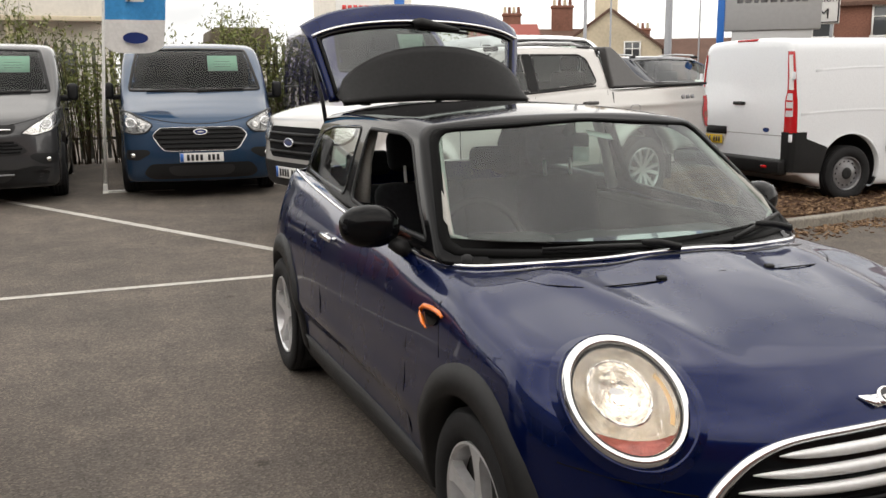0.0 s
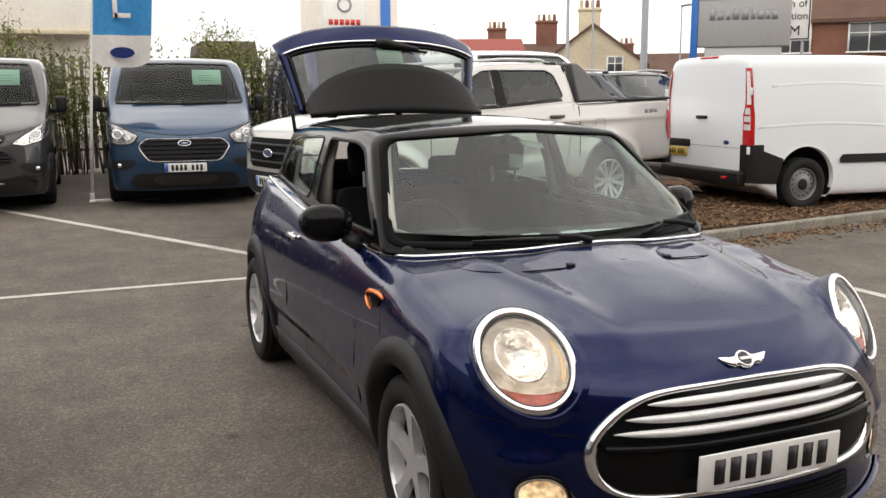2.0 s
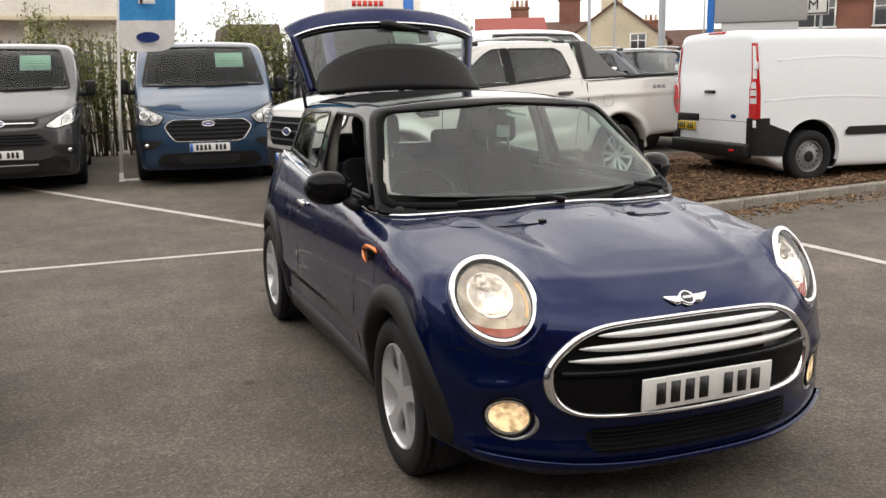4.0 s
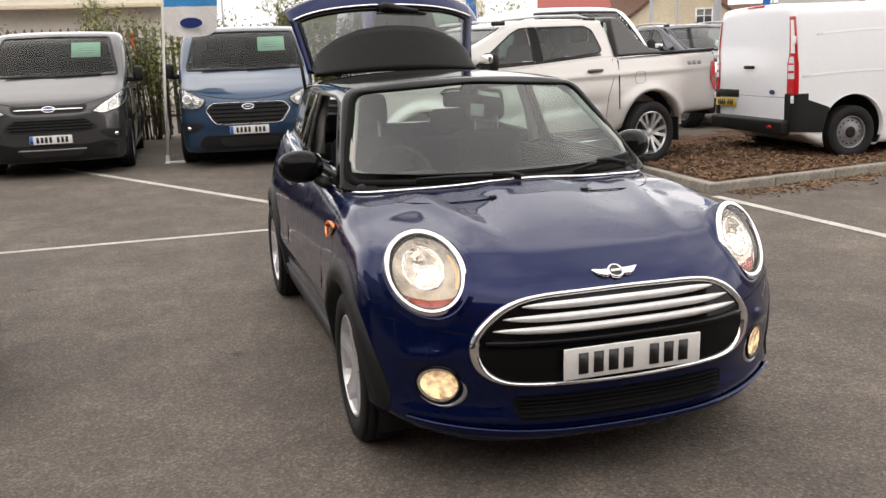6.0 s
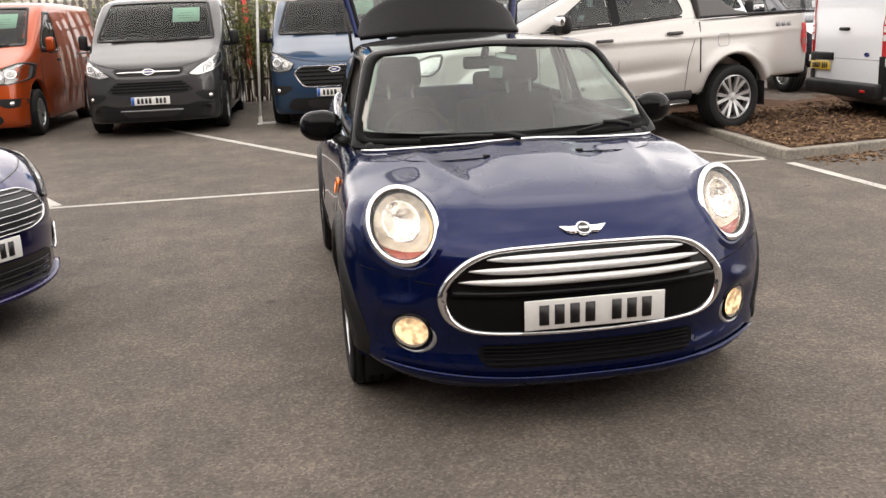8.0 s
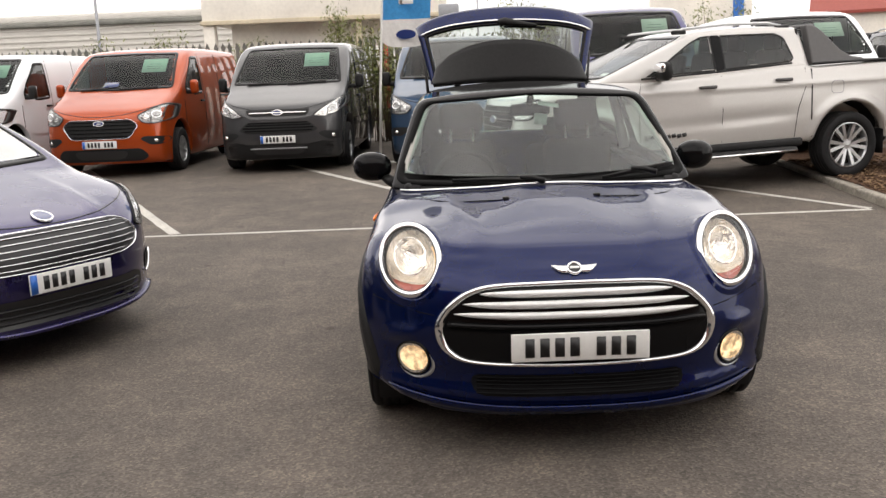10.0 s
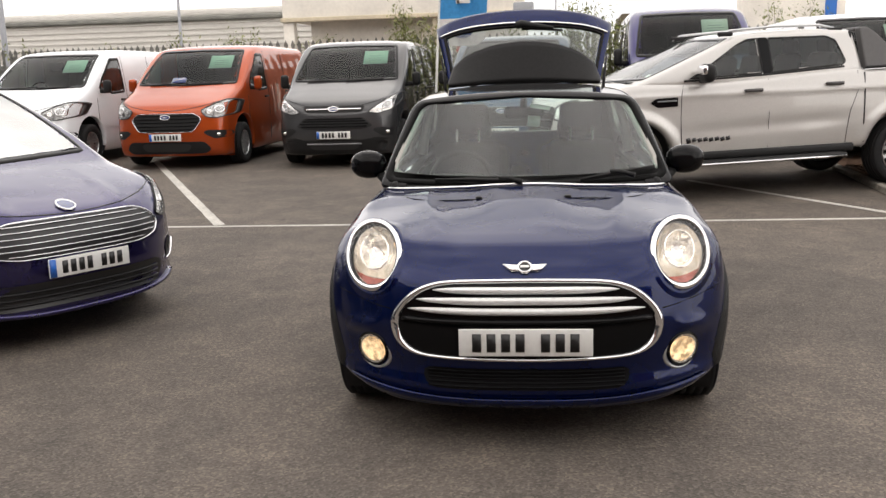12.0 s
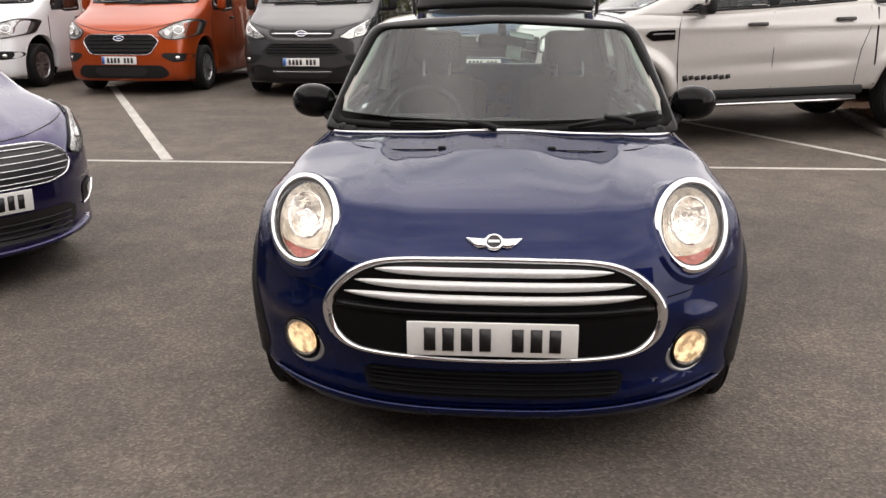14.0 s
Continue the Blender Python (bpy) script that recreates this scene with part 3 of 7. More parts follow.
def line_mesh(x0, y0, x1, y1, width):
    n = max(2, int(math.hypot(x1 - x0, y1 - y0) / 0.08))
    dx, dy = x1 - x0, y1 - y0
    d = math.hypot(dx, dy)
    px, py = -dy / d * width / 2, dx / d * width / 2
    rnd = random.Random(int(1000 * (x0 + 7 * y0)))
    v, f = [], []
    for i in range(n + 1):
        t = i / n
        x, y = x0 + dx * t, y0 + dy * t
        a, b = 1 + rnd.uniform(-0.07, 0.07), 1 + rnd.uniform(-0.07, 0.07)
        for s, k in ((1, a), (-1, b)):
            qx, qy = x + px * s * k, y + py * s * k
            v.append((qx, qy, ground_z(qx, qy) + 0.004))
    for i in range(n):
        f.append((2 * i, 2 * i + 1, 2 * i + 3, 2 * i + 2))
    return v, f


for name, seg in (("bay_line", (-2.5, 6.93, 5.25, 7.30, 0.085)), ("bay_line", (-1.74, 7.05, -5.25, 13.0, 0.11)), ("bay_line", (1.72, 7.42, -1.75, 12.6, 0.10)),
                  ("bay_line", (5.36, 7.0, 5.54, 3.2, 0.10)), ("bay_line", (5.26, 7.36, 3.4, 9.95, 0.09)), ("bay_line", (-0.28, 12.42, 0.6, 12.42, 0.08)),
                  ("bay_line", (1.5, 12.6, 2.6, 12.6, 0.08))):
    ob = part(name, line_mesh(*seg), M_LINE)
    tagged(ob, "faded white parking bay line painted on asphalt", "road marking", "bay lines", "structure")

# planted island with a concrete kerb
ISLAND_X, ISLAND_Y, ISLAND_TOP, KERB_TURN = 5.41, 7.20, 0.1, math.radians(12.3)


def island_mesh():
    rnd = random.Random(4)
    xs = np.concatenate([np.arange(ISLAND_X + 0.1, 15, 0.12), [16, 20, 26]])
    ys = np.concatenate([np.arange(ISLAND_Y + 0.1, 13, 0.12), [13.5, 14.5]])
    shear = math.tan(KERB_TURN)
    v = [(x, y + shear * (x - ISLAND_X), ISLAND_TOP - 0.015 + 0.05 * min(1, (y - ISLAND_Y) / 1.5) + 0.03 * noise.noise((x * 1.3, y * 1.3, 0)) + rnd.uniform(-0.012, 0.012)) for y in ys for x in xs]
    w = len(xs)
    f = [(j * w + i, j * w + i + 1, (j + 1) * w + i + 1, (j + 1) * w + i) for j in range(len(ys) - 1) for i in range(w - 1)]
    return v, f


island = part("planting_bed", island_mesh(), M_BARK)
tagged(island, "raised bed of reddish brown bark mulch behind a kerb", "planting bed", kind="structure")
kerb = tagged(new("kerb"), "pale concrete kerb edging the bark bed", "kerb", kind="structure")
kerb_me = mesh_of("kerb_stone", *box(0, 0, 0, 0.125, 0.905, 0.24, 0.02), smooth=False)
for i in range(5):
    ob = part("kerb_stone", kerb_me, M_KERB, kerb)
    ob.matrix_world = pose(ISLAND_X + 0.06, ISLAND_Y + 0.46 + 0.915 * i, ISLAND_TOP - 0.115 + 0.01 * i, 0, 0, 0.4 * (-1) ** i)
for i in range(14):
    ob = part("kerb_stone", kerb_me, M_KERB, kerb)
    d = 0.46 + 0.915 * i
    ob.matrix_world = pose(ISLAND_X + d * math.cos(KERB_TURN), ISLAND_Y + 0.04 + d * math.sin(KERB_TURN), ISLAND_TOP - 0.118, 0, 0, 90 + math.degrees(KERB_TURN) + 0.4 * (-1) ** i)

# ---- the navy hatchback ----
CAR = pose(1.756, 1.43, 0, 0, 0, 2.9)
mini = thing("hatchback_car", CAR, "navy blue small hatchback with black roof and raised tailgate", "car")
HUB_F, HUB_R, HUB_Z, WHEEL_R = 0.775, 3.27, 0.303, 0.303

t_line = pchip([0, 0.06, 0.10, 0.15, 0.25, 0.4, 0.6, 0.8, 1.02, 1.2, 2.0, 3.1, 3.85], [0.62, 0.685, 0.735, 0.775, 0.822, 0.868, 0.905, 0.932, 0.957, 0.957, 0.99, 1.045, 1.06])
w_line = pchip([0, 0.5, 0.85, 1.3, 1.9, 2.6, 3.2, 3.6, 3.85], [0.835, 0.860, 0.862, 0.848, 0.842, 0.846, 0.846, 0.81, 0.735])
w_rise = pchip([0.15, 0.22, 0.35, 0.5, 0.62, 0.72, 0.82, 0.9, 0.97, 1.06], [0.90, 0.945, 0.985, 1.0, 0.998, 0.983, 0.955, 0.92, 0.885, 0.86])
f_rise = pchip([0.15, 0.2, 0.27, 0.32, 0.4, 0.5, 0.6, 0.68, 0.74, 0.8], [0.085, 0.055, 0.03, 0.045, 0.035, 0.03, 0.05, 0.075, 0.11, 0.17])


def mini_top(x, y):
    crease = 0.012 * np.exp(-((np.abs(x) - (0.30 + 0.18 * y)) / 0.05) ** 2) * np.clip((y - 0.2) / 0.3, 0, 1) * np.clip((1.1 - y) / 0.2, 0, 1)
    dome = 0.016 * np.exp(-(np.abs(x) / 0.2) ** 4) * np.clip((y - 0.35) / 0.4, 0, 1) * np.clip((1.15 - y) / 0.2, 0, 1)
    eyes = 0.013 * np.exp(-((np.abs(x) - 0.62) / 0.14) ** 2 - ((y - 0.42) / 0.2) ** 2)
    return t_line(y) - np.clip(0.055 - 0.05 * (y - 0.8), 0.012, 0.055) * (np.abs(x) / 0.75) ** 2.4 + crease + dome + eyes


def mini_front(x, z):
    """The nose: a bowed front with a shelf over each fog lamp and a ledge above the skirt."""
    ax = np.abs(x)
    shelf = 0.020 * np.exp(-((ax - 0.685) / 0.075) ** 4 - ((z - 0.485 + 0.12 * (ax - 0.68)) / 0.026) ** 2)
    hollow = 0.014 * np.exp(-((ax - 0.66) / 0.09) ** 4 - ((z - 0.40) / 0.05) ** 2)
    return f_rise(z) + 0.57 * ax ** 2.7 - shelf + hollow


F_LOW = body_field(mini_top, lambda y, z: w_line(y) * w_rise(z) + 0.012 * np.exp(-((z - 0.47) / 0.05) ** 2) * np.exp(-((y - 2.1) / 1.0) ** 4) - 0.02 * np.exp(-((z - 0.36) / 0.09) ** 2) * np.exp(-((y - 2.1) / 0.9) ** 4),
                   mini_front, lambda x, z: 3.84 - 0.1 * np.abs(z - 0.5) - 0.5 * np.abs(x) ** 4, lambda x, y: 0.165 + 0.085 * np.clip((np.abs(x) - 0.5) / 0.3, 0, 1) ** 1.5 * np.clip((0.7 - y) / 0.25, 0, 1), 0.075, 0.085)
LAMP_C, LAMP_U, LAMP_V = np.array((0.630, 0.337, 0.756)), np.array((0.132, 0.075, 0.0)), np.array((-0.006, 0.095, 0.139))
LAMP_N = np.cross(LAMP_U, LAMP_V)
LAMP_N /= np.linalg.norm(LAMP_N)
if LAMP_N[1] > 0:
    LAMP_N = -LAMP_N


def lamp_inside(c, s):
    """Whether points lie in the headlamp's opening."""
    d = c * (s, 1, 1) - LAMP_C
    a = np.linalg.lstsq(np.stack([LAMP_U, LAMP_V, LAMP_N], 1), d.T, rcond=None)[0]
    return (np.hypot(a[0], a[1]) < 0.82) & (np.abs(a[2]) < 0.2)


v, fc = shell(F_LOW, (-1.05, -0.2, 0.02), (1.05, 4.0, 1.2), (0.75, 3.1, 0.55), (56, 120, 40))
v, fc = trim_faces(v, fc, lambda c: (c[:, 2] > 0.85) & (c[:, 1] > 1.36) & (c[:, 1] < 3.6) & (np.abs(c[:, 0]) < 0.665))
v, fc = trim_faces(v, fc, lambda c: np.any([lamp_inside(c, s) for s in (-1, 1)], 0))
for s in (-1, 1):
    d = v * (s, 1, 1) - LAMP_C
    a = np.linalg.lstsq(np.stack([LAMP_U, LAMP_V, LAMP_N], 1), d.T, rcond=None)[0]
    r = np.hypot(a[0], a[1])
    near = (r < 0.935) & (r > 1e-3) & (np.abs(a[2]) < 0.2)
    k = np.where(near, 0.935 / np.maximum(r, 1e-3) - 1, 0)
    v = v + ((a[0] * k)[:, None] * LAMP_U + (a[1] * k)[:, None] * LAMP_V) * (s, 1, 1)
v, fc = open_arches(v, fc, [(HUB_F, HUB_Z), (HUB_R, HUB_Z)], 0.36, 0.5)
body = part("body", tidy(v, fc), M_NAVY, mini, "navy blue metallic painted bodywork")


def arch_points(hy, r, a0, a1, n=28):
    a = np.radians(np.linspace(a0, a1, n))
    return np.stack([hy + r * np.cos(a), HUB_Z + r * np.sin(a)], 1)


for side in ("left", "right"):
    s = -1 if side == "left" else 1
    for hy in (HUB_F, HUB_R):
        inner, outer = arch_points(hy, 0.345, -12, 192), arch_points(hy, 0.435, -12, 192)
        pi, po = onto(F_LOW, inner, side), onto(F_LOW, outer, side)
        out = np.array([s, 0, 0])
        rows = [pi * (1, 1, 1) - out * 0.10, pi + out * 0.014, (pi + po) / 2 + out * 0.018, po + out * 0.008, po - out * 0.02]
        n = len(pi)
        part("wheel_arch_trim", (np.vstack(rows), [(r * n + i, r * n + i + 1, (r + 1) * n + i + 1, (r + 1) * n + i) for r in range(4) for i in range(n - 1)]), M_PLASTIC, mini, "matt black plastic wheel arch trim")
        a = np.radians(np.linspace(-30, 210, 20))
        ring = np.stack([np.full(20, s * 0.86), hy + 0.35 * np.cos(a), HUB_Z + 0.35 * np.sin(a)], 1)
        deep = ring.copy()
        deep[:, 0] = s * 0.5
        lv = np.vstack([ring - (s * 0.06, 0, 0), deep, [[s * 0.5, hy, HUB_Z]]])
        part("arch_liner", (lv, [(i, i + 1, 21 + i, 20 + i) for i in range(19)] + [(20 + i, 21 + i, 40) for i in range(19)]), M_TRIM, mini)
        wheel(mini, s * 0.760, hy, HUB_Z, WHEEL_R, 0.185, 0.208, "five_loop", s, M_MACHINED)
    # sill
    ys = np.linspace(HUB_F + 0.36, HUB_R - 0.36, 24)
    lo, hi = onto(F_LOW, np.stack([ys, np.full(24, 0.2)], 1), side), onto(F_LOW, np.stack([ys, np.full(24, 0.30)], 1), side)
    out = np.array([s, 0, 0])
    rows = [lo - (0, 0, 0.035) - out * 0.06, lo - (0, 0, 0.03), lo + out * 0.012, hi + out * 0.01, hi - out * 0.02]
    part("sill", (np.vstack(rows), [(r * 24 + i, r * 24 + i + 1, (r + 1) * 24 + i + 1, (r + 1) * 24 + i) for r in range(4) for i in range(23)]), M_PLASTIC, mini)

# cabin: black roof and pillars
roof_line = pchip([1.4, 1.62, 1.8, 2.1, 2.45, 2.9, 3.3, 3.6], [1.36, 1.395, 1.412, 1.43, 1.434, 1.425, 1.395, 1.35])
side_line = pchip([0.9, 0.96, 1.1, 1.25, 1.34, 1.42], [0.765, 0.748, 0.705, 0.655, 0.62, 0.585])
F_CAB = body_field(lambda x, y: roof_line(y) - 0.05 * (np.abs(x) / 0.6) ** 2.2, lambda y, z: side_line(z) * (1 - 0.085 * np.clip((y - 2.0) / 1.4, 0, 1) ** 1.6),
                   lambda x, z: 1.0 + 1.44 * (z - 0.95) + 0.46 * x ** 2, lambda x, z: 3.60 - 0.55 * (z - 0.95) - 0.25 * x ** 2, lambda x, y: 0.93 + 0.04 * np.clip((y - 1.2) / 2.0, 0, 1), 0.05, 0.02)
WIND = outline([(-0.735, 0.965), (0, 0.958), (0.735, 0.965), (0.686, 1.11), (0.592, 1.352), (0, 1.384), (-0.592, 1.352), (-0.686, 1.11)], 1, 110)
WIND_IN = outline([(-0.70, 0.985), (0, 0.98), (0.70, 0.985), (0.654, 1.11), (0.566, 1.343), (0, 1.376), (-0.566, 1.343), (-0.654, 1.11)], 1, 110)
DOOR_W = outline([(1.37, 0.985), (1.52, 1.09), (1.79, 1.31), (1.93, 1.335), (2.39, 1.335), (2.36, 1.02), (1.9, 0.995)], 1, 80)
REAR_W = outline([(2.46, 1.025), (2.485, 1.335), (3.0, 1.315), (3.22, 1.28), (3.33, 1.09), (3.30, 1.065)], 1, 72)


def inside_poly(px, py, poly):
    hit = np.zeros(len(px), bool)
    x0, y0 = poly[:, 0], poly[:, 1]
    x1, y1 = np.roll(x0, -1), np.roll(y0, -1)
    for a, b, c, d in zip(x0, y0, x1, y1):
        cross = ((b > py) != (d > py)) & (px < (c - a) * (py - b) / (d - b + 1e-12) + a)
        hit ^= cross
    return hit


def shrunk(poly, d):
    """The outline moved inwards by d."""
    t = np.roll(poly, -1, 0) - np.roll(poly, 1, 0)
    t /= np.maximum(np.linalg.norm(t, axis=1, keepdims=True), 1e-9)
    area = np.sum(poly[:, 0] * np.roll(poly[:, 1], -1) - np.roll(poly[:, 0], -1) * poly[:, 1])
    n = np.stack([-t[:, 1], t[:, 0]], 1) * (1 if area > 0 else -1)
    return poly + n * d


v, fc = shell(F_CAB, (-0.95, 0.8, 0.85), (0.95, 3.8, 1.6), (1.75, 3.0, 1.12), (72, 150, 46))
wind_y = lambda c: 1.0 + 1.44 * (c[:, 2] - 0.95) + 0.46 * c[:, 0] ** 2
v, fc = trim_faces(v, fc, lambda c: (c[:, 2] < 0.985) & (np.abs(c[:, 0]) < 0.60)
                   | (inside_poly(c[:, 0], c[:, 2], (WIND + WIND_IN) / 2) & (c[:, 1] < wind_y(c) + 0.06))
                   | (np.abs(c[:, 0]) > 0.45) & (inside_poly(c[:, 1], c[:, 2], shrunk(DOOR_W, 0.008)) | inside_poly(c[:, 1], c[:, 2], shrunk(REAR_W, 0.008)))
                   | (c[:, 1] > 3.22) & (c[:, 2] < 1.36) & (np.abs(c[:, 0]) < 0.50))
part("cabin_shell", tidy(v, fc), M_BLACK_GLOSS, mini, "gloss black roof and window pillars")
part("windscreen", pane(F_CAB, lambda a: 0.960 + 0.006 * a * a, lambda a: 1.376 - 0.026 * a * a, lambda b: 0.715 - 0.075 * b - 0.066 * b * b, -0.004), M_SCREEN, mini, "clear curved windscreen").visible_shadow = False
part("windscreen_border", band(F_CAB, WIND, WIND_IN, "front", 0.0015), M_FRIT, mini)
low_b = [(-0.70, 0.968), (0.0, 0.962), (0.70, 0.968), (0.685, 1.012), (0.6, 1.004), (0.0, 1.0), (-0.6, 1.004), (-0.685, 1.012)]
part("windscreen_border", patch(F_CAB, outline(low_b, 0, 60), "front", 0.001, 3), M_FRIT, mini)
for side in ("left", "right"):
    if side == "right":
        part("door_window", patch(F_CAB, DOOR_W, side, -0.004, 6), M_GLASS, mini, "closed door window").visible_shadow = False
    part("door_window_seal", band(F_CAB, DOOR_W, shrunk(DOOR_W, 0.014), side, 0.0015), M_PLASTIC, mini)
    part("quarter_window", patch(F_CAB, REAR_W, side, 0.002, 6), M_GLASS, mini, "fixed rear quarter window").visible_shadow = False
    part("quarter_window_seal", band(F_CAB, REAR_W, shrunk(REAR_W, 0.012), side, 0.004), M_BLACK_GLOSS, mini)

# chrome line round the base of the cabin
half = [(0.0, 0.985), (0.2, 1.005), (0.4, 1.055), (0.55, 1.115), (0.655, 1.175), (0.712, 1.26), (0.733, 1.4), (0.742, 1.7), (0.742, 2.2), (0.728, 2.8), (0.70, 3.3), (0.66, 3.6)]
xs, ys = np.array([h[0] for h in half]), np.array([h[1] for h in half])
tt = np.linspace(0, 1, 70)
s0 = np.concatenate([[0], np.cumsum(np.hypot(np.diff(xs), np.diff(ys)))])
cx, cy = pchip(s0 / s0[-1], xs)(tt), pchip(s0 / s0[-1], ys)(tt)
loop = np.concatenate([np.stack([-cx[::-1], cy[::-1]], 1), np.stack([cx[1:], cy[1:]], 1)])
path = onto(F_LOW, loop, "top", 0.006)
for _ in range(6):
    path[1:-1, 2] = (path[:-2, 2] + 2 * path[1:-1, 2] + path[2:, 2]) / 4
part("chrome_strip", tube(path, 0.009, 6, squash=0.8), M_CHROME, mini, "bright chrome belt line strip")

# headlamps
def lamp_ring(s, radii, lifts, n=56):
    a = np.linspace(0, 2 * np.pi, n, endpoint=False)
    rows = []
    for r, h in zip(radii, lifts):
        p = LAMP_C + r * (np.cos(a)[:, None] * LAMP_U + np.sin(a)[:, None] * LAMP_V) + LAMP_N * h
        rows.append(p * (s, 1, 1))
    k = len(radii)
    return np.vstack(rows), [(r * n + i, r * n + (i + 1) % n, (r + 1) * n + (i + 1) % n, (r + 1) * n + i) for r in range(k - 1) for i in range(n)]


def lamp_flange(s, n=72):
    """The bodywork drawn up to the lamp's ring."""
    a = np.linspace(0, 2 * np.pi, n, endpoint=False)
    rows = []
    for r, h, lift in ((0.985, 0.0, -0.02), (1.006, 0.014, 0.018), (1.045, None, 0.005), (1.09, None, 0.0022), (1.17, None, 0.0012), (1.27, None, -0.004)):
        p = LAMP_C + r * (np.cos(a)[:, None] * LAMP_U + np.sin(a)[:, None] * LAMP_V)
        if h is None:
            p = cast(F_LOW, p + LAMP_N * 0.14, -LAMP_N, 0.3) + LAMP_N * lift
        else:
            p = p + LAMP_N * lift
        rows.append(p * (s, 1, 1))
    return np.vstack(rows), [(k * n + i, k * n + (i + 1) % n, (k + 1) * n + (i + 1) % n, (k + 1) * n + i) for k in range(5) for i in range(n)]


def lamp_disc(s, u, v, r, h, n=30, squash=1.0):
    a = np.linspace(0, 2 * np.pi, n, endpoint=False)
    c = LAMP_C + u * LAMP_U + v * LAMP_V
    p = c + r * (np.cos(a)[:, None] * LAMP_U + squash * np.sin(a)[:, None] * LAMP_V) + LAMP_N * h
    return np.vstack([c + LAMP_N * h, p]) * (s, 1, 1), [(0, 1 + i, 1 + (i + 1) % n) for i in range(n)]


for s in (-1, 1):
    lamp = part("headlamp", lamp_ring(s, [0.97, 0.99, 1.003, 0.975, 0.92, 0.87, 0.842, 0.838], [-0.07, -0.03, 0.012, 0.026, 0.031, 0.0305, 0.028, -0.03]), M_CHROME, mini, "round headlamp with a broad chrome ring, lit")
    part("gasket", lamp_ring(s, [0.845, 0.838, 0.822, 0.815], [0.0, 0.027, 0.027, 0.0]), M_INK, lamp)
    part("bowl", lamp_ring(s, [0.835, 0.81, 0.6, 0.3, 0.01], [0.018, -0.008, -0.055, -0.075, -0.08]), M_BOWL, lamp)
    part("bezel", lamp_flange(s), M_NAVY, lamp)
    part("lens", lamp_ring(s, [0.83, 0.75, 0.55, 0.3, 0.001], [0.026, 0.034, 0.044, 0.05, 0.052]), M_LENS, lamp, "clear domed lens").visible_shadow = False
    # main reflector tube, bulb and the rose reflector below it
    a = np.linspace(0, 2 * np.pi, 36, endpoint=False)
    rows = []
    for r, h in ((0.52, 0.0), (0.49, 0.008), (0.46, 0.0), (0.40, -0.03), (0.27, -0.05), (0.12, -0.06)):
        c = LAMP_C + 0.06 * LAMP_U + 0.12 * LAMP_V
        rows.append((c + r * (np.cos(a)[:, None] * LAMP_U + np.sin(a)[:, None] * LAMP_V) + LAMP_N * h) * (s, 1, 1))
    part("reflector", (np.vstack(rows), [(r * 36 + i, r * 36 + (i + 1) % 36, (r + 1) * 36 + (i + 1) % 36, (r + 1) * 36 + i) for r in range(5) for i in range(36)]), M_LAMP_GLOW, lamp, "warm lit reflector")
    part("bulb", lamp_disc(s, 0.06, 0.10, 0.10, -0.042), M_LAMP_ON, lamp, "glowing warm white bulb")
    part("bulb_cap", lamp_disc(s, 0.08, 0.17, 0.13, -0.022, squash=0.45), M_SLAT, lamp)
    part("bulb_cap", lamp_disc(s, 0.02, 0.02, 0.08, -0.03, squash=0.5), M_CHROME, lamp)
    arc = np.linspace(-2.75, -0.38, 26)
    lo = [(LAMP_C + 0.80 * (math.cos(t) * LAMP_U + math.sin(t) * LAMP_V) + LAMP_N * -0.004) * (s, 1, 1) for t in arc]
    hi = [(LAMP_C + (0.80 * math.cos(t)) * LAMP_U + (0.80 * math.sin(t) * 0.40 - 0.24) * LAMP_V + LAMP_N * -0.022) * (s, 1, 1) for t in arc]
    part("indicator", (np.array(lo + hi), [(i, i + 1, 27 + i, 26 + i) for i in range(25)]), M_ROSE, lamp, "rose tinted indicator reflector")
    # faint emissive strip put in for the amber glow inside the lens
    arc2 = np.linspace(2.5, 3.6, 18)
    run = [(LAMP_C + r * (math.cos(t) * LAMP_U + math.sin(t) * LAMP_V) + LAMP_N * -0.008) * (s, 1, 1) for r in (0.75, 0.68) for t in arc2]
    part("side_lamp", (np.array(run), [(i, i + 1, 19 + i, 18 + i) for i in range(17)]), M_LAMP_DIM, lamp)
    # fog lamp in its recess
    fog = part("fog_lamp", band(F_LOW, ellipse(s * 0.637, 0.388, 0.070, 0.073, 36), ellipse(s * 0.637, 0.388, 0.061, 0.063, 36), "front", 0.004, 0.006), M_BLACK_GLOSS, mini, "round fog lamp glowing amber")
    part("reflector", patch(F_LOW, ellipse(s * 0.637, 0.388, 0.063, 0.065, 36), "front", 0.004, 4), M_REFLECTOR, fog)
    part("lamp_glow", patch(F_LOW, ellipse(s * 0.634, 0.387, 0.055, 0.052, 24), "front", 0.006, 4), M_FOG_LIT, fog)
    part("lens", patch(F_LOW, ellipse(s * 0.637, 0.388, 0.062, 0.064, 36), "front", 0.012, 5, 0.014), M_LENS, fog).visible_shadow = False
    # alloy crescent stands in for a reflection under the fog lamp
    part("glint_crescent", band(F_LOW, ellipse(s * 0.625, 0.366, 0.074, 0.060, 36), ellipse(s * 0.633, 0.381, 0.070, 0.068, 36), "front", 0.0025), M_ALLOY, fog)

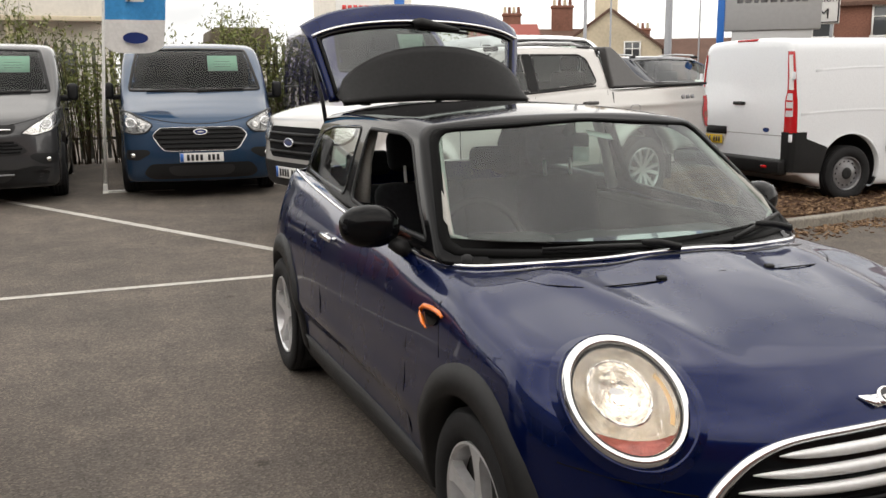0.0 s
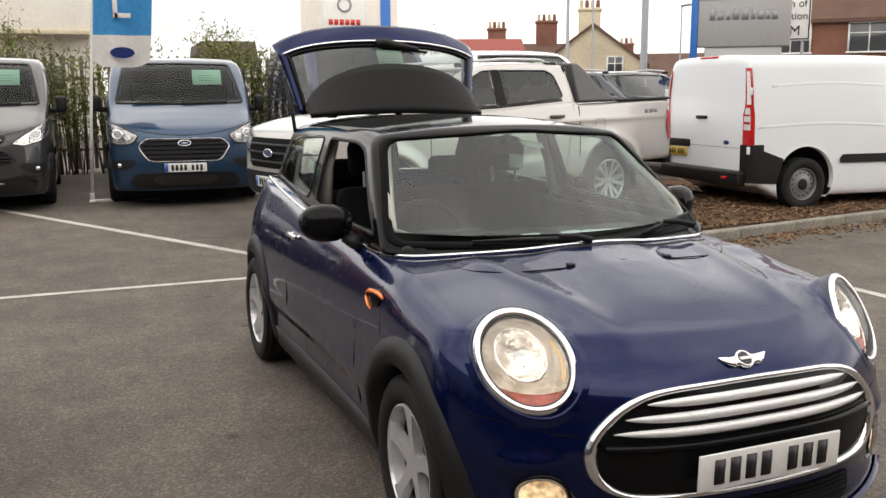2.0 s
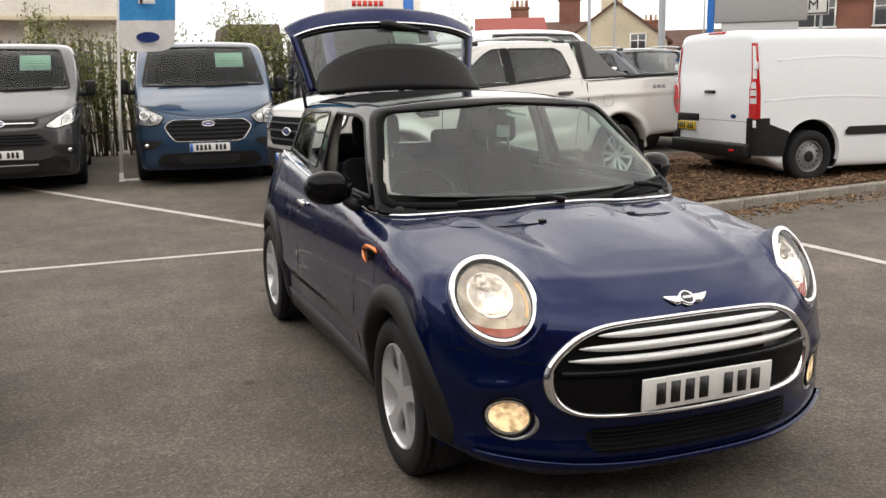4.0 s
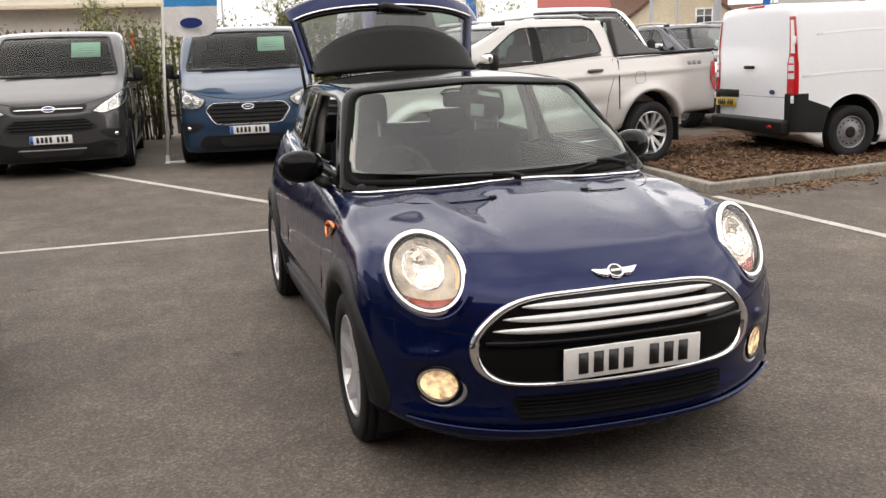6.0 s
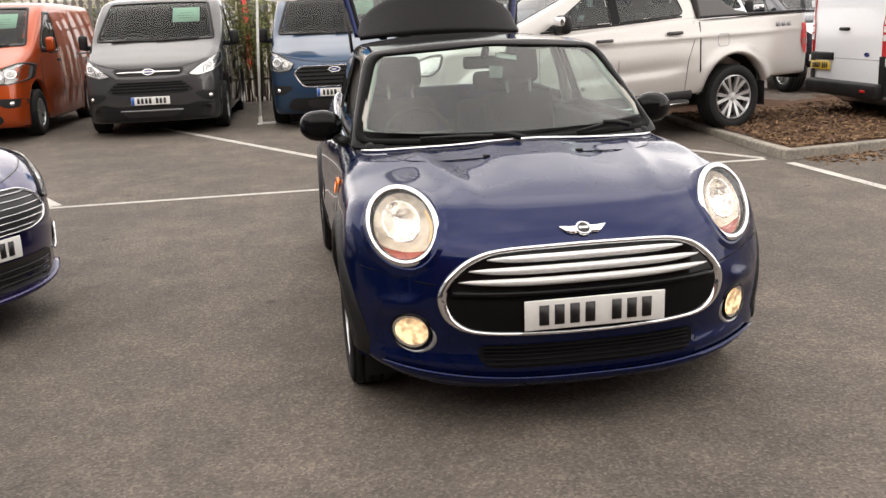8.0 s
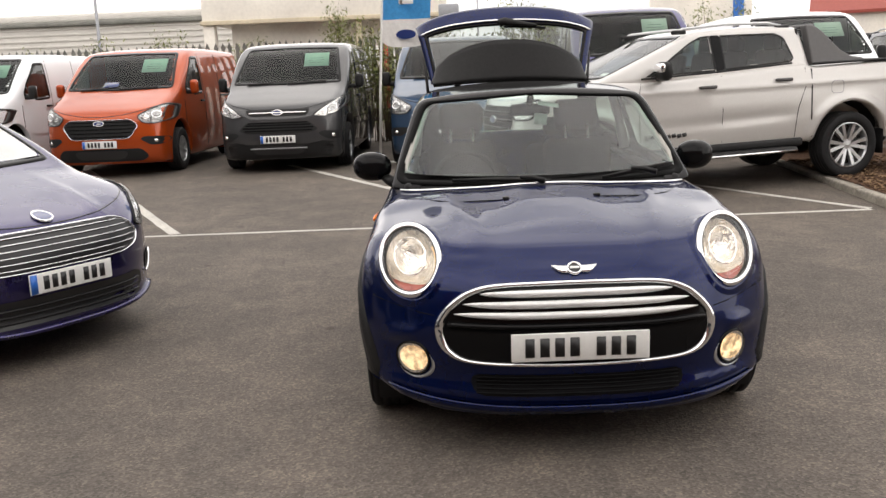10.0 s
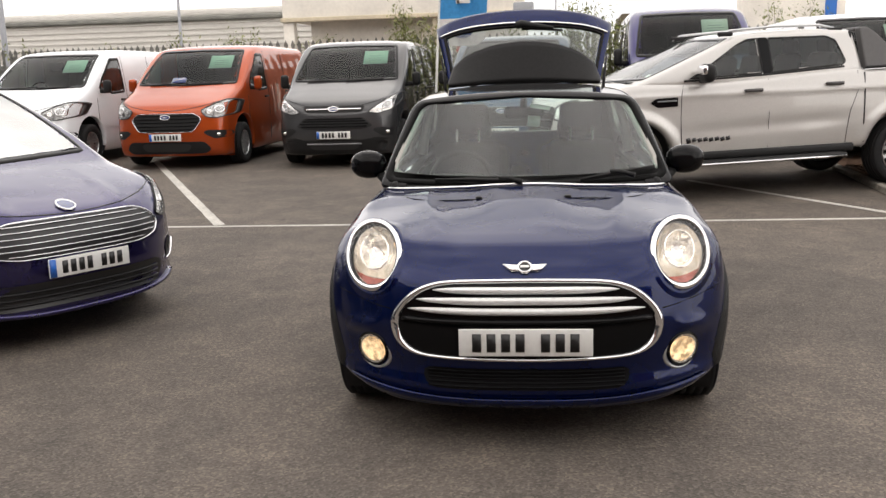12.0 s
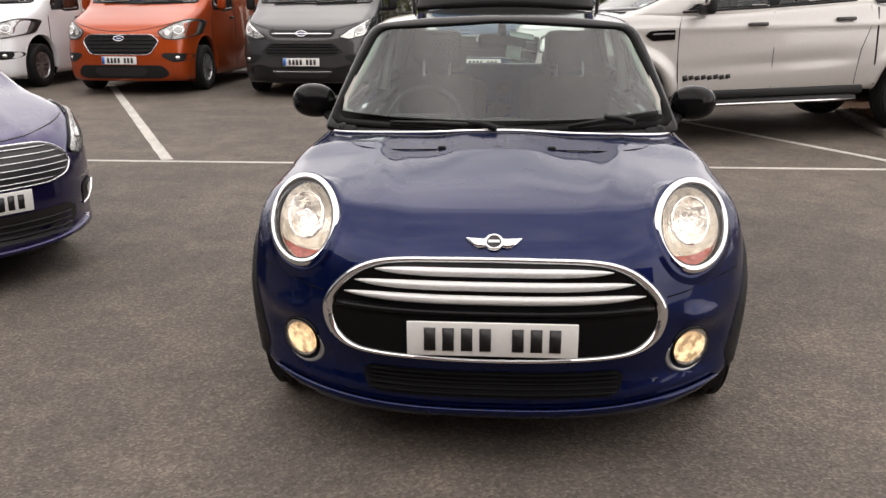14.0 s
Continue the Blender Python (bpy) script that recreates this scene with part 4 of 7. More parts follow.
# grille
GR_PTS = [(0.0, 0.706), (0.33, 0.700), (0.435, 0.668), (0.51, 0.603), (0.552, 0.535), (0.535, 0.455), (0.485, 0.412), (0.41, 0.393), (0.0, 0.386)]
GR_PTS_IN = [(0.0, 0.688), (0.32, 0.682), (0.415, 0.650), (0.482, 0.590), (0.518, 0.530), (0.502, 0.462), (0.460, 0.424), (0.40, 0.406), (0.0, 0.399)]
GR, GR_IN = (outline([(-x, z) for x, z in q] + q[-2:0:-1], 2, 120) for q in (GR_PTS, GR_PTS_IN))
grille = part("grille", patch(F_LOW, GR_IN, "front", 0.003, 6), M_BLACK_GLOSS, mini, "gloss black grille with silver slats and chrome frame")
part("frame", band(F_LOW, GR, GR_IN, "front", 0.007, 0.014), M_CHROME, grille)
for zz, hw, th in ((0.660, 0.365, 0.0150), (0.6225, 0.43, 0.0155), (0.584, 0.465, 0.0150)):
    xs = np.linspace(-1, 1, 41)
    pts = onto(F_LOW, np.stack([xs * hw, np.full(41, zz)], 1), "front", 0.014)
    part("slat", tube(pts, np.maximum(0.0015, th * (1 - np.abs(xs) ** 5) ** 0.7), 10, squash=1.0), M_SLAT, grille)
shelf = onto(F_LOW, np.stack([np.linspace(-0.49, 0.49, 30), np.full(30, 0.545)], 1), "front", 0.008)
part("bar", tube(shelf, 0.016, 8, squash=0.7), M_BLACK_GLOSS, grille)
number_plate(mini, 0, -0.004, 0.475, 2, band_left=False)

# lower intake, lip and skirt
low = outline([(-0.42, 0.352), (0.42, 0.352), (0.40, 0.268), (-0.40, 0.268)], 1, 70)
intake = part("lower_intake", patch(F_LOW, low, "front", 0.003, 4), M_MESH, mini, "black mesh lower air intake")
for k in range(5):
    zz = 0.278 + 0.0155 * k
    part("mesh_bar", tube(onto(F_LOW, np.stack([np.linspace(-0.39, 0.39, 24), np.full(24, zz)], 1), "front", 0.005), 0.0035, 5), M_MESH, intake)
xs = np.linspace(-0.73, 0.73, 50)
lip_hi = onto(F_LOW, np.stack([xs, 0.236 + 0.045 * (np.abs(xs) / 0.8) ** 3], 1), "front", 0.022)
lip_lo = onto(F_LOW, np.stack([xs, 0.185 + 0.045 * (np.abs(xs) / 0.8) ** 3], 1), "front", 0.002)
under = lip_lo + (0, 0.10, -0.03)
part("front_skirt", (np.vstack([lip_hi - (0, -0.02, 0), lip_hi, lip_lo, under]), [(r * 50 + i, r * 50 + i + 1, (r + 1) * 50 + i + 1, (r + 1) * 50 + i) for r in range(3) for i in range(49)]), M_NAVY, mini, "dark navy front skirt")

# winged badge
bp = onto(F_LOW, np.array([[0.0, 0.742]]), "front")[0]
bm_ = pose(bp[0], bp[1] - 0.004, bp[2] + 0.004, -52, 0, 0)
wing = [(0.024, 0.012), (0.050, 0.012), (0.086, 0.016), (0.088, 0.014), (0.066, -0.010), (0.050, -0.022), (0.026, -0.020)]
badge = part("badge", moved(join(lathe([(0.003, 0.030), (-0.006, 0.029), (-0.006, 0.024), (-0.003, 0.023), (-0.003, 0.0005)], 32, "y"), moved(prism(wing, 0.006), pose(0, 0, 0)), moved(prism([(-a, b) for a, b in wing[::-1]], 0.006), pose(0, 0, 0))), bm_), M_CHROME, mini, "chrome winged bonnet badge")
part("disc", moved(lathe([(-0.0045, 0.0225), (-0.0045, 0.0005)], 28, "y"), bm_), M_INK, badge)
part("mark", moved(box(0, -0.006, 0, 0.036, 0.003, 0.011, 0.001), bm_), M_SLAT, badge)

# shut lines
for side in ("left", "right"):
    s = -1 if side == "left" else 1
    seam = lambda pts, view, r=0.003: part("shut_line", tube(onto(F_LOW, np.array(pts), view, -0.0012), r, 5), M_MESH, mini)
    seam([(s * 0.545, 0.572), (s * 0.60, 0.578), (s * 0.68, 0.592), (s * 0.76, 0.607), (s * 0.80, 0.615)], "front")
    seam([(0.50, 0.625), (0.6, 0.655), (0.72, 0.70)], side)
    seam([(1.335, 0.34), (1.33, 0.5), (1.33, 0.66), (1.335, 0.80), (1.345, 0.90), (1.36, 0.93)], side, 0.003)
    seam([(1.02, 0.70), (1.06, 0.78), (1.10, 0.85), (1.16, 0.91), (1.22, 0.945)], side, 0.003)
    seam([(2.46, 0.98), (2.47, 0.8), (2.465, 0.62), (2.44, 0.5)], side, 0.0022)
    # side scuttle repeater
    sc = outline([(1.05, 0.820), (1.19, 0.816), (1.218, 0.798), (1.195, 0.773), (1.14, 0.761), (1.08, 0.778)], 1, 40)
    rep = part("side_scuttle", patch(F_LOW, shrunk(sc, 0.006), side, 0.006, 3), M_BLACK_GLOSS, mini, "side scuttle trim with orange frame")
    hook = onto(F_LOW, np.array([(1.035, 0.818), (1.07, 0.824), (1.13, 0.824), (1.195, 0.818), (1.222, 0.803), (1.215, 0.786), (1.185, 0.770), (1.145, 0.760)]), side, 0.010)
    part("frame", tube(hook, [0.005, 0.008, 0.0085, 0.009, 0.0085, 0.008, 0.007, 0.003], 8), M_ORANGE_TRIM, rep)
    # door handle
    hp = onto(F_LOW, np.array([[2.40, 0.853]]), side)[0]
    part("door_handle", join(moved(box(0, 0, 0, 0.022, 0.165, 0.026, 0.010, 3), pose(hp[0] + s * 0.03, 2.40, 0.856)), box(hp[0] + s * 0.012, 2.335, 0.853, 0.04, 0.022, 0.022, 0.006), box(hp[0] + s * 0.012, 2.465, 0.853, 0.04, 0.022, 0.022, 0.006)), M_CHROME, mini, "chrome door handle")
    # door mirror
    a, b = np.meshgrid(np.linspace(0, 2 * np.pi, 28, endpoint=False), np.linspace(-np.pi / 2, np.pi / 2, 15))
    k = lambda q: np.sign(q) * np.abs(q) ** 0.9
    mv = np.stack([s * 0.868 + 0.106 * k(np.cos(b)) * k(np.cos(a)), 1.60 + 0.075 * np.sin(b) + 0.02, 1.02 + 0.078 * k(np.cos(b)) * k(np.sin(a))], -1)
    mv[..., 1] = np.where(mv[..., 1] > 1.655, 1.655, mv[..., 1]) + 0.02 * s * (mv[..., 0] - s * 0.868) / 0.1
    mv = mv.reshape(-1, 3)
    mirror = part("door_mirror", (mv, [(r * 28 + i, r * 28 + (i + 1) % 28, (r + 1) * 28 + (i + 1) % 28, (r + 1) * 28 + i) for r in range(14) for i in range(28)]), M_BLACK_GLOSS, mini, "gloss black door mirror")
    part("stalk", tube([(s * 0.735, 1.56, 0.93), (s * 0.77, 1.575, 0.945), (s * 0.80, 1.59, 0.965)], [0.04, 0.036, 0.03], 10, squash=0.8), M_PLASTIC, mirror)
    part("glass", moved(lathe([(0.0, 0.001), (0.0, 0.068)], 28, "y"), pose(s * 0.868, 1.665, 1.02)), M_CHROME, mirror)

# wipers and washer jets
for pts in ([(0.02, 0.965), (-0.12, 0.972), (-0.26, 0.975), (-0.44, 0.972)], [(0.27, 0.967), (0.42, 0.985), (0.55, 0.998), (0.65, 1.005)]):
    arm = onto(F_CAB, np.array(pts), "front", 0.022)
    wip = part("wiper", tube(arm, [0.006, 0.009, 0.008, 0.004], 7), M_PLASTIC, mini, "black windscreen wiper")
    part("blade", tube(arm + (0, 0.004, -0.010), 0.006, 5), M_RUBBER, wip)
    c = arm[1]
    part("arm", tube([c + (0.0, 0.0, 0.012), c + (0.05, -0.03, 0.012), c + (0.11, -0.06, -0.004)], [0.009, 0.012, 0.014], 7), M_PLASTIC, wip)
for x in (-0.21, 0.20):
    q = onto(F_LOW, np.array([[x, 0.79]]), "top")[0]
    part("washer_jet", moved(box(0, 0, 0.004, 0.03, 0.022, 0.012, 0.004), pose(*q, 6)), M_PLASTIC, mini)
# step pressed into the rear of the bonnet, in front of the washer jets
step = [(-0.60, 0.99), (-0.55, 0.90), (-0.47, 0.815), (-0.40, 0.80), (-0.21, 0.775), (0.0, 0.77), (0.20, 0.775), (0.40, 0.80), (0.47, 0.815), (0.55, 0.90), (0.60, 0.99)]
part("bonnet_step", tube(onto(F_LOW, np.array(step), "top", -0.001), 0.0025, 5), M_MESH, mini)
# bonnet rear edge
xs = np.linspace(-0.60, 0.60, 40)
part("shut_line", tube(onto(F_LOW, np.stack([xs, 0.955 + 0.12 * (np.abs(xs) / 0.6) ** 3], 1), "top", 0.0), 0.004, 5), M_INK, mini)
# cowl
xs = np.linspace(-0.66, 0.66, 30)
a = onto(F_LOW, np.stack([xs, 1.0 + 0.42 * xs ** 2], 1), "top", 0.002)
b = np.stack([xs, 1.08 + 0.46 * xs ** 2, np.full(30, 0.985)], 1)
part("cowl_panel", (np.vstack([a, b]), [(i, i + 1, 31 + i, 30 + i) for i in range(29)]), M_PLASTIC, mini)

# aerial
part("aerial", tube([(0.0, 3.10, 1.425), (0, 3.13, 1.46), (0, 3.17, 1.52), (0.0, 3.33, 1.74)], [0.022, 0.012, 0.004, 0.003], 8), M_PLASTIC, mini, "short black roof aerial")
# sunroof-like gloss panel edge at the roof's rear
part("roof_edge", tube([(x, 3.27 - 0.12 * (x / 0.5) ** 2, 1.405 - 0.05 * (x / 0.55) ** 2) for x in np.linspace(-0.52, 0.52, 21)], 0.012, 6), M_PLASTIC, mini)

# tailgate, raised
def gate_point(a, b):
    hw = 0.545 + 0.10 * b
    y = 3.28 + 0.17 * b - 0.05 * b * (1 - a * a) + 0.25 * np.maximum(b - 0.80, 0)
    z = 1.43 + 0.455 * b ** 0.9 + (0.075 * b) * (1 - a * a) - 0.05 * np.abs(a) ** 6 * b
    z = z - 0.5 * np.maximum(b - 0.86, 0) ** 2
    return np.stack([a * hw, y, z], -1)


ga, gb = np.meshgrid(np.linspace(-1, 1, 41), np.linspace(0, 1, 31))
gv = gate_point(ga.ravel(), gb.ravel())
gf = np.array([(r * 41 + i, r * 41 + i + 1, (r + 1) * 41 + i + 1, (r + 1) * 41 + i) for r in range(30) for i in range(40)])
gm = np.stack([ga.ravel()[gf].mean(1), gb.ravel()[gf].mean(1)], 1)
is_glass = (gm[:, 1] < 0.72) & (np.abs(gm[:, 0]) < 0.925)
gate = part("tailgate", tidy(gv, gf[(~is_glass)]), M_NAVY, mini, "raised navy tailgate")
mod = gate.modifiers.new("thickness", 'SOLIDIFY')
mod.thickness, mod.offset = 0.035, -1
part("rear_window", tidy(gv, gf[is_glass]), M_REAR_GLASS, gate, "tinted rear window").visible_shadow = False
part("seal", tube(np.vstack([gate_point(np.full(16, -0.925), np.linspace(0.02, 0.72, 16)), gate_point(np.linspace(-0.925, 0.925, 20), np.full(20, 0.72)), gate_point(np.full(16, 0.925), np.linspace(0.72, 0.02, 16))]) + (0, -0.004, 0.004), 0.012, 6), M_BLACK_GLOSS, gate)
part("chrome_strip", tube(gate_point(np.linspace(-0.97, 0.97, 40), np.full(40, 0.765)) + (0, -0.006, 0.008), 0.009, 6), M_CHROME, gate)
w0, w1 = gate_point(np.array([-0.02]), np.array([0.70]))[0], gate_point(np.array([0.36]), np.array([0.665]))[0]
wiper = part("rear_wiper", tube([w0 + (-0.03, -0.02, 0.02), w0 + (0, -0.035, 0.03), w1 + (0, -0.03, 0.02)], [0.03, 0.03, 0.008], 8), M_PLASTIC, gate, "black rear wiper")
part("blade", tube([gate_point(np.array([q]), np.array([0.665 - 0.03 * q]))[0] + (0, -0.015, 0.012) for q in np.linspace(-0.02, 0.46, 9)], 0.009, 5), M_RUBBER, wiper)
sx = np.linspace(-1, 1, 41)
arch = 0.045 + 0.235 * np.sqrt(np.maximum(0, 1 - np.abs(sx) ** 2.2))
rows = []
for q in np.linspace(0, 1, 9):
    rows.append(np.stack([sx * (0.525 - 0.02 * q), 3.10 + 0.10 * q - 0.03 * (1 - sx ** 2) * q, 1.425 - 0.02 * sx ** 2 + arch * q], 1))
sp = part("spoiler", (np.vstack(rows), [(r * 41 + i, r * 41 + i + 1, (r + 1) * 41 + i + 1, (r + 1) * 41 + i) for r in range(8) for i in range(40)]), M_PLASTIC, gate, "black roof spoiler on the raised tailgate")
mod = sp.modifiers.new("thickness", 'SOLIDIFY')
mod.thickness, mod.offset = 0.03, 1
part("edge", tube(rows[-1] + (0, -0.002, 0), 0.008, 6), M_BLACK_GLOSS, sp)
for s in (-1, 1):
    part("gas_strut", tube([(s * 0.565, 3.30, 1.30), (s * 0.575, 3.34, 1.45), (s * 0.60, 3.40, 1.62)], [0.011, 0.011, 0.006], 8), M_PLASTIC, gate)
    part("hinge", box(s * 0.36, 3.255, 1.418, 0.05, 0.07, 0.03, 0.008), M_PLASTIC, gate)

# interior
part("cabin_floor", box(0, 2.4, 0.3, 1.3, 2.4, 0.06, 0.02), M_TRIM, mini)
for s in (-1, 1):
    part("door_card", box(s * 0.66, 2.4, 0.64, 0.05, 2.4, 0.66, 0.02), M_TRIM, mini)
    part("pillar_trim", tube([(s * 0.63, 1.29, 1.005), (s * 0.672, 1.325, 1.015), (s * 0.668, 1.375, 1.06), (s * 0.628, 1.52, 1.16), (s * 0.572, 1.705, 1.30), (s * 0.53, 1.79, 1.345)], [0.006, 0.010, 0.014, 0.02, 0.02, 0.016], 8), M_PALE_TRIM, mini)
    part("pillar_trim", tube([(s * 0.655, 2.42, 1.0), (s * 0.625, 2.44, 1.18), (s * 0.575, 2.46, 1.35)], [0.05, 0.04, 0.04], 8, squash=0.6), M_PALE_TRIM, mini)
hx, hy = np.meshgrid(np.linspace(-0.54, 0.54, 15), np.linspace(1.74, 3.2, 20))
hz = roof_line(hy) - 0.05 * (np.abs(hx) / 0.6) ** 2.2 - 0.035
part("headlining", (np.stack([hx, hy, hz], -1).reshape(-1, 3), [(r * 15 + i, r * 15 + i + 1, (r + 1) * 15 + i + 1, (r + 1) * 15 + i) for r in range(19) for i in range(14)]), M_PALE_TRIM, mini)
dash = part("dashboard", join(box(0, 1.42, 0.80, 1.30, 0.46, 0.30, 0.10, 4), box(-0.36, 1.50, 0.94, 0.30, 0.16, 0.06, 0.03, 3), box(0, 1.56, 0.84, 0.24, 0.2, 0.22, 0.06, 3)), M_TRIM, mini)
steer = part("steering_wheel", moved(join(lathe([(-0.016, 0.175), (0, 0.19), (0.016, 0.175), (0, 0.16), (-0.016, 0.175)], 36, "z"), box(0, 0, -0.01, 0.13, 0.09, 0.05, 0.02, 3), box(0.09, 0, 0, 0.13, 0.03, 0.02, 0.006), box(-0.09, 0, 0, 0.13, 0.03, 0.02, 0.006), box(0, -0.09, 0, 0.04, 0.13, 0.02, 0.006)), pose(-0.36, 1.75, 0.90, 66, 0, 0)), M_PLASTIC, mini, "black steering wheel")


def mini_seat(x, y, base, back, wide, lean):
    seat = part("seat", join(box(x, y - 0.02, base, wide, 0.5, 0.16, 0.06, 3), moved(box(0, 0, back / 2, wide * 0.96, 0.13, back, 0.055, 3), pose(x, y + 0.22, base + 0.02, -lean)),), M_FABRIC, mini, "charcoal fabric seat")
    return seat


for x in (-0.36, 0.36):
    seat = mini_seat(x, 2.14, 0.52, 0.545, 0.44, 12)
    part("headrest", moved(box(0, 0, 0, 0.27, 0.10, 0.19, 0.045, 3), pose(x, 2.51, 1.215, -10)), M_FABRIC, seat)
    for dx in (-0.07, 0.07):
        part("post", tube([(x + dx, 2.44, 1.06), (x + dx, 2.46, 1.15)], 0.0075, 6), M_SLAT, seat)
    seat = mini_seat(x, 2.86, 0.52, 0.46, 0.52, 14)
    part("headrest", moved(box(0, 0, 0, 0.25, 0.09, 0.13, 0.04, 3), pose(x, 3.22, 1.10, -10)), M_FABRIC, seat)
mir = part("interior_mirror", box(0.0, 1.76, 1.285, 0.22, 0.05, 0.065, 0.02, 3), M_PLASTIC, mini)
part("stem", tube([(0, 1.70, 1.355), (0, 1.74, 1.32)], 0.02, 8), M_PLASTIC, mir)
part("hanging_tag", moved(box(0, 0, 0, 0.07, 0.003, 0.06), pose(0.055, 1.72, 1.235, -8, 6)), M_PAPER, mini, "white paper tag hung from the mirror")
part("sticker", moved(box(0, 0, 0, 0.11, 0.003, 0.035), pose(0.09, 1.64, 1.315, -55, 10)), M_PAPER, mini)

# ---- panel vans ----
@functools.lru_cache(None)
def van_field(length, roof, hw, tail=0.07):
    top = pchip([0, 0.05, 0.12, 0.3, 0.6, 0.95, 1.3, 1.7, 1.95, 2.3, 3.0, length], [0.80, 0.90, 0.96, 1.05, 1.16, 1.29, 1.53, 1.79, 0.965 * roof, 0.99 * roof, roof, 0.993 * roof])
    front = pchip([0.15, 0.3, 0.5, 0.75, 0.95, 1.1], [0.10, 0.02, 0.0, 0.03, 0.07, 0.12])
    tall = pchip([0.15, 0.3, 0.6, 1.1, 1.5, 1.9, 2.1], [0.95, 0.985, 1.0, 0.99, 0.955, 0.90, 0.88])
    nose = pchip([0, 0.45, 1.2, 2.0, length], [0.865, 0.925, 0.975, 1.0, 0.985])
    return body_field(lambda x, y: top(y) - 0.05 * (np.abs(x) / hw) ** 3, lambda y, z: hw * tall(z) * nose(y),
                      lambda x, z: front(z) + 0.36 * np.abs(x) ** 3.4, lambda x, z: length - 0.02 * (z - 1) ** 2, lambda x, y: 0.19 + 0.15 * np.clip((y - length + 0.45) / 0.3, 0, 1), 0.12, tail)


def build_van(m, paint_mat, label, facelift=True, length=4.97, card=M_MINT, rim="ten", rim_mat=None, rails=True):
    van = thing("panel_van", m, label, "van", "parked vans")
    f = van_field(length, 1.97, 0.993)
    hubs = [(0.94, 0.34), (0.94 + 2.93, 0.34)]
    v, fc = shell(f, (-1.2, -0.2, 0.05), (1.2, length + 0.2, 2.2), (0.9, length - 0.7, 0.85), (32, 90, 34))
    screen = outline([(-0.855, 1.29), (0, 1.27), (0.855, 1.29), (0.80, 1.58), (0.735, 1.865), (0, 1.88), (-0.735, 1.865), (-0.80, 1.58)], 1, 84)
    cab = outline([(1.30, 1.26), (1.45, 1.45), (1.86, 1.79), (2.18, 1.80), (2.20, 1.18), (1.75, 1.16)], 1, 56)
    v, fc = trim_faces(v, fc, lambda c: (inside_poly(c[:, 0], c[:, 2], shrunk(screen, 0.03)) & (c[:, 1] < 2.1) & (c[:, 1] > 0.7))
                       | ((np.abs(c[:, 0]) > 0.6) & inside_poly(c[:, 1], c[:, 2], shrunk(cab, 0.03))))
    v, fc = open_arches(v, fc, [(hy, hz + 0.05) for hy, hz in hubs], 0.425, 0.62)
    part("body", tidy(v, fc), paint_mat, van)
    part("windscreen", patch(f, screen, "front", 0.0, 8), M_VAN_SCREEN, van).visible_shadow = False
    part("windscreen_border", band(f, screen, shrunk(screen, 0.04), "front", 0.004), M_BLACK_GLOSS, van)
    for side in ("left", "right"):
        s = -1 if side == "left" else 1
        part("cab_window", patch(f, cab, side, 0.0, 5), M_TINT, van).visible_shadow = False
        part("cab_window_seal", band(f, cab, shrunk(cab, 0.045), side, 0.004), M_BLACK_GLOSS, van)
        for hy, hz in hubs:
            wheel(van, s * 0.86, hy, hz, 0.335, 0.215, 0.205, rim if facelift else "five_twin", s, rim_mat or M_ALLOY)
            a = np.radians(np.linspace(-30, 210, 18))
            ring = np.stack([np.full(18, s * 0.93), hy + 0.43 * np.cos(a), hz + 0.05 + 0.43 * np.sin(a)], 1)
            deep = ring.copy()
            deep[:, 0] = s * 0.6
            b2 = np.radians(np.linspace(-14, 194, 30))
            e_in, e_out = (np.stack([hy + r * np.cos(b2), hz + 0.05 + r * np.sin(b2)], 1) for r in (0.425, 0.45))
            pi, po = onto(f, e_in, side), onto(f, e_out, side)
            out = np.array([s, 0, 0])
            rows = [pi - out * 0.07, pi + out * 0.003, (pi + po) / 2 + out * 0.004, po - out * 0.004]
            part("wheel_arch", (np.vstack(rows), [(r * 30 + i, r * 30 + i + 1, (r + 1) * 30 + i + 1, (r + 1) * 30 + i) for r in range(3) for i in range(29)]), paint_mat, van)
            lv = np.vstack([ring, deep, [[s * 0.6, hy, hz]]])
            part("arch_liner", (lv, [(i, i + 1, 19 + i, 18 + i) for i in range(17)] + [(18 + i, 19 + i, 36) for i in range(17)]), M_TRIM, van)
        # door mirror
        shape = box(s * 1.10, 1.34, 1.30, 0.13, 0.11, 0.22, 0.045, 3)
        mirror = part("door_mirror", shape, paint_mat if paint_mat is M_ORANGE_VAN else M_PLASTIC, van)
        part("arm", box(s * 1.02, 1.36, 1.22, 0.14, 0.06, 0.07, 0.02), M_PLASTIC, mirror)
        part("glass", box(s * 1.10, 1.398, 1.30, 0.10, 0.006, 0.18, 0.002), M_CHROME, mirror)
        # flank details: door seam, rubbing strip and sliding rail
        for yy in (1.22, 2.26, 3.30)[:3 if rails else 2]:
            zz = np.linspace(0.32 if yy > 2 else 0.72, 1.84 if yy > 2 else 1.1, 14)
            part("door_seam", tube(onto(f, np.stack([np.full(14, yy), zz], 1), side, 0.0), 0.006, 5), M_INK, van)
        part("rubbing_strip", patch(f, outline([(1.42, 0.60), (1.42, 0.71), (3.36, 0.71), (3.40, 0.60)], 1, 60), side, 0.014, 5), paint_mat if rails else M_PLASTIC, van)
        yy = np.linspace(3.3, length - 0.3, 14)
        if rails:
            part("door_rail", tube(onto(f, np.stack([yy, np.full(14, 1.12)], 1), side, 0.0), 0.014, 6), M_INK, van)
        part("door_handle", box(s * 0.995, 2.1, 1.06, 0.04, 0.17, 0.035, 0.012), M_PLASTIC, van)
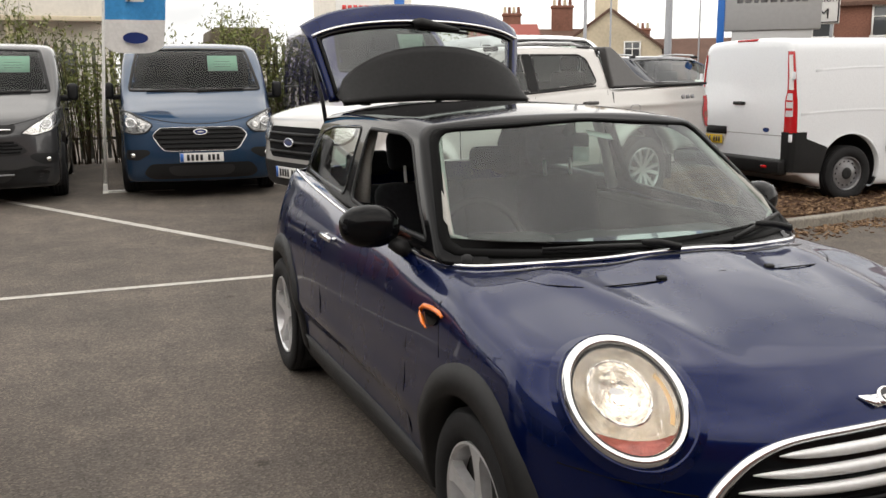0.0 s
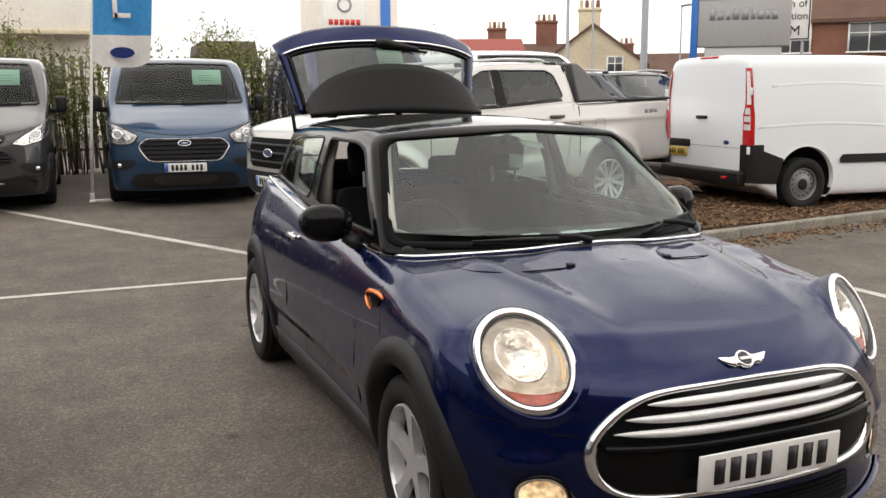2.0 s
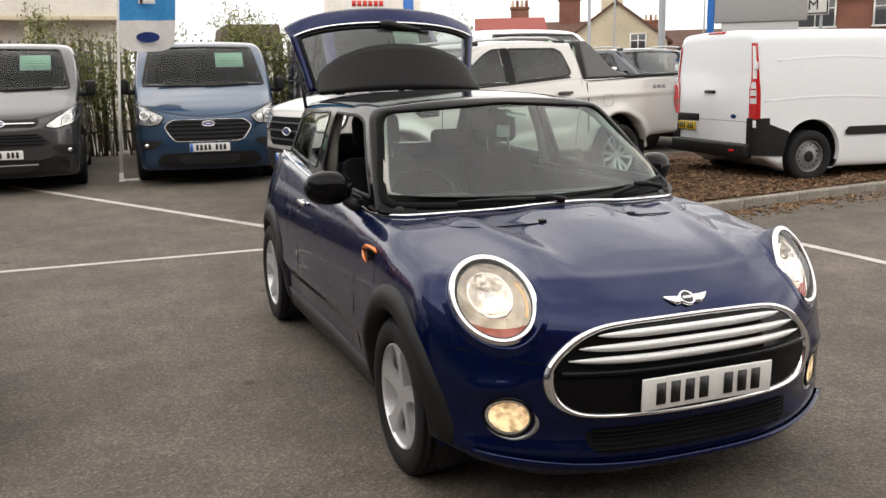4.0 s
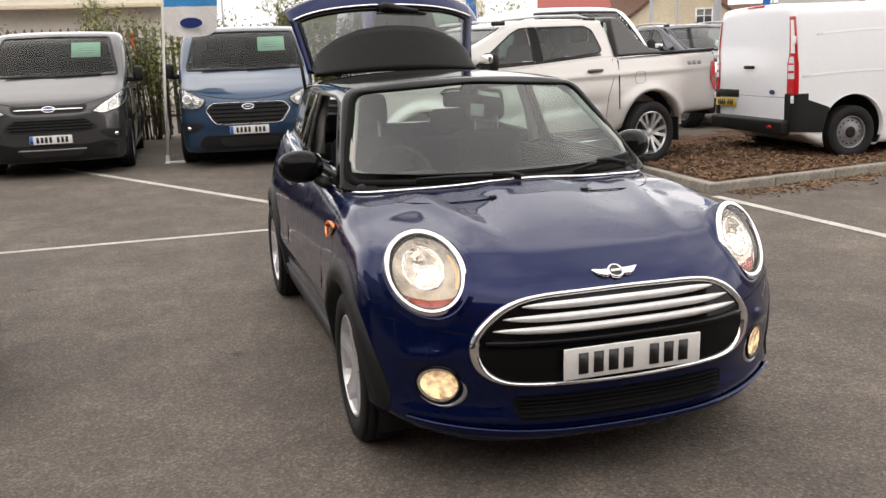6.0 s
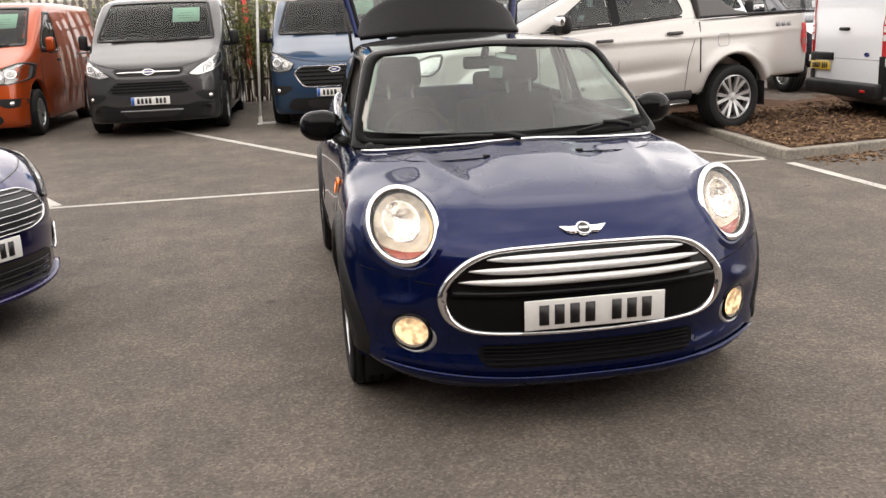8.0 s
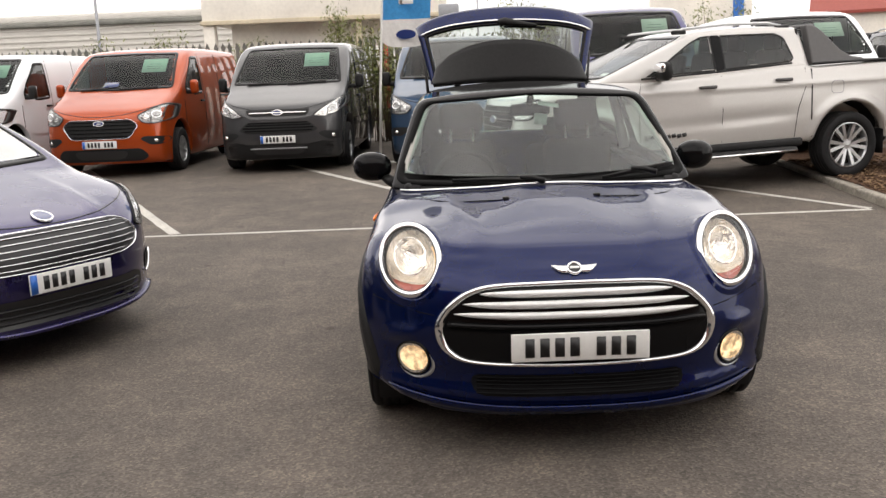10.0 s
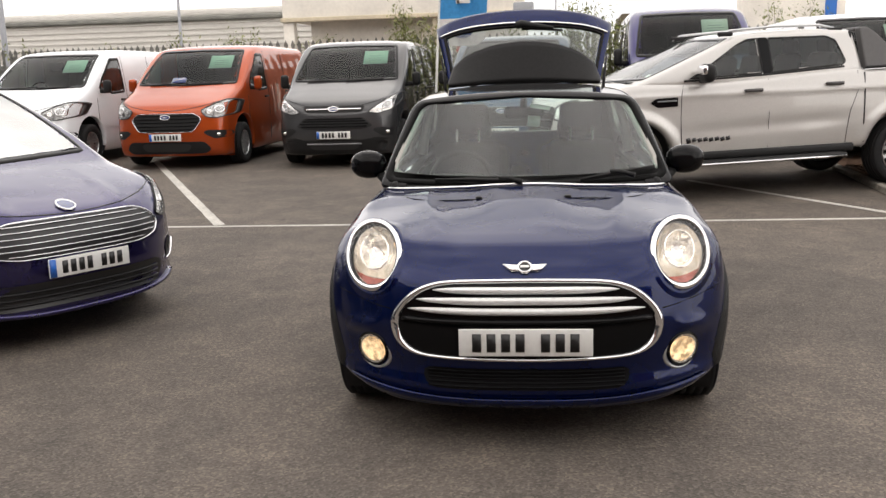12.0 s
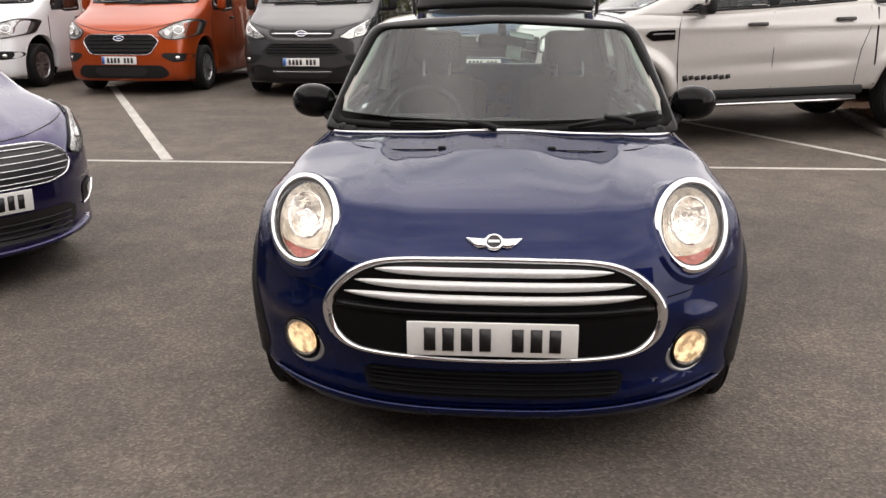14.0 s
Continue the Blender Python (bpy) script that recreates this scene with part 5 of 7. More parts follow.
        # headlamp
        if facelift:
            lamp = outline([(0.54 * s, 0.90), (0.63 * s, 0.79), (0.80 * s, 0.775), (0.945 * s, 0.82), (0.955 * s, 1.06), (0.88 * s, 1.07), (0.66 * s, 0.965)], 1, 48)
        else:
            lamp = outline([(0.50 * s, 0.83), (0.66 * s, 0.795), (0.86 * s, 0.85), (0.95 * s, 0.96), (0.955 * s, 1.13), (0.86 * s, 1.07), (0.66 * s, 0.94)], 1, 48)
        head = part("headlamp", patch(f, lamp, "front", 0.008, 5, 0.012), M_LENS, van, "clear glass headlamp")
        part("reflector", patch(f, shrunk(lamp, 0.012), "front", 0.002, 4), M_LAMP_GREY if facelift else M_REFLECTOR, head)
        c = lamp.mean(0)
        part("bulb_ring", band(f, ellipse(c[0] + 0.03 * s, c[1] + 0.005, 0.07, 0.06, 24), ellipse(c[0] + 0.03 * s, c[1] + 0.005, 0.05, 0.042, 24), "front", 0.006), M_CHROME, head)
        part("projector", patch(f, ellipse(c[0] + 0.03 * s, c[1] + 0.005, 0.048, 0.04, 24), "front", 0.005, 3), M_LAMP_GREY, head)
        part("side_lamp", patch(f, ellipse(c[0] - 0.10 * s, c[1] - 0.03, 0.038, 0.034, 20), "front", 0.006, 3), M_REFLECTOR, head)
        part("divider", tube(onto(f, np.array([(c[0] - 0.045 * s, c[1] - 0.09), (c[0] - 0.03 * s, c[1]), (c[0] - 0.06 * s, c[1] + 0.07)]), "front", 0.004), 0.006, 5), M_SPORT, head)
        part("rim_shadow", band(f, lamp, shrunk(lamp, 0.014), "front", 0.011), M_INK, head)
        fog = part("fog_lamp", patch(f, ellipse(0.80 * s, 0.525, 0.028, 0.025, 24), "front", 0.012, 4, 0.01), M_REFLECTOR, van)
        nest = outline([(0.58 * s, 0.56), (0.64 * s, 0.60), (0.93 * s, 0.585), (0.92 * s, 0.48), (0.74 * s, 0.46)], 1, 32)
        part("fog_lamp_surround", patch(f, nest, "front", 0.004, 4), M_PLASTIC, van)
    # grille
    if facelift:
        gr = outline([(-0.57, 0.765), (-0.53, 0.70), (-0.45, 0.585), (-0.38, 0.57), (0.38, 0.57), (0.45, 0.585), (0.53, 0.70), (0.57, 0.765), (0.47, 0.86), (-0.47, 0.86)][::-1], 1, 80)
        grille = part("grille", patch(f, gr, "front", 0.006, 5), M_PLASTIC, van, "black grille with a bright frame")
        part("frame", band(f, gr * (1.012, 1) + (0, 0), shrunk(gr, 0.007), "front", 0.010, 0.004), M_CHROME, grille)
        for zz, hw in ((0.61, 0.42), (0.665, 0.47), (0.72, 0.51), (0.775, 0.52), (0.825, 0.46)):
            xs = np.linspace(-hw, hw, 16)
            part("slat", tube(onto(f, np.stack([xs, np.full(16, zz)], 1), "front", 0.010), 0.012, 6, squash=0.8), M_BLACK_GLOSS, grille)
        bz = 0.80
    else:
        gr = outline([(-0.49, 0.93), (0.49, 0.93), (0.43, 0.83), (-0.43, 0.83)], 1, 64)
        grille = part("grille", patch(f, gr, "front", 0.006, 4), M_PLASTIC, van, "slim upper grille with a chrome bar")
        xs = np.linspace(-0.42, 0.42, 16)
        part("chrome_bar", tube(onto(f, np.stack([xs, np.full(16, 0.875)], 1), "front", 0.012), 0.014, 6), M_CHROME, grille)
        low = outline([(-0.60, 0.62), (-0.46, 0.75), (0.46, 0.75), (0.60, 0.62), (0.44, 0.58), (-0.44, 0.58)], 1, 64)
        lower = part("lower_grille", patch(f, low, "front", 0.006, 5), M_PLASTIC, van)
        for zz, hw in ((0.62, 0.50), (0.66, 0.52), (0.70, 0.48), (0.735, 0.44)):
            xs = np.linspace(-hw, hw, 16)
            part("slat", tube(onto(f, np.stack([xs, np.full(16, zz)], 1), "front", 0.010), 0.011, 6), M_BLACK_GLOSS, lower)
        bz = 0.875
    oval = part("badge", patch(f, ellipse(0, bz, 0.075, 0.032, 32), "front", 0.022, 3), M_BADGE_BLUE, van, "oval blue badge")
    part("rim", band(f, ellipse(0, bz, 0.083, 0.038, 32), ellipse(0, bz, 0.072, 0.029, 32), "front", 0.024), M_CHROME, oval)
    part("mark", patch(f, ellipse(0, bz, 0.040, 0.006, 20), "front", 0.026, 2), M_SLAT, oval)
    # bumper: dark lower part
    low = outline([(-0.97, 0.40), (-0.62, 0.46), (-0.5, 0.42), (0.5, 0.42), (0.62, 0.46), (0.97, 0.40), (0.90, 0.235), (0.5, 0.215), (-0.5, 0.215), (-0.90, 0.235)], 1, 80)
    if facelift:
        low = outline([(-0.60, 0.425), (0.60, 0.425), (0.70, 0.30), (0.60, 0.235), (-0.60, 0.235), (-0.70, 0.30)], 1, 60)
    part("bumper_skirt", patch(f, low, "front", 0.005, 6), M_PLASTIC, van)
    slot = outline([(-0.42, 0.40), (0.42, 0.40), (0.36, 0.27), (-0.36, 0.27)], 2, 40)
    part("air_intake", patch(f, slot, "front", 0.009, 3), M_INK, van)
    if not facelift:
        xs = np.linspace(-0.42, 0.42, 14)
        part("lip", tube(onto(f, np.stack([xs, np.full(14, 0.36)], 1), "front", 0.008), 0.012, 6), M_STEEL, van)
    number_plate(van, 0, -0.03, 0.495)
    # wipers and bonnet edge
    for x0, x1 in ((-0.62, 0.02), (0.02, 0.62)):
        xs = np.linspace(x0, x1, 10)
        part("wiper", tube(onto(f, np.stack([xs, 1.285 + 0.02 * np.linspace(0, 1, 10)], 1), "front", 0.018), 0.011, 5), M_PLASTIC, van)
    xs = np.linspace(-0.86, 0.86, 30)
    part("bonnet_seam", tube(onto(f, np.stack([xs, 0.90 + 0.16 * (np.abs(xs) / 0.86) ** 2], 1), "front", 0.0), 0.005, 5), M_INK, van)
    # price card behind the screen, seats and dashboard
    card_ob = part("price_card", moved(box(0, 0, 0, 0.40, 0.004, 0.30), pose(0.40, 1.60, 1.66, -46, 0, 0)), card, van, "pale price card behind the windscreen")
    for k in range(4):
        part("bar", moved(box(0, -0.004, 0.08 - 0.05 * k, 0.26 - 0.05 * (k % 2), 0.002, 0.008), pose(0.40, 1.60, 1.66, -46, 0, 0)), M_POST_GREY if k else M_PAPER, card_ob)
    part("dashboard", box(0, 1.42, 1.05, 1.6, 0.5, 0.36, 0.08, 3), M_TRIM, van)
    part("cab_floor", box(0, 2.0, 0.6, 1.7, 1.5, 0.1, 0.02), M_TRIM, van)
    part("bulkhead", box(0, 2.62, 1.2, 1.66, 0.04, 1.3, 0.02), M_TRIM, van)
    for sx in (-0.45, 0.15, 0.52):
        seat = part("seat", join(box(sx, 2.1, 0.92, 0.46, 0.5, 0.16, 0.06, 3), moved(box(0, 0, 0.36, 0.44, 0.12, 0.7, 0.05, 3), pose(sx, 2.34, 0.9, -10)), box(sx, 2.44, 1.68, 0.26, 0.1, 0.18, 0.04, 3)), M_FABRIC, van)
    part("steering_wheel", moved(lathe([(-0.012, 0.185), (0, 0.2), (0.012, 0.185), (0, 0.172), (-0.012, 0.185)], 28, "z"), pose(-0.42, 1.72, 1.24, 60, 0, 0)), M_PLASTIC, van)
    return van, f


blue_van, f_van = build_van(pose(0.90, 11.47, 0.14, 0, 0, -2.5), M_BLUE_VAN, "steel blue metallic panel van parked nose out by the fence")
grey_van, _ = build_van(pose(-1.645, 11.52, 0.135, 0, 0, 1.5), M_GREY_VAN, "dark grey metallic crew van parked nose out", facelift=False)
orange_van, _ = build_van(pose(-4.35, 11.56, 0.14, 0, 0, 1), M_ORANGE_VAN, "burnt orange metallic panel van parked nose out")
white_van, _ = build_van(pose(-7.15, 11.75, 0.14, 0, 0, 0), M_WHITE_VAN, "white panel van parked nose out at the row's end")

violet_van, _ = build_van(pose(3.74, 11.5, 0.14, 0, 0, 0) @ Matrix.Diagonal((1.0, 1.0, 1.18, 1)), M_VIOLET_VAN, "tall violet blue panel van parked nose out by the fence", card=M_PAPER)
# dealer's card on the orange van's dashboard
part("dash_card", moved(box(0, 0, 0, 0.24, 0.004, 0.12), pose(-0.12, 0.99, 1.37, -50, 0, 0)), M_BADGE_BLUE, orange_van, "blue and white card behind the windscreen")

# the white van on the bark bed, seen from its rear
rear_van, f_rear = build_van(pose(12.10, 9.40, 0.055, 0, 0, 87.7), M_WHITE_VAN, "white panel van with black rear bumper on the bark bed", length=4.71, rim="steel", rim_mat=M_STEEL, rails=False)
L = 4.71


def wrap(s, rows, lift, n=10):
    """A sheet bent round the rear corner: rows of height and the turn at which it starts and ends."""
    pts = []
    zs = np.array([r[0] for r in rows])
    for z in np.linspace(zs[0], zs[-1], 16):
        q0, q1 = np.interp(z, zs, [r[1] for r in rows]), np.interp(z, zs, [r[2] for r in rows])
        q = np.linspace(q0, q1, n) * math.pi / 2
        hw = 0.993 * float(np.interp(z, [0.6, 1.1, 1.5, 1.9], [1.0, 0.99, 0.955, 0.90])) * 0.985
        d = np.stack([s * np.cos(q), np.sin(q), 0 * q], 1)
        o = np.stack([np.full(n, s * (hw - 0.14)), np.full(n, L - 0.14), np.full(n, z)], 1)
        pts.append(cast(f_rear, o + d * 0.5, -d, 0.5) + d * lift)
    return np.vstack(pts), [(r * n + i, r * n + i + 1, (r + 1) * n + i + 1, (r + 1) * n + i) for r in range(15) for i in range(n - 1)]


for side in ("left", "right"):
    s = -1 if side == "left" else 1
    t_ob = part("tail_lamp", wrap(s, [(0.84, 0.30, 1.0), (1.22, 0.32, 0.97), (1.32, 0.36, 0.80), (1.78, 0.40, 0.74)], 0.008), M_RED_LENS, rear_van, "tall slim red and white tail lamp")
    part("clear_lens", wrap(s, [(1.34, 0.47, 0.68), (1.74, 0.49, 0.66)], 0.013), M_PLATE, t_ob)
    part("clear_lens", wrap(s, [(1.03, 0.50, 0.90), (1.20, 0.50, 0.86), (1.30, 0.52, 0.74)], 0.013), M_SLAT, t_ob)
    part("bar", wrap(s, [(1.10, 0.52, 0.86), (1.13, 0.52, 0.86)], 0.016), M_RED_LENS, t_ob)
    part("bar", wrap(s, [(1.20, 0.52, 0.84), (1.22, 0.52, 0.84)], 0.016), M_RED_LENS, t_ob)
    corner = outline([(L - 0.05, 0.85), (L - 0.18, 0.78), (L - 0.38, 0.71), (L - 0.50, 0.67), (L - 0.46, 0.55), (L - 0.425, 0.40), (L - 0.42, 0.36), (L - 0.05, 0.38)], 0, 50)
    part("bumper_corner", patch(f_rear, corner, side, 0.010, 6), M_PLASTIC, rear_van)
    part("bumper_end", patch(f_rear, outline([(s * 0.93, 0.86), (s * 0.84, 0.84), (s * 0.84, 0.38), (s * 0.92, 0.38)], 1, 30), "back", 0.012, 4), M_PLASTIC, rear_van)
    part("door_hinge", box(s * 0.955, L + 0.004, 1.50, 0.05, 0.02, 0.09, 0.006), M_WHITE_VAN, rear_van)
    part("door_hinge", box(s * 0.955, L + 0.004, 0.78, 0.05, 0.02, 0.09, 0.006), M_WHITE_VAN, rear_van)
for s in (-1, 1):
    for z0, z1, mat, nm in ((0.38, 0.85, M_PLASTIC, "bumper_end"),):
        zz = np.linspace(z0, z1, 12)
        rows = []
        for q in np.linspace(0, 1, 7):
            o = np.stack([np.full(12, s * (0.80 + 0.0 * q)), np.full(12, L - 0.2), zz], 1)
            d = np.array([s * math.cos(q * math.pi / 2), math.sin(q * math.pi / 2), 0.0])
            hit = cast(f_rear, o + d * 0.6, -d, 0.6)
            rows.append(hit + d * 0.012)
        part(nm, (np.vstack(rows), [(r * 12 + i, r * 12 + i + 1, (r + 1) * 12 + i + 1, (r + 1) * 12 + i) for r in range(6) for i in range(11)]), mat, rear_van)
part("rear_bumper", box(0, L + 0.03, 0.43, 1.80, 0.14, 0.19, 0.04, 3), M_PLASTIC, rear_van, "black plastic rear bumper")
part("rear_reflector", box(-0.62, L + 0.105, 0.43, 0.12, 0.008, 0.035, 0.004), M_RED_LENS, rear_van)
part("panel_step", tube(onto(f_rear, np.stack([np.linspace(-0.80, 0.80, 20), np.full(20, 0.80)], 1), "back", -0.002), 0.005, 5), M_STEEL, rear_van)
part("door_handle", box(0.06, L + 0.014, 1.17, 0.24, 0.03, 0.04, 0.012), M_PLASTIC, rear_van)
part("badge", patch(f_rear, ellipse(-0.50, 0.86, 0.065, 0.028, 28), "back", 0.006, 3), M_BADGE_BLUE, rear_van)
part("plate_recess", box(0.62, L + 0.004, 0.82, 0.60, 0.03, 0.10, 0.012), M_PLASTIC, rear_van)
p = number_plate(rear_van, 0.64, L + 0.02, 0.70, 0, mat=M_PLATE_Y, turn=180, band_left=False)
part("brake_lamp", box(0, L - 0.04, 1.935, 0.40, 0.05, 0.03, 0.01), M_RED_LENS, rear_van)
for zz, y0, y1 in ((1.55, 2.5, 4.4), (1.05, 2.5, 4.6)):
    part("swage_line", tube(onto(f_rear, np.stack([np.linspace(y0, y1, 16), zz + 0.05 * np.sin(np.linspace(0, 3, 16))], 1), "left", -0.0515), 0.055, 12), M_WHITE_VAN, rear_van)

far_van, _ = build_van(pose(6.5, 11.65, 0.14, 0, 0, 0) @ Matrix.Diagonal((1.04, 1.0, 1.09, 1)), M_WHITE_VAN, "white panel van parked nose out behind the silver pickup", card=M_PAPER)

# ---- pickups ----
def build_pickup(m, paint_mat, label, bars=True):
    truck = thing("pickup_truck", m, label, "pickup truck", "parked pickups")
    L, hw = 5.36, 0.93
    hubs = [(0.93, 0.388), (4.18, 0.388)]
    top = pchip([0.12, 0.16, 0.22, 0.45, 0.7, 1.0, 1.3, 1.6, 2.4, 3.45, 3.62, 3.72, 5.2, L], [0.98, 1.09, 1.15, 1.235, 1.28, 1.31, 1.30, 1.285, 1.315, 1.365, 1.37, 1.345, 1.36, 1.35])
    front = pchip([0.4, 0.55, 0.7, 0.95, 1.12], [0.20, 0.14, 0.12, 0.14, 0.19])
    tall = pchip([0.42, 0.6, 0.8, 1.0, 1.15, 1.25, 1.4], [0.95, 0.982, 1.0, 0.996, 0.988, 0.968, 0.93])

    def side_of(y, z):
        """Half width: straight flanks, a waist crease, a hollow above the sill and flared arches."""
        w = hw * tall(z) + 0.010 * np.exp(-((z - 1.14) / 0.025) ** 2) - 0.016 * np.exp(-((z - 0.70 - 0.03 * y) / 0.07) ** 2) * np.exp(-((y - 2.5) / 0.95) ** 6)
        for hy, hz in hubs:
            w = w + 0.040 * np.exp(-((np.hypot(y - hy, z - hz) - 0.53) / 0.075) ** 4) * np.clip((z - 0.40) / 0.15, 0, 1)
        return w
    f = body_field(lambda x, y: top(y) - (0.03 + 0.04 * np.clip(1.2 - y, 0, 1)) * (np.abs(x) / hw) ** 4, side_of,
                   lambda x, z: front(z) + 0.24 * np.abs(x) ** 3, lambda x, z: L - 0.03 * np.abs(z - 0.9) - 0.05 * np.abs(x) ** 6,
                   lambda x, y: 0.47 + 0.12 * np.clip((y - 4.3) / 0.5, 0, 1), 0.035, 0.05)
    v, fc = shell(f, (-1.15, -0.2, 0.25), (1.15, L + 0.2, 1.6), (0.7, L - 0.5, 0.92), (40, 130, 40))
    v, fc = trim_faces(v, fc, lambda c: (c[:, 2] > 1.15) & (np.abs(c[:, 0]) < 0.76) & (((c[:, 1] > 1.25) & (c[:, 1] < 3.62)) | ((c[:, 1] > 3.78) & (c[:, 1] < L - 0.09))))
    v, fc = open_arches(v, fc, [(hy, hz + 0.03) for hy, hz in hubs], 0.49, 0.6)
    part("body", tidy(v, fc), paint_mat, truck)

    # cab
    roof = pchip([0.9, 2.0, 2.25, 2.6, 3.0, 3.4, 3.8], [1.76, 1.77, 1.795, 1.818, 1.824, 1.812, 1.785])
    lean = pchip([1.2, 1.35, 1.5, 1.68, 1.78, 1.85], [0.885, 0.855, 0.81, 0.745, 0.70, 0.66])
    cab = body_field(lambda x, y: roof(y) - 0.03 * (np.abs(x) / 0.7) ** 3, lambda y, z: lean(z) * (1 - 0.03 * np.clip((y - 3.0) / 0.7, 0, 1)),
                     lambda x, z: 0.90 + 2.7 * (z - 1.30) + 0.22 * x ** 2, lambda x, z: 3.70 - 0.16 * (z - 1.3), lambda x, y: 1.24 + 0 * x, 0.045, 0.03)
    win1 = outline([(1.60, 1.315), (1.76, 1.40), (2.20, 1.665), (2.34, 1.722), (2.465, 1.728), (2.475, 1.335)], 0, 60)
    win2 = outline([(2.585, 1.34), (2.58, 1.728), (3.30, 1.722), (3.41, 1.67), (3.50, 1.43), (3.45, 1.385)], 0, 60)
    screen = outline([(-0.79, 1.325), (0, 1.305), (0.79, 1.325), (0.72, 1.53), (0.63, 1.745), (0, 1.765), (-0.63, 1.745), (-0.72, 1.53)], 1, 72)
    v, fc = shell(cab, (-1.0, 0.7, 1.1), (1.0, 3.95, 2.0), (2.2, 3.3, 1.45), (40, 110, 30))
    v, fc = trim_faces(v, fc, lambda c: ((np.abs(c[:, 0]) > 0.5) & (inside_poly(c[:, 1], c[:, 2], shrunk(win1, 0.012)) | inside_poly(c[:, 1], c[:, 2], shrunk(win2, 0.012))))
                       | (inside_poly(c[:, 0], c[:, 2], shrunk(screen, 0.02)) & (c[:, 1] < 2.3)) | (c[:, 2] < 1.26))
    part("cab_shell", tidy(v, fc), paint_mat, truck)
    part("windscreen", patch(cab, screen, "front", 0.0, 8), M_GLASS, truck).visible_shadow = False
    part("windscreen_border", band(cab, screen, shrunk(screen, 0.035), "front", 0.003), M_BLACK_GLOSS, truck)
    part("cowl", box(0, 1.06, 1.30, 1.40, 0.22, 0.03, 0.01), M_PLASTIC, truck)
    part("interior_tub", join(box(0, 2.55, 0.78, 1.55, 2.1, 0.06, 0.02), box(0, 1.52, 1.15, 1.5, 0.5, 0.28, 0.08, 3)), M_TRIM, truck)
    part("cab_back", join(box(0, 3.60, 1.05, 1.5, 0.04, 0.75, 0.02), box(-0.6, 3.6, 1.56, 0.25, 0.03, 0.4, 0.02), box(0.6, 3.6, 1.56, 0.25, 0.03, 0.4, 0.02)), M_TRIM, truck)
    for sx in (-0.38, 0.38):
        for sy in (2.30, 3.15):
            part("seat", join(box(sx, sy, 0.95, 0.5, 0.5, 0.18, 0.06, 3), moved(box(0, 0, 0.3, 0.48, 0.13, 0.6, 0.05, 3), pose(sx, sy + 0.22, 0.95, -12)), box(sx, sy + 0.36, 1.62, 0.27, 0.1, 0.17, 0.04, 3)), M_FABRIC, truck)
    part("dash_paper", moved(box(0, 0, 0, 0.24, 0.004, 0.18), pose(0.30, 1.34, 1.335, -62)), M_PAPER, truck, "white paper on the dashboard")
    for side in ("left", "right"):
        s = -1 if side == "left" else 1
        for w in (win1, win2):
            part("side_window", patch(cab, w, side, 0.0, 5), M_CAB_GLASS, truck).visible_shadow = False
            part("window_seal", band(cab, w, shrunk(w, 0.018), side, 0.003), M_PLASTIC, truck)
        part("door_pillar_trim", patch(cab, outline([(2.475, 1.335), (2.465, 1.728), (2.58, 1.728), (2.585, 1.34)], 0, 40), side, 0.004, 3), M_BLACK_GLOSS, truck)
        yy = np.linspace(1.55, 3.46, 24)
        part("belt_moulding", tube(onto(cab, np.stack([yy, np.interp(yy, [1.55, 2.5, 3.46], [1.297, 1.325, 1.372])], 1), side, 0.004), 0.011, 6), M_PLASTIC, truck)
        for hy, hz in hubs:
            wheel(truck, s * 0.815, hy, hz, 0.388, 0.265, 0.268, "six_fork", s, M_ALLOY)
            a = np.radians(np.linspace(4, 176, 28))
            edge = np.stack([hy + 0.49 * np.cos(a), hz + 0.03 + 0.49 * np.sin(a)], 1)
            wide = np.stack([hy + 0.515 * np.cos(a), hz + 0.03 + 0.515 * np.sin(a)], 1)
            pi, po = onto(f, edge, side), onto(f, wide, side)
            out = np.array([s, 0, 0])
            rows = [pi - out * 0.14, pi - out * 0.002, po + out * 0.002]
            part("wheel_arch", (np.vstack(rows), [(r * 28 + i, r * 28 + i + 1, (r + 1) * 28 + i + 1, (r + 1) * 28 + i) for r in range(2) for i in range(27)]), paint_mat, truck)
            ring = np.stack([np.full(28, s * 0.87), edge[:, 0], edge[:, 1]], 1)
            deep = ring.copy()
            deep[:, 0] = s * 0.5
            lv = np.vstack([ring, deep, [[s * 0.5, hy, hz]]])
            part("arch_liner", (lv, [(i, i + 1, 29 + i, 28 + i) for i in range(27)] + [(28 + i, 29 + i, 56) for i in range(27)]), M_TRIM, truck)
        part("mud_flap", box(s * 0.80, 4.66, 0.46, 0.24, 0.015, 0.42, 0.006), M_RUBBER, truck)
        # side step with a bright edge
        step = part("side_step", box(s * 0.95, 2.46, 0.405, 0.20, 1.92, 0.06, 0.028, 3), M_PLASTIC, truck)
        part("bright_edge", tube([(s * 1.05, y, 0.395) for y in np.linspace(1.52, 3.40, 6)], 0.013, 8), M_CHROME, step)
        part("sill", box(s * 0.86, 2.52, 0.475, 0.13, 2.1, 0.10, 0.03, 3), M_PLASTIC, truck)
        # gap between cab and load bed
        part("bed_gap", tube(onto(f, np.array([(3.665, 0.52), (3.67, 0.8), (3.675, 1.1), (3.68, 1.30)]), side, -0.004), 0.012, 6), M_INK, truck)
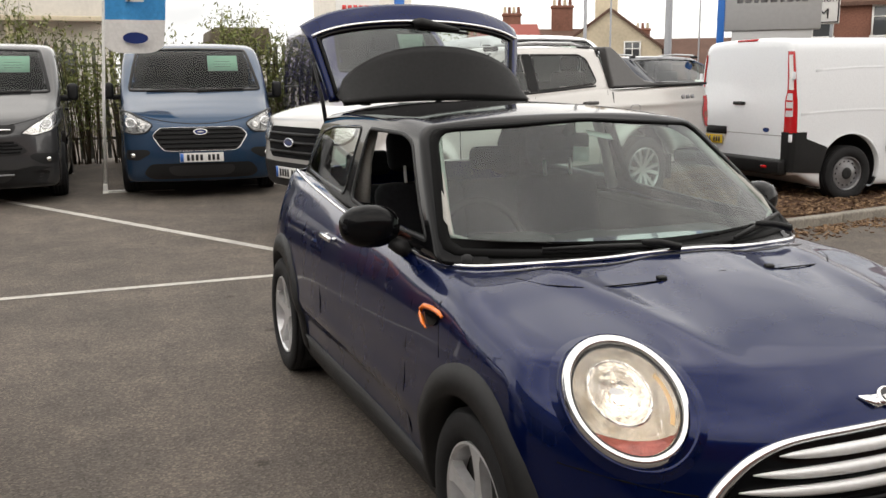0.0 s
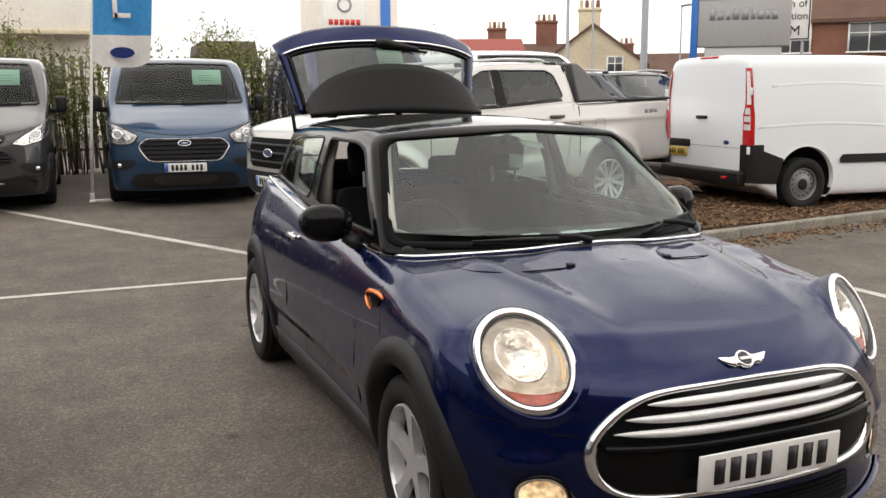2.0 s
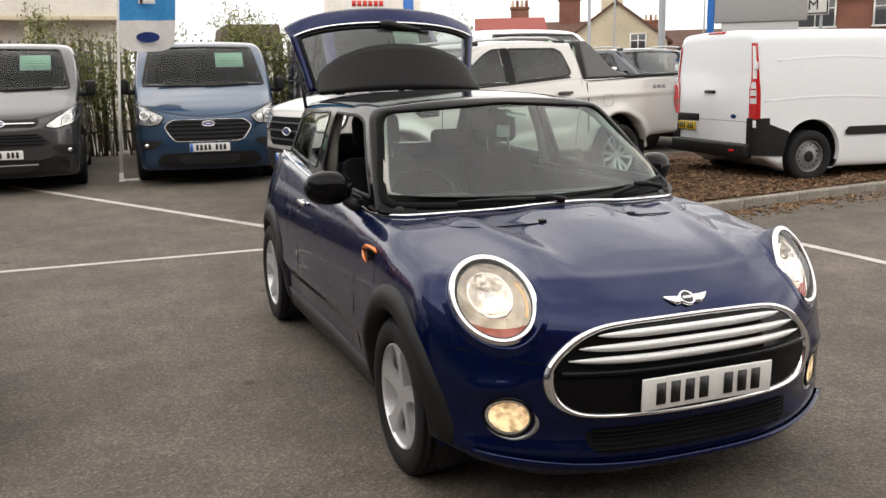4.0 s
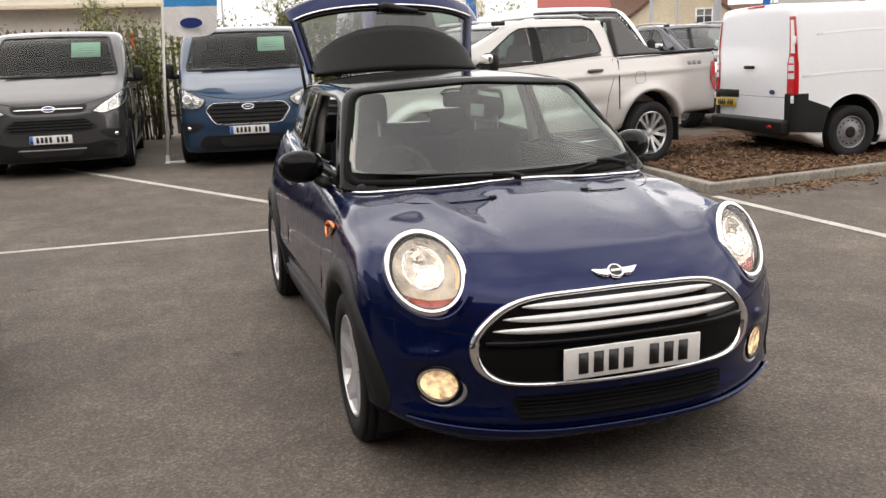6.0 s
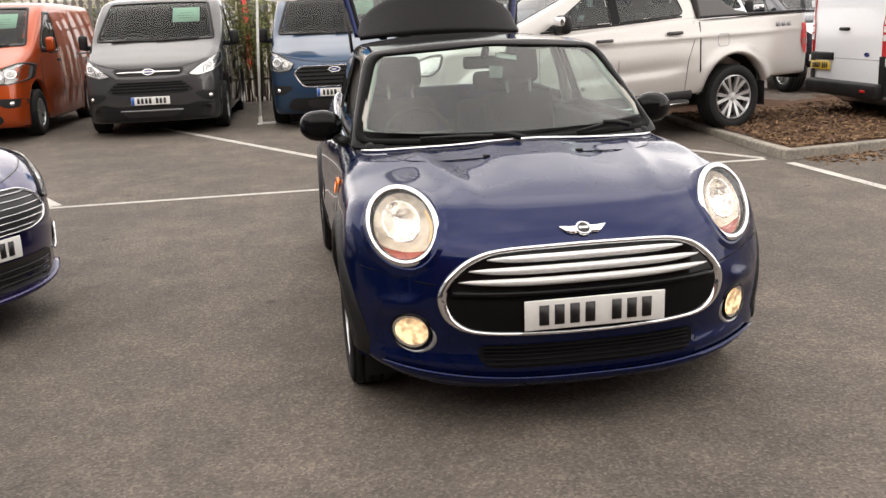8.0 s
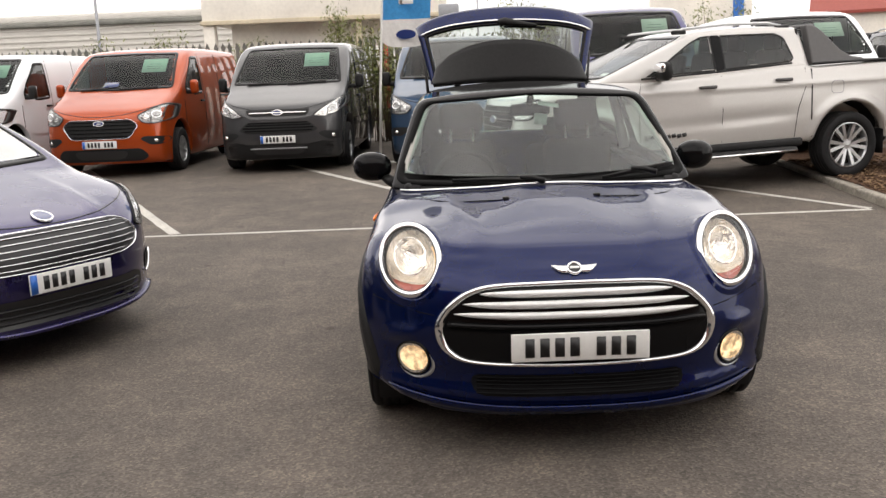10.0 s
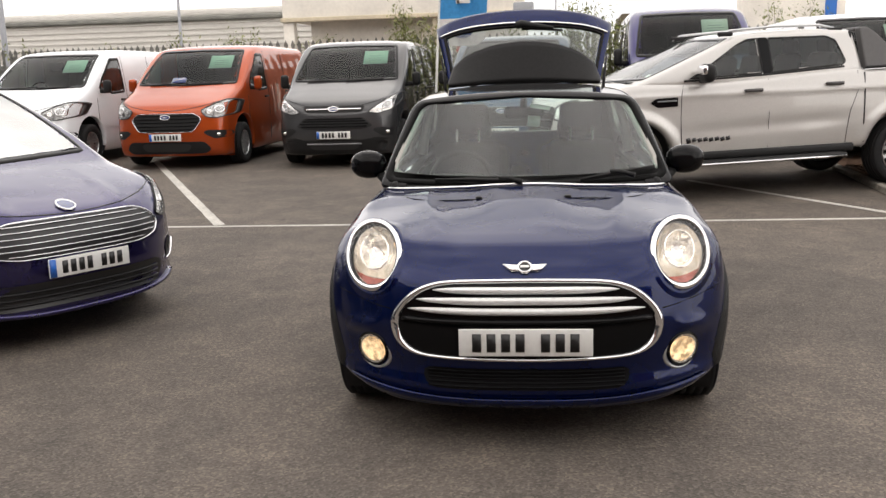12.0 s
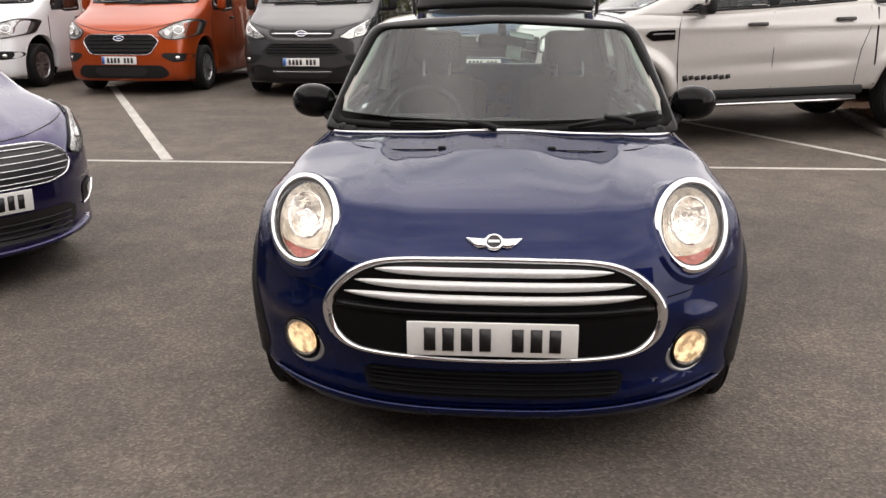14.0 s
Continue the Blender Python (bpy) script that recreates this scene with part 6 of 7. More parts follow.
        for pts in ([(1.50, 0.54), (1.49, 0.9), (1.50, 1.15), (1.53, 1.25)], [(2.52, 0.53), (2.52, 0.9), (2.52, 1.28)], [(3.60, 1.32), (3.59, 1.10), (3.50, 0.88), (3.47, 0.70), (3.46, 0.53)]):
            part("door_seam", tube(onto(f, np.array(pts), side, -0.001), 0.005, 5), M_INK, truck)
        for hy, hz in ((2.33, 1.165), (3.30, 1.195)):
            hp = onto(f, np.array([[hy, hz]]), side)[0]
            handle = part("door_handle", join(box(hp[0] + s * 0.030, hy, hz, 0.024, 0.21, 0.038, 0.012, 3), box(hp[0] + s * 0.012, hy - 0.09, hz, 0.04, 0.03, 0.03, 0.01), box(hp[0] + s * 0.012, hy + 0.09, hz, 0.04, 0.03, 0.03, 0.01)), M_SPORT, truck)
            part("recess", patch(f, ellipse(hy, hz - 0.005, 0.10, 0.042, 28), side, 0.002, 3), paint_mat, handle)
        vent = outline([(1.14, 1.085), (1.20, 1.13), (1.455, 1.135), (1.455, 1.035), (1.22, 1.03)], 0, 36)
        ve = part("wing_vent", patch(f, vent, side, 0.008, 3), M_BLACK_GLOSS, truck, "dark vent on the front wing")
        part("bar", tube(onto(f, np.array([(1.22, 1.095), (1.33, 1.098), (1.44, 1.098)]), side, 0.012), 0.008, 6), M_STEEL, ve)
        if bars:
            part("fuel_flap", band(f, outline([(3.93, 1.0), (3.93, 1.15), (4.10, 1.15), (4.10, 1.0)], 1, 40), outline([(3.937, 1.007), (3.937, 1.143), (4.093, 1.143), (4.093, 1.007)], 1, 40), side, 0.001), M_STEEL, truck)
            for k in range(8):
                hp = onto(f, np.array([[1.58 + 0.066 * k, 0.655 + 0.006 * (k % 2)]]), side)[0]
                part("decal_bar", moved(box(0, 0, 0, 0.004, 0.05, 0.042 if k else 0.055), pose(hp[0] + s * 0.003, 1.58 + 0.066 * k, 0.655 + 0.006 * (k % 2), 14)), M_INK, truck)
            for k in range(3):
                hp = onto(f, np.array([[4.86 + 0.085 * k, 1.20]]), side)[0]
                part("decal_bar", moved(box(0, 0, 0, 0.004, 0.06, 0.06), pose(hp[0] + s * 0.003, 4.86 + 0.085 * k, 1.20, 14)), M_STEEL, truck)
        mirror = part("door_mirror", join(box(s * 1.03, 1.74, 1.375, 0.22, 0.13, 0.20, 0.055, 3)), M_PLASTIC, truck)
        part("cap", box(s * 1.04, 1.685, 1.41, 0.19, 0.06, 0.10, 0.025, 3), M_CHROME, mirror)
        part("arm", box(s * 0.90, 1.76, 1.30, 0.14, 0.08, 0.06, 0.02), M_PLASTIC, mirror)
        rail = part("roof_rail", tube([(s * 0.635, 2.06, 1.765), (s * 0.645, 2.18, 1.818), (s * 0.65, 2.7, 1.846), (s * 0.65, 3.25, 1.84), (s * 0.645, 3.50, 1.785)], [0.014, 0.016, 0.016, 0.016, 0.014], 8), M_ALLOY, truck)
        for y0, y1 in ((2.04, 2.22), (3.36, 3.54)):
            part("rail_foot", box(s * 0.643, (y0 + y1) / 2, 1.785, 0.045, y1 - y0, 0.05, 0.018, 3), M_PLASTIC, rail)
        # tail lamp, bed rail capping, sports bar
        tail = outline([(L - 0.012, 1.215), (L - 0.13, 1.20), (L - 0.15, 0.98), (L - 0.10, 0.84), (L - 0.02, 0.83)], 0, 40)
        t_ob = part("tail_lamp", patch(f, tail, side, 0.010, 4), M_RED_LENS, truck)
        part("clear_lens", patch(f, outline([(L - 0.02, 1.03), (L - 0.13, 1.02), (L - 0.125, 0.94), (L - 0.02, 0.95)], 0, 24), side, 0.014, 3), M_ROSE, t_ob)
        part("lamp_end", patch(f, outline([(s * 0.72, 0.84), (s * 0.70, 1.20), (s * 0.90, 1.21), (s * 0.905, 0.84)], 0, 30), "back", 0.010, 4), M_RED_LENS, t_ob)
        part("bed_capping", box(s * 0.845, 4.52, 1.352, 0.10, 1.62, 0.03, 0.012, 2), M_PLASTIC, truck)
        bar = prism([(3.70, 1.345), (3.69, 1.80), (3.80, 1.795), (3.90, 1.72), (4.10, 1.50), (4.24, 1.415), (4.40, 1.39), (4.40, 1.35)], 0.11, "side")
        v2 = bar[0] + (s * 0.83, 0, 0)
        v2[:, 0] -= s * (v2[:, 2] - 1.34) * 0.30
        soft_edges(sharp(part("sports_bar", (v2, bar[1]), M_SPORT, truck, "grey sports bar behind the cab")), 0.02)
        # headlamps and fog lamps
        lamp = outline([(s * 0.50, 1.08), (s * 0.53, 0.93), (s * 0.80, 0.93), (s * 0.90, 1.0), (s * 0.90, 1.16), (s * 0.74, 1.15)], 1, 40)
        head = part("headlamp", patch(f, lamp, "front", 0.008, 5, 0.01), M_LENS, truck)
        part("reflector", patch(f, shrunk(lamp, 0.015), "front", 0.002, 4), M_REFLECTOR, head)
        part("brow", band(f, lamp, shrunk(lamp, 0.02), "front", 0.010), M_INK, head)
    part("sports_bar", box(0, 3.745, 1.775, 1.28, 0.10, 0.05, 0.02, 3), M_SPORT, truck)
    part("bed_cover", box(0, 4.52, 1.30, 1.60, 1.56, 0.04, 0.015), M_PLASTIC, truck, "black roller cover over the load bed")
    part("tailgate_handle", box(0, L + 0.004, 1.08, 0.26, 0.02, 0.09, 0.02, 3), M_PLASTIC, truck)
    part("rear_bumper", box(0, L + 0.02, 0.60, 1.66, 0.16, 0.16, 0.04, 3), M_PLASTIC, truck)
    # front: grille, bumper, plate
    gr = outline([(-0.50, 1.08), (0.50, 1.08), (0.53, 0.90), (0.44, 0.78), (-0.44, 0.78), (-0.53, 0.90)], 1, 60)
    grille = part("grille", patch(f, gr, "front", 0.006, 5), M_MESH, truck, "dark grille")
    for zz, w in ((0.84, 0.45), (0.93, 0.49), (1.01, 0.48)):
        part("slat", tube(onto(f, np.stack([np.linspace(-w, w, 14), np.full(14, zz)], 1), "front", 0.012), 0.016, 6), M_PLASTIC, grille)
    oval = part("badge", patch(f, ellipse(0, 0.93, 0.085, 0.036, 32), "front", 0.034, 3), M_BADGE_BLUE, truck)
    part("rim", band(f, ellipse(0, 0.93, 0.094, 0.043, 32), ellipse(0, 0.93, 0.082, 0.033, 32), "front", 0.036), M_CHROME, oval)
    low = outline([(-0.90, 0.74), (0.90, 0.74), (0.86, 0.53), (0.5, 0.50), (-0.5, 0.50), (-0.86, 0.53)], 1, 60)
    part("bumper_skirt", patch(f, low, "front", 0.008, 5), M_PLASTIC, truck)
    number_plate(truck, 0, 0.09, 0.64)
    return truck


TRUCK = pose(1.424, 8.714, 0.02, 1.15, 0, -72.6)
silver_truck = build_pickup(TRUCK, M_SILVER, "silver double cab pickup parked half on the bark bed")
M_DARK_BLUE = paint("dark_blue_metallic_paint", (0.009, 0.015, 0.03), 0.5, 0.3)
dark_truck = build_pickup(pose(9.35, 12.35, 0.14, 0, 0, 0), M_DARK_BLUE, "dark blue pickup parked nose out in the back row", bars=False)


# ---- violet people carrier ----
def build_carrier(m):
    car = thing("people_carrier", m, "violet blue people carrier with chrome grille parked nose out", "car")
    L, hw = 4.38, 0.914
    top = pchip([0, 0.04, 0.10, 0.25, 0.5, 0.8, 1.0, 1.4, 1.8, 2.2, 2.6, 3.2, 3.9, L], [0.64, 0.70, 0.745, 0.81, 0.885, 0.955, 1.0, 1.21, 1.40, 1.53, 1.59, 1.60, 1.52, 1.38])
    front = pchip([0.15, 0.22, 0.3, 0.45, 0.6, 0.7, 0.8], [0.07, 0.02, 0.04, 0.02, 0.03, 0.06, 0.12])
    tall = pchip([0.15, 0.3, 0.5, 0.7, 0.9, 1.05, 1.3, 1.6], [0.92, 0.98, 1.0, 0.995, 0.97, 0.93, 0.80, 0.66])
    f = body_field(lambda x, y: top(y) - 0.05 * (np.abs(x) / hw) ** 2.5 + 0.012 * np.exp(-((np.abs(x) - 0.34 - 0.1 * y) / 0.05) ** 2) * np.clip(1.1 - y, 0, 1), lambda y, z: hw * tall(z) + 0 * y, lambda x, z: front(z) + 0.62 * np.abs(x) ** 3.0, lambda x, z: L - 0.1 * np.abs(z - 0.6), lambda x, y: 0.20 + 0 * x, 0.10, 0.09)
    hubs = [(0.89, 0.32), (3.54, 0.32)]
    v, fc = shell(f, (-1.1, -0.2, 0.02), (1.1, L + 0.2, 1.75), (0.75, L - 0.7, 0.6), (44, 100, 40))
    screen = outline([(-0.74, 1.03), (0, 1.005), (0.74, 1.03), (0.66, 1.28), (0.585, 1.515), (0, 1.55), (-0.585, 1.515), (-0.66, 1.28)], 1, 80)
    win = outline([(1.35, 1.03), (1.7, 1.25), (2.15, 1.45), (2.6, 1.50), (3.3, 1.47), (3.7, 1.12), (2.6, 1.05)], 1, 60)
    v, fc = trim_faces(v, fc, lambda c: (inside_poly(c[:, 0], c[:, 2], shrunk(screen, 0.025)) & (c[:, 1] < 2.4) & (c[:, 1] > 0.8)) | ((np.abs(c[:, 0]) > 0.5) & inside_poly(c[:, 1], c[:, 2], shrunk(win, 0.02))))
    v, fc = open_arches(v, fc, hubs, 0.365, 0.55)
    part("body", tidy(v, fc), M_VIOLET, car)
    part("windscreen", patch(f, screen, "front", 0.0, 8), M_SKY_SCREEN, car).visible_shadow = False
    part("windscreen_border", band(f, screen, shrunk(screen, 0.03), "front", 0.003), M_BLACK_GLOSS, car)
    part("interior", join(box(0, 2.2, 0.5, 1.5, 2.6, 0.06, 0.02), box(0, 1.38, 0.92, 1.45, 0.6, 0.22, 0.08, 3)), M_TRIM, car)
    part("dash_paper", moved(box(0, 0, 0, 0.3, 0.004, 0.2), pose(0.3, 1.36, 1.05, -70)), M_PAPER, car)
    for sx in (-0.36, 0.36):
        part("seat", join(box(sx, 2.0, 0.66, 0.48, 0.5, 0.16, 0.06, 3), moved(box(0, 0, 0.32, 0.46, 0.13, 0.64, 0.05, 3), pose(sx, 2.24, 0.66, -12)), box(sx, 2.40, 1.36, 0.26, 0.1, 0.17, 0.04, 3)), M_PALE_TRIM, car)
    for side in ("left", "right"):
        s = -1 if side == "left" else 1
        part("side_window", patch(f, win, side, 0.0, 5), M_TINT, car).visible_shadow = False
        part("window_seal", band(f, win, shrunk(win, 0.025), side, 0.003), M_BLACK_GLOSS, car)
        for hy, hz in hubs:
            wheel(car, s * 0.79, hy, hz, 0.32, 0.21, 0.215, "five_twin", s, M_ALLOY)
            a = np.radians(np.linspace(-30, 210, 18))
            ring = np.stack([np.full(18, s * 0.84), hy + 0.37 * np.cos(a), hz + 0.37 * np.sin(a)], 1)
            deep = ring.copy()
            deep[:, 0] = s * 0.5
            lv = np.vstack([ring, deep, [[s * 0.5, hy, hz]]])
            part("arch_liner", (lv, [(i, i + 1, 19 + i, 18 + i) for i in range(17)] + [(18 + i, 19 + i, 36) for i in range(17)]), M_TRIM, car)
        lamp = outline([(s * 0.575, 0.665), (s * 0.70, 0.635), (s * 0.84, 0.70), (s * 0.885, 0.80), (s * 0.875, 0.90), (s * 0.80, 0.86), (s * 0.68, 0.76)], 1, 44)
        head = part("headlamp", patch(f, lamp, "front", 0.010, 6, 0.012), M_LENS, car, "swept back clear headlamp")
        part("reflector", patch(f, shrunk(lamp, 0.012), "front", 0.002, 4), M_REFLECTOR, head)
        part("brow", band(f, lamp, shrunk(lamp, 0.009), "front", 0.012), M_BLACK_GLOSS, head)
        c = lamp.mean(0)
        part("bulb_ring", band(f, ellipse(c[0], c[1], 0.045, 0.04, 24), ellipse(c[0], c[1], 0.032, 0.028, 24), "front", 0.007), M_CHROME, head)
        fog = outline([(s * 0.66, 0.46), (s * 0.80, 0.50), (s * 0.82, 0.40), (s * 0.70, 0.34)], 1, 36)
        nest = part("fog_lamp_surround", patch(f, fog, "front", 0.005, 4), M_PLASTIC, car)
        part("bright_edge", tube(onto(f, np.array([(s * 0.68, 0.355), (s * 0.74, 0.365), (s * 0.80, 0.40), (s * 0.825, 0.46)]), "front", 0.010), 0.008, 6), M_CHROME, nest)
        part("fog_lamp", patch(f, ellipse(s * 0.765, 0.425, 0.035, 0.03, 24), "front", 0.010, 3), M_REFLECTOR, nest)
        mirror = part("door_mirror", box(s * 0.93, 2.02, 1.06, 0.11, 0.2, 0.14, 0.05, 3), M_VIOLET, car)
        part("arm", box(s * 0.87, 1.90, 1.01, 0.1, 0.08, 0.05, 0.02), M_PLASTIC, mirror)
    gr = outline([(-0.40, 0.745), (0.40, 0.745), (0.50, 0.715), (0.585, 0.640), (0.54, 0.565), (0.40, 0.535), (-0.40, 0.535), (-0.54, 0.565), (-0.585, 0.640), (-0.50, 0.715)], 1, 90)
    grille = part("grille", patch(f, gr, "front", 0.005, 5), M_INK, car, "trapezoid grille with chrome slats")
    part("frame", band(f, gr, shrunk(gr, 0.008), "front", 0.010, 0.006), M_CHROME, grille)
    for zz, w in ((0.562, 0.44), (0.594, 0.53), (0.626, 0.565), (0.658, 0.55), (0.690, 0.51), (0.720, 0.45)):
        part("slat", tube(onto(f, np.stack([np.linspace(-w, w, 20), np.full(20, zz)], 1), "front", 0.010), 0.0036, 6), M_CHROME, grille)
    oval = part("badge", patch(f, ellipse(0, 0.792, 0.052, 0.022, 32), "front", 0.014, 3), M_BADGE_BLUE, car)
    part("rim", band(f, ellipse(0, 0.792, 0.056, 0.025, 32), ellipse(0, 0.792, 0.050, 0.020, 32), "front", 0.016), M_CHROME, oval)
    low = outline([(-0.55, 0.40), (0.55, 0.40), (0.62, 0.34), (0.54, 0.25), (-0.54, 0.25), (-0.62, 0.34)], 1, 60)
    intake = part("lower_intake", patch(f, low, "front", 0.004, 4), M_INK, car)
    for zz in (0.28, 0.315, 0.35):
        part("slat", tube(onto(f, np.stack([np.linspace(-0.54, 0.54, 18), np.full(18, zz)], 1), "front", 0.008), 0.008, 6), M_PLASTIC, intake)
    xs = np.linspace(-0.74, 0.74, 36)
    part("front_skirt", tube(onto(f, np.stack([xs, 0.215 + 0.05 * (np.abs(xs) / 0.74) ** 3], 1), "front", 0.004), 0.02, 8, squash=0.8), M_VIOLET, car)
    part("bonnet_seam", tube(onto(f, np.stack([xs, 0.760 + 0.085 * (np.abs(xs) / 0.74) ** 2], 1), "front", 0.0), 0.004, 5), M_INK, car)
    number_plate(car, 0, -0.006, 0.475)
    return car


carrier = build_carrier(pose(-0.89, 2.945, 0, 0, 0, 60.5))

# ---- fence, shrubs, flag ----
M_GALV = material("weathered_galvanised_steel", (0.25, 0.25, 0.225), 0.6, 0.4, 0, 0.4, 0.4, 30, stain=0.3, per_object=0.2)
M_LEAF = material("pale_green_leaves", (0.11, 0.14, 0.035), 0.6, 0, 0, 0.3, 0, 6.0, second=(0.25, 0.26, 0.09))
M_TWIG = material("grey_brown_twigs", (0.12, 0.09, 0.06), 0.9, 0, 0, 0.2, 0.3, 40)
FENCE_Y, FENCE_Z = 17.7, 0.14
fence = tagged(new("palisade_fence"), "weathered galvanised palisade fence with pointed pales", "fence", kind="structure")
pale = prism([(-0.034, 0.05), (0.034, 0.05), (0.034, 2.0), (0.05, 2.05), (0.0, 2.16), (-0.05, 2.05), (-0.034, 2.0)], 0.012)
pale[0][:, 1] += 0.016 * (np.abs(pale[0][:, 0]) > 0.02)
pale_me = mesh_of("pale", *pale, smooth=False)
rnd = random.Random(11)
for i in range(175):
    ob = part("pale", pale_me, M_GALV, fence)
    ob.matrix_world = pose(-19.0 + 0.155 * i, FENCE_Y + rnd.uniform(-0.01, 0.01), FENCE_Z + rnd.uniform(-0.012, 0.012), 0, rnd.uniform(-0.6, 0.6), 0)
for zz in (0.42, 1.72):
    ob = part("rail", box(-5.45, FENCE_Y + 0.04, FENCE_Z + zz, 27.2, 0.05, 0.05, 0.004), M_GALV, fence)
post_me = mesh_of("post", *box(0, 0, 1.0, 0.10, 0.06, 2.0, 0.005), smooth=False)
for i in range(11):
    ob = part("post", post_me, M_GALV, fence)
    ob.matrix_world = pose(-18.9 + 2.72 * i, FENCE_Y + 0.1, FENCE_Z)


def shrub(x, y, z, w, h, seed, leaves=1500, label="leggy pale green shrub growing along the fence", leaf=0.048):
    """A loose shrub: upright twigs with small leaves in clumps."""
    r = random.Random(seed)
    bush = thing("shrub", pose(x, y, z), label, "shrub", "shrubs along the fence")
    v, f, twigs, tips = [], [], [], []
    for k in range(26):
        a, d = r.uniform(0, 6.28), r.uniform(0, 0.35) * w
        bx, by = d * math.cos(a), d * 0.6 * math.sin(a)
        hh = h * r.uniform(0.5, 1.0)
        lean = r.uniform(0.05, 0.3) * w
        pts = [(bx, by, -0.03)]
        for q in (0.3, 0.6, 0.85, 1.0):
            pts.append((bx + lean * math.cos(a) * q ** 1.5 + r.uniform(-0.04, 0.04), by + lean * 0.6 * math.sin(a) * q ** 1.5 + r.uniform(-0.04, 0.04), hh * q))
        twigs.append(tube(pts, [0.014, 0.011, 0.008, 0.005, 0.002], 5))
        tips.append(pts)
    tagged(part("twig_tangle", join(*twigs), M_TWIG, bush), kind="stuff")
    for k in range(leaves):
        pts = r.choice(tips)
        i = r.choice((1, 2, 2, 3, 3))
        t = r.random()
        p = [pts[i][j] * (1 - t) + pts[i + 1 if i < 4 else 4][j] * t for j in range(3)]
        s = 0.10 + 0.14 * r.random()
        c = Vector((p[0] + r.gauss(0, s * 0.7), p[1] + r.gauss(0, s * 0.6), p[2] + r.gauss(0, s * 0.6)))
        m = Euler((r.uniform(-1.2, 1.2), r.uniform(-1.2, 1.2), r.uniform(0, 6.28))).to_matrix()
        l = leaf * r.uniform(0.6, 1.3)
        n = len(v)
        for q in ((-l, 0, 0), (0, -l * 0.3, l * 0.08), (l, 0, 0), (0, l * 0.3, l * 0.08)):
            v.append(c + m @ Vector(q))
        f.append((n, n + 1, n + 2, n + 3))
    crown = part("crown", (v, f), M_LEAF, bush)
    tagged(crown, kind="stuff")
    return bush


for i, (x, w, h, n) in enumerate(((-1.35, 1.0, 2.9, 1900), (-0.6, 0.9, 2.5, 1400), (0.1, 0.8, 2.3, 900), (0.9, 0.8, 2.35, 900), (2.05, 0.9, 2.75, 1700), (2.75, 0.7, 2.5, 1300), (-3.6, 1.1, 2.25, 900), (-5.6, 1.2, 2.45, 900), (-7.2, 1.2, 2.35, 800), (-8.6, 1.1, 2.3, 700), (-11.0, 1.2, 2.3, 700), (6.2, 0.9, 2.6, 900))):
    shrub(x, FENCE_Y - 0.45 if x > -2.5 else FENCE_Y + 0.7, FENCE_Z, w, h, 30 + i, int(n * 1.7))

# banner flag on a white pole
M_POLE = material("white_powder_coat", (0.72, 0.71, 0.68), 0.45, 0, 0.2, 0.5, 0.1, 30)
M_FLAG_BLUE = material("sky_blue_banner_cloth", (0.05, 0.26, 0.55), 0.85, 0, 0, 0.2, 0.15, 25)
M_FLAG_WHITE = material("off_white_banner_cloth", (0.66, 0.64, 0.62), 0.85, 0, 0, 0.2, 0.1, 25)
flag = thing("banner_flag", pose(-0.262, 12.54, 0.137), "blue and white banner flag on a white pole", "flag")
part("pole", tube([(0, 0, 0), (0.06, 0, 1.2), (0.14, 0, 2.4), (0.24, 0, 3.6), (0.32, 0, 4.3)], [0.022, 0.02, 0.018, 0.016, 0.012], 10), M_POLE, flag)
part("base_plate", join(box(0.13, 0, 0.012, 0.32, 0.07, 0.02, 0.005), box(0, -0.09, 0.012, 0.07, 0.24, 0.02, 0.005), box(0, 0, 0.06, 0.06, 0.06, 0.1, 0.01)), M_POLE, flag)


def cloth(z0, z1, rounded):
    us, ws = np.linspace(0, 1, 22), np.linspace(0, 1, 16)
    v = []
    for w in ws:
        for u in us:
            z = z0 + (z1 - z0) * w
            low = 0.10 * (abs(u - 0.5) * 2) ** 4 * (1 - w) if rounded else 0
            x = 0.125 + 0.74 * u + 0.075 * (z - 2)
            v.append((x, 0.05 * math.sin(7 * u + 1.5 * z) * u + 0.02 * math.sin(13 * u), z + low))
    return v, [(r * 22 + i, r * 22 + i + 1, (r + 1) * 22 + i + 1, (r + 1) * 22 + i) for r in range(15) for i in range(21)]


part("white_panel", cloth(1.78, 2.20, True), M_FLAG_WHITE, flag)
part("blue_panel", cloth(2.20, 3.95, False), M_FLAG_BLUE, flag)
part("emblem", moved(lathe([(0, 0.001), (0, 0.10)], 30, "y"), pose(0.50, -0.07, 1.97) @ Matrix.Diagonal((1.55, 1, 0.72, 1))), M_BADGE_BLUE, flag)
part("white_mark", box(0.44, -0.07, 2.55, 0.06, 0.006, 0.26, 0.002), M_FLAG_WHITE, flag)
part("white_mark", box(0.53, -0.07, 2.45, 0.20, 0.006, 0.06, 0.002), M_FLAG_WHITE, flag)

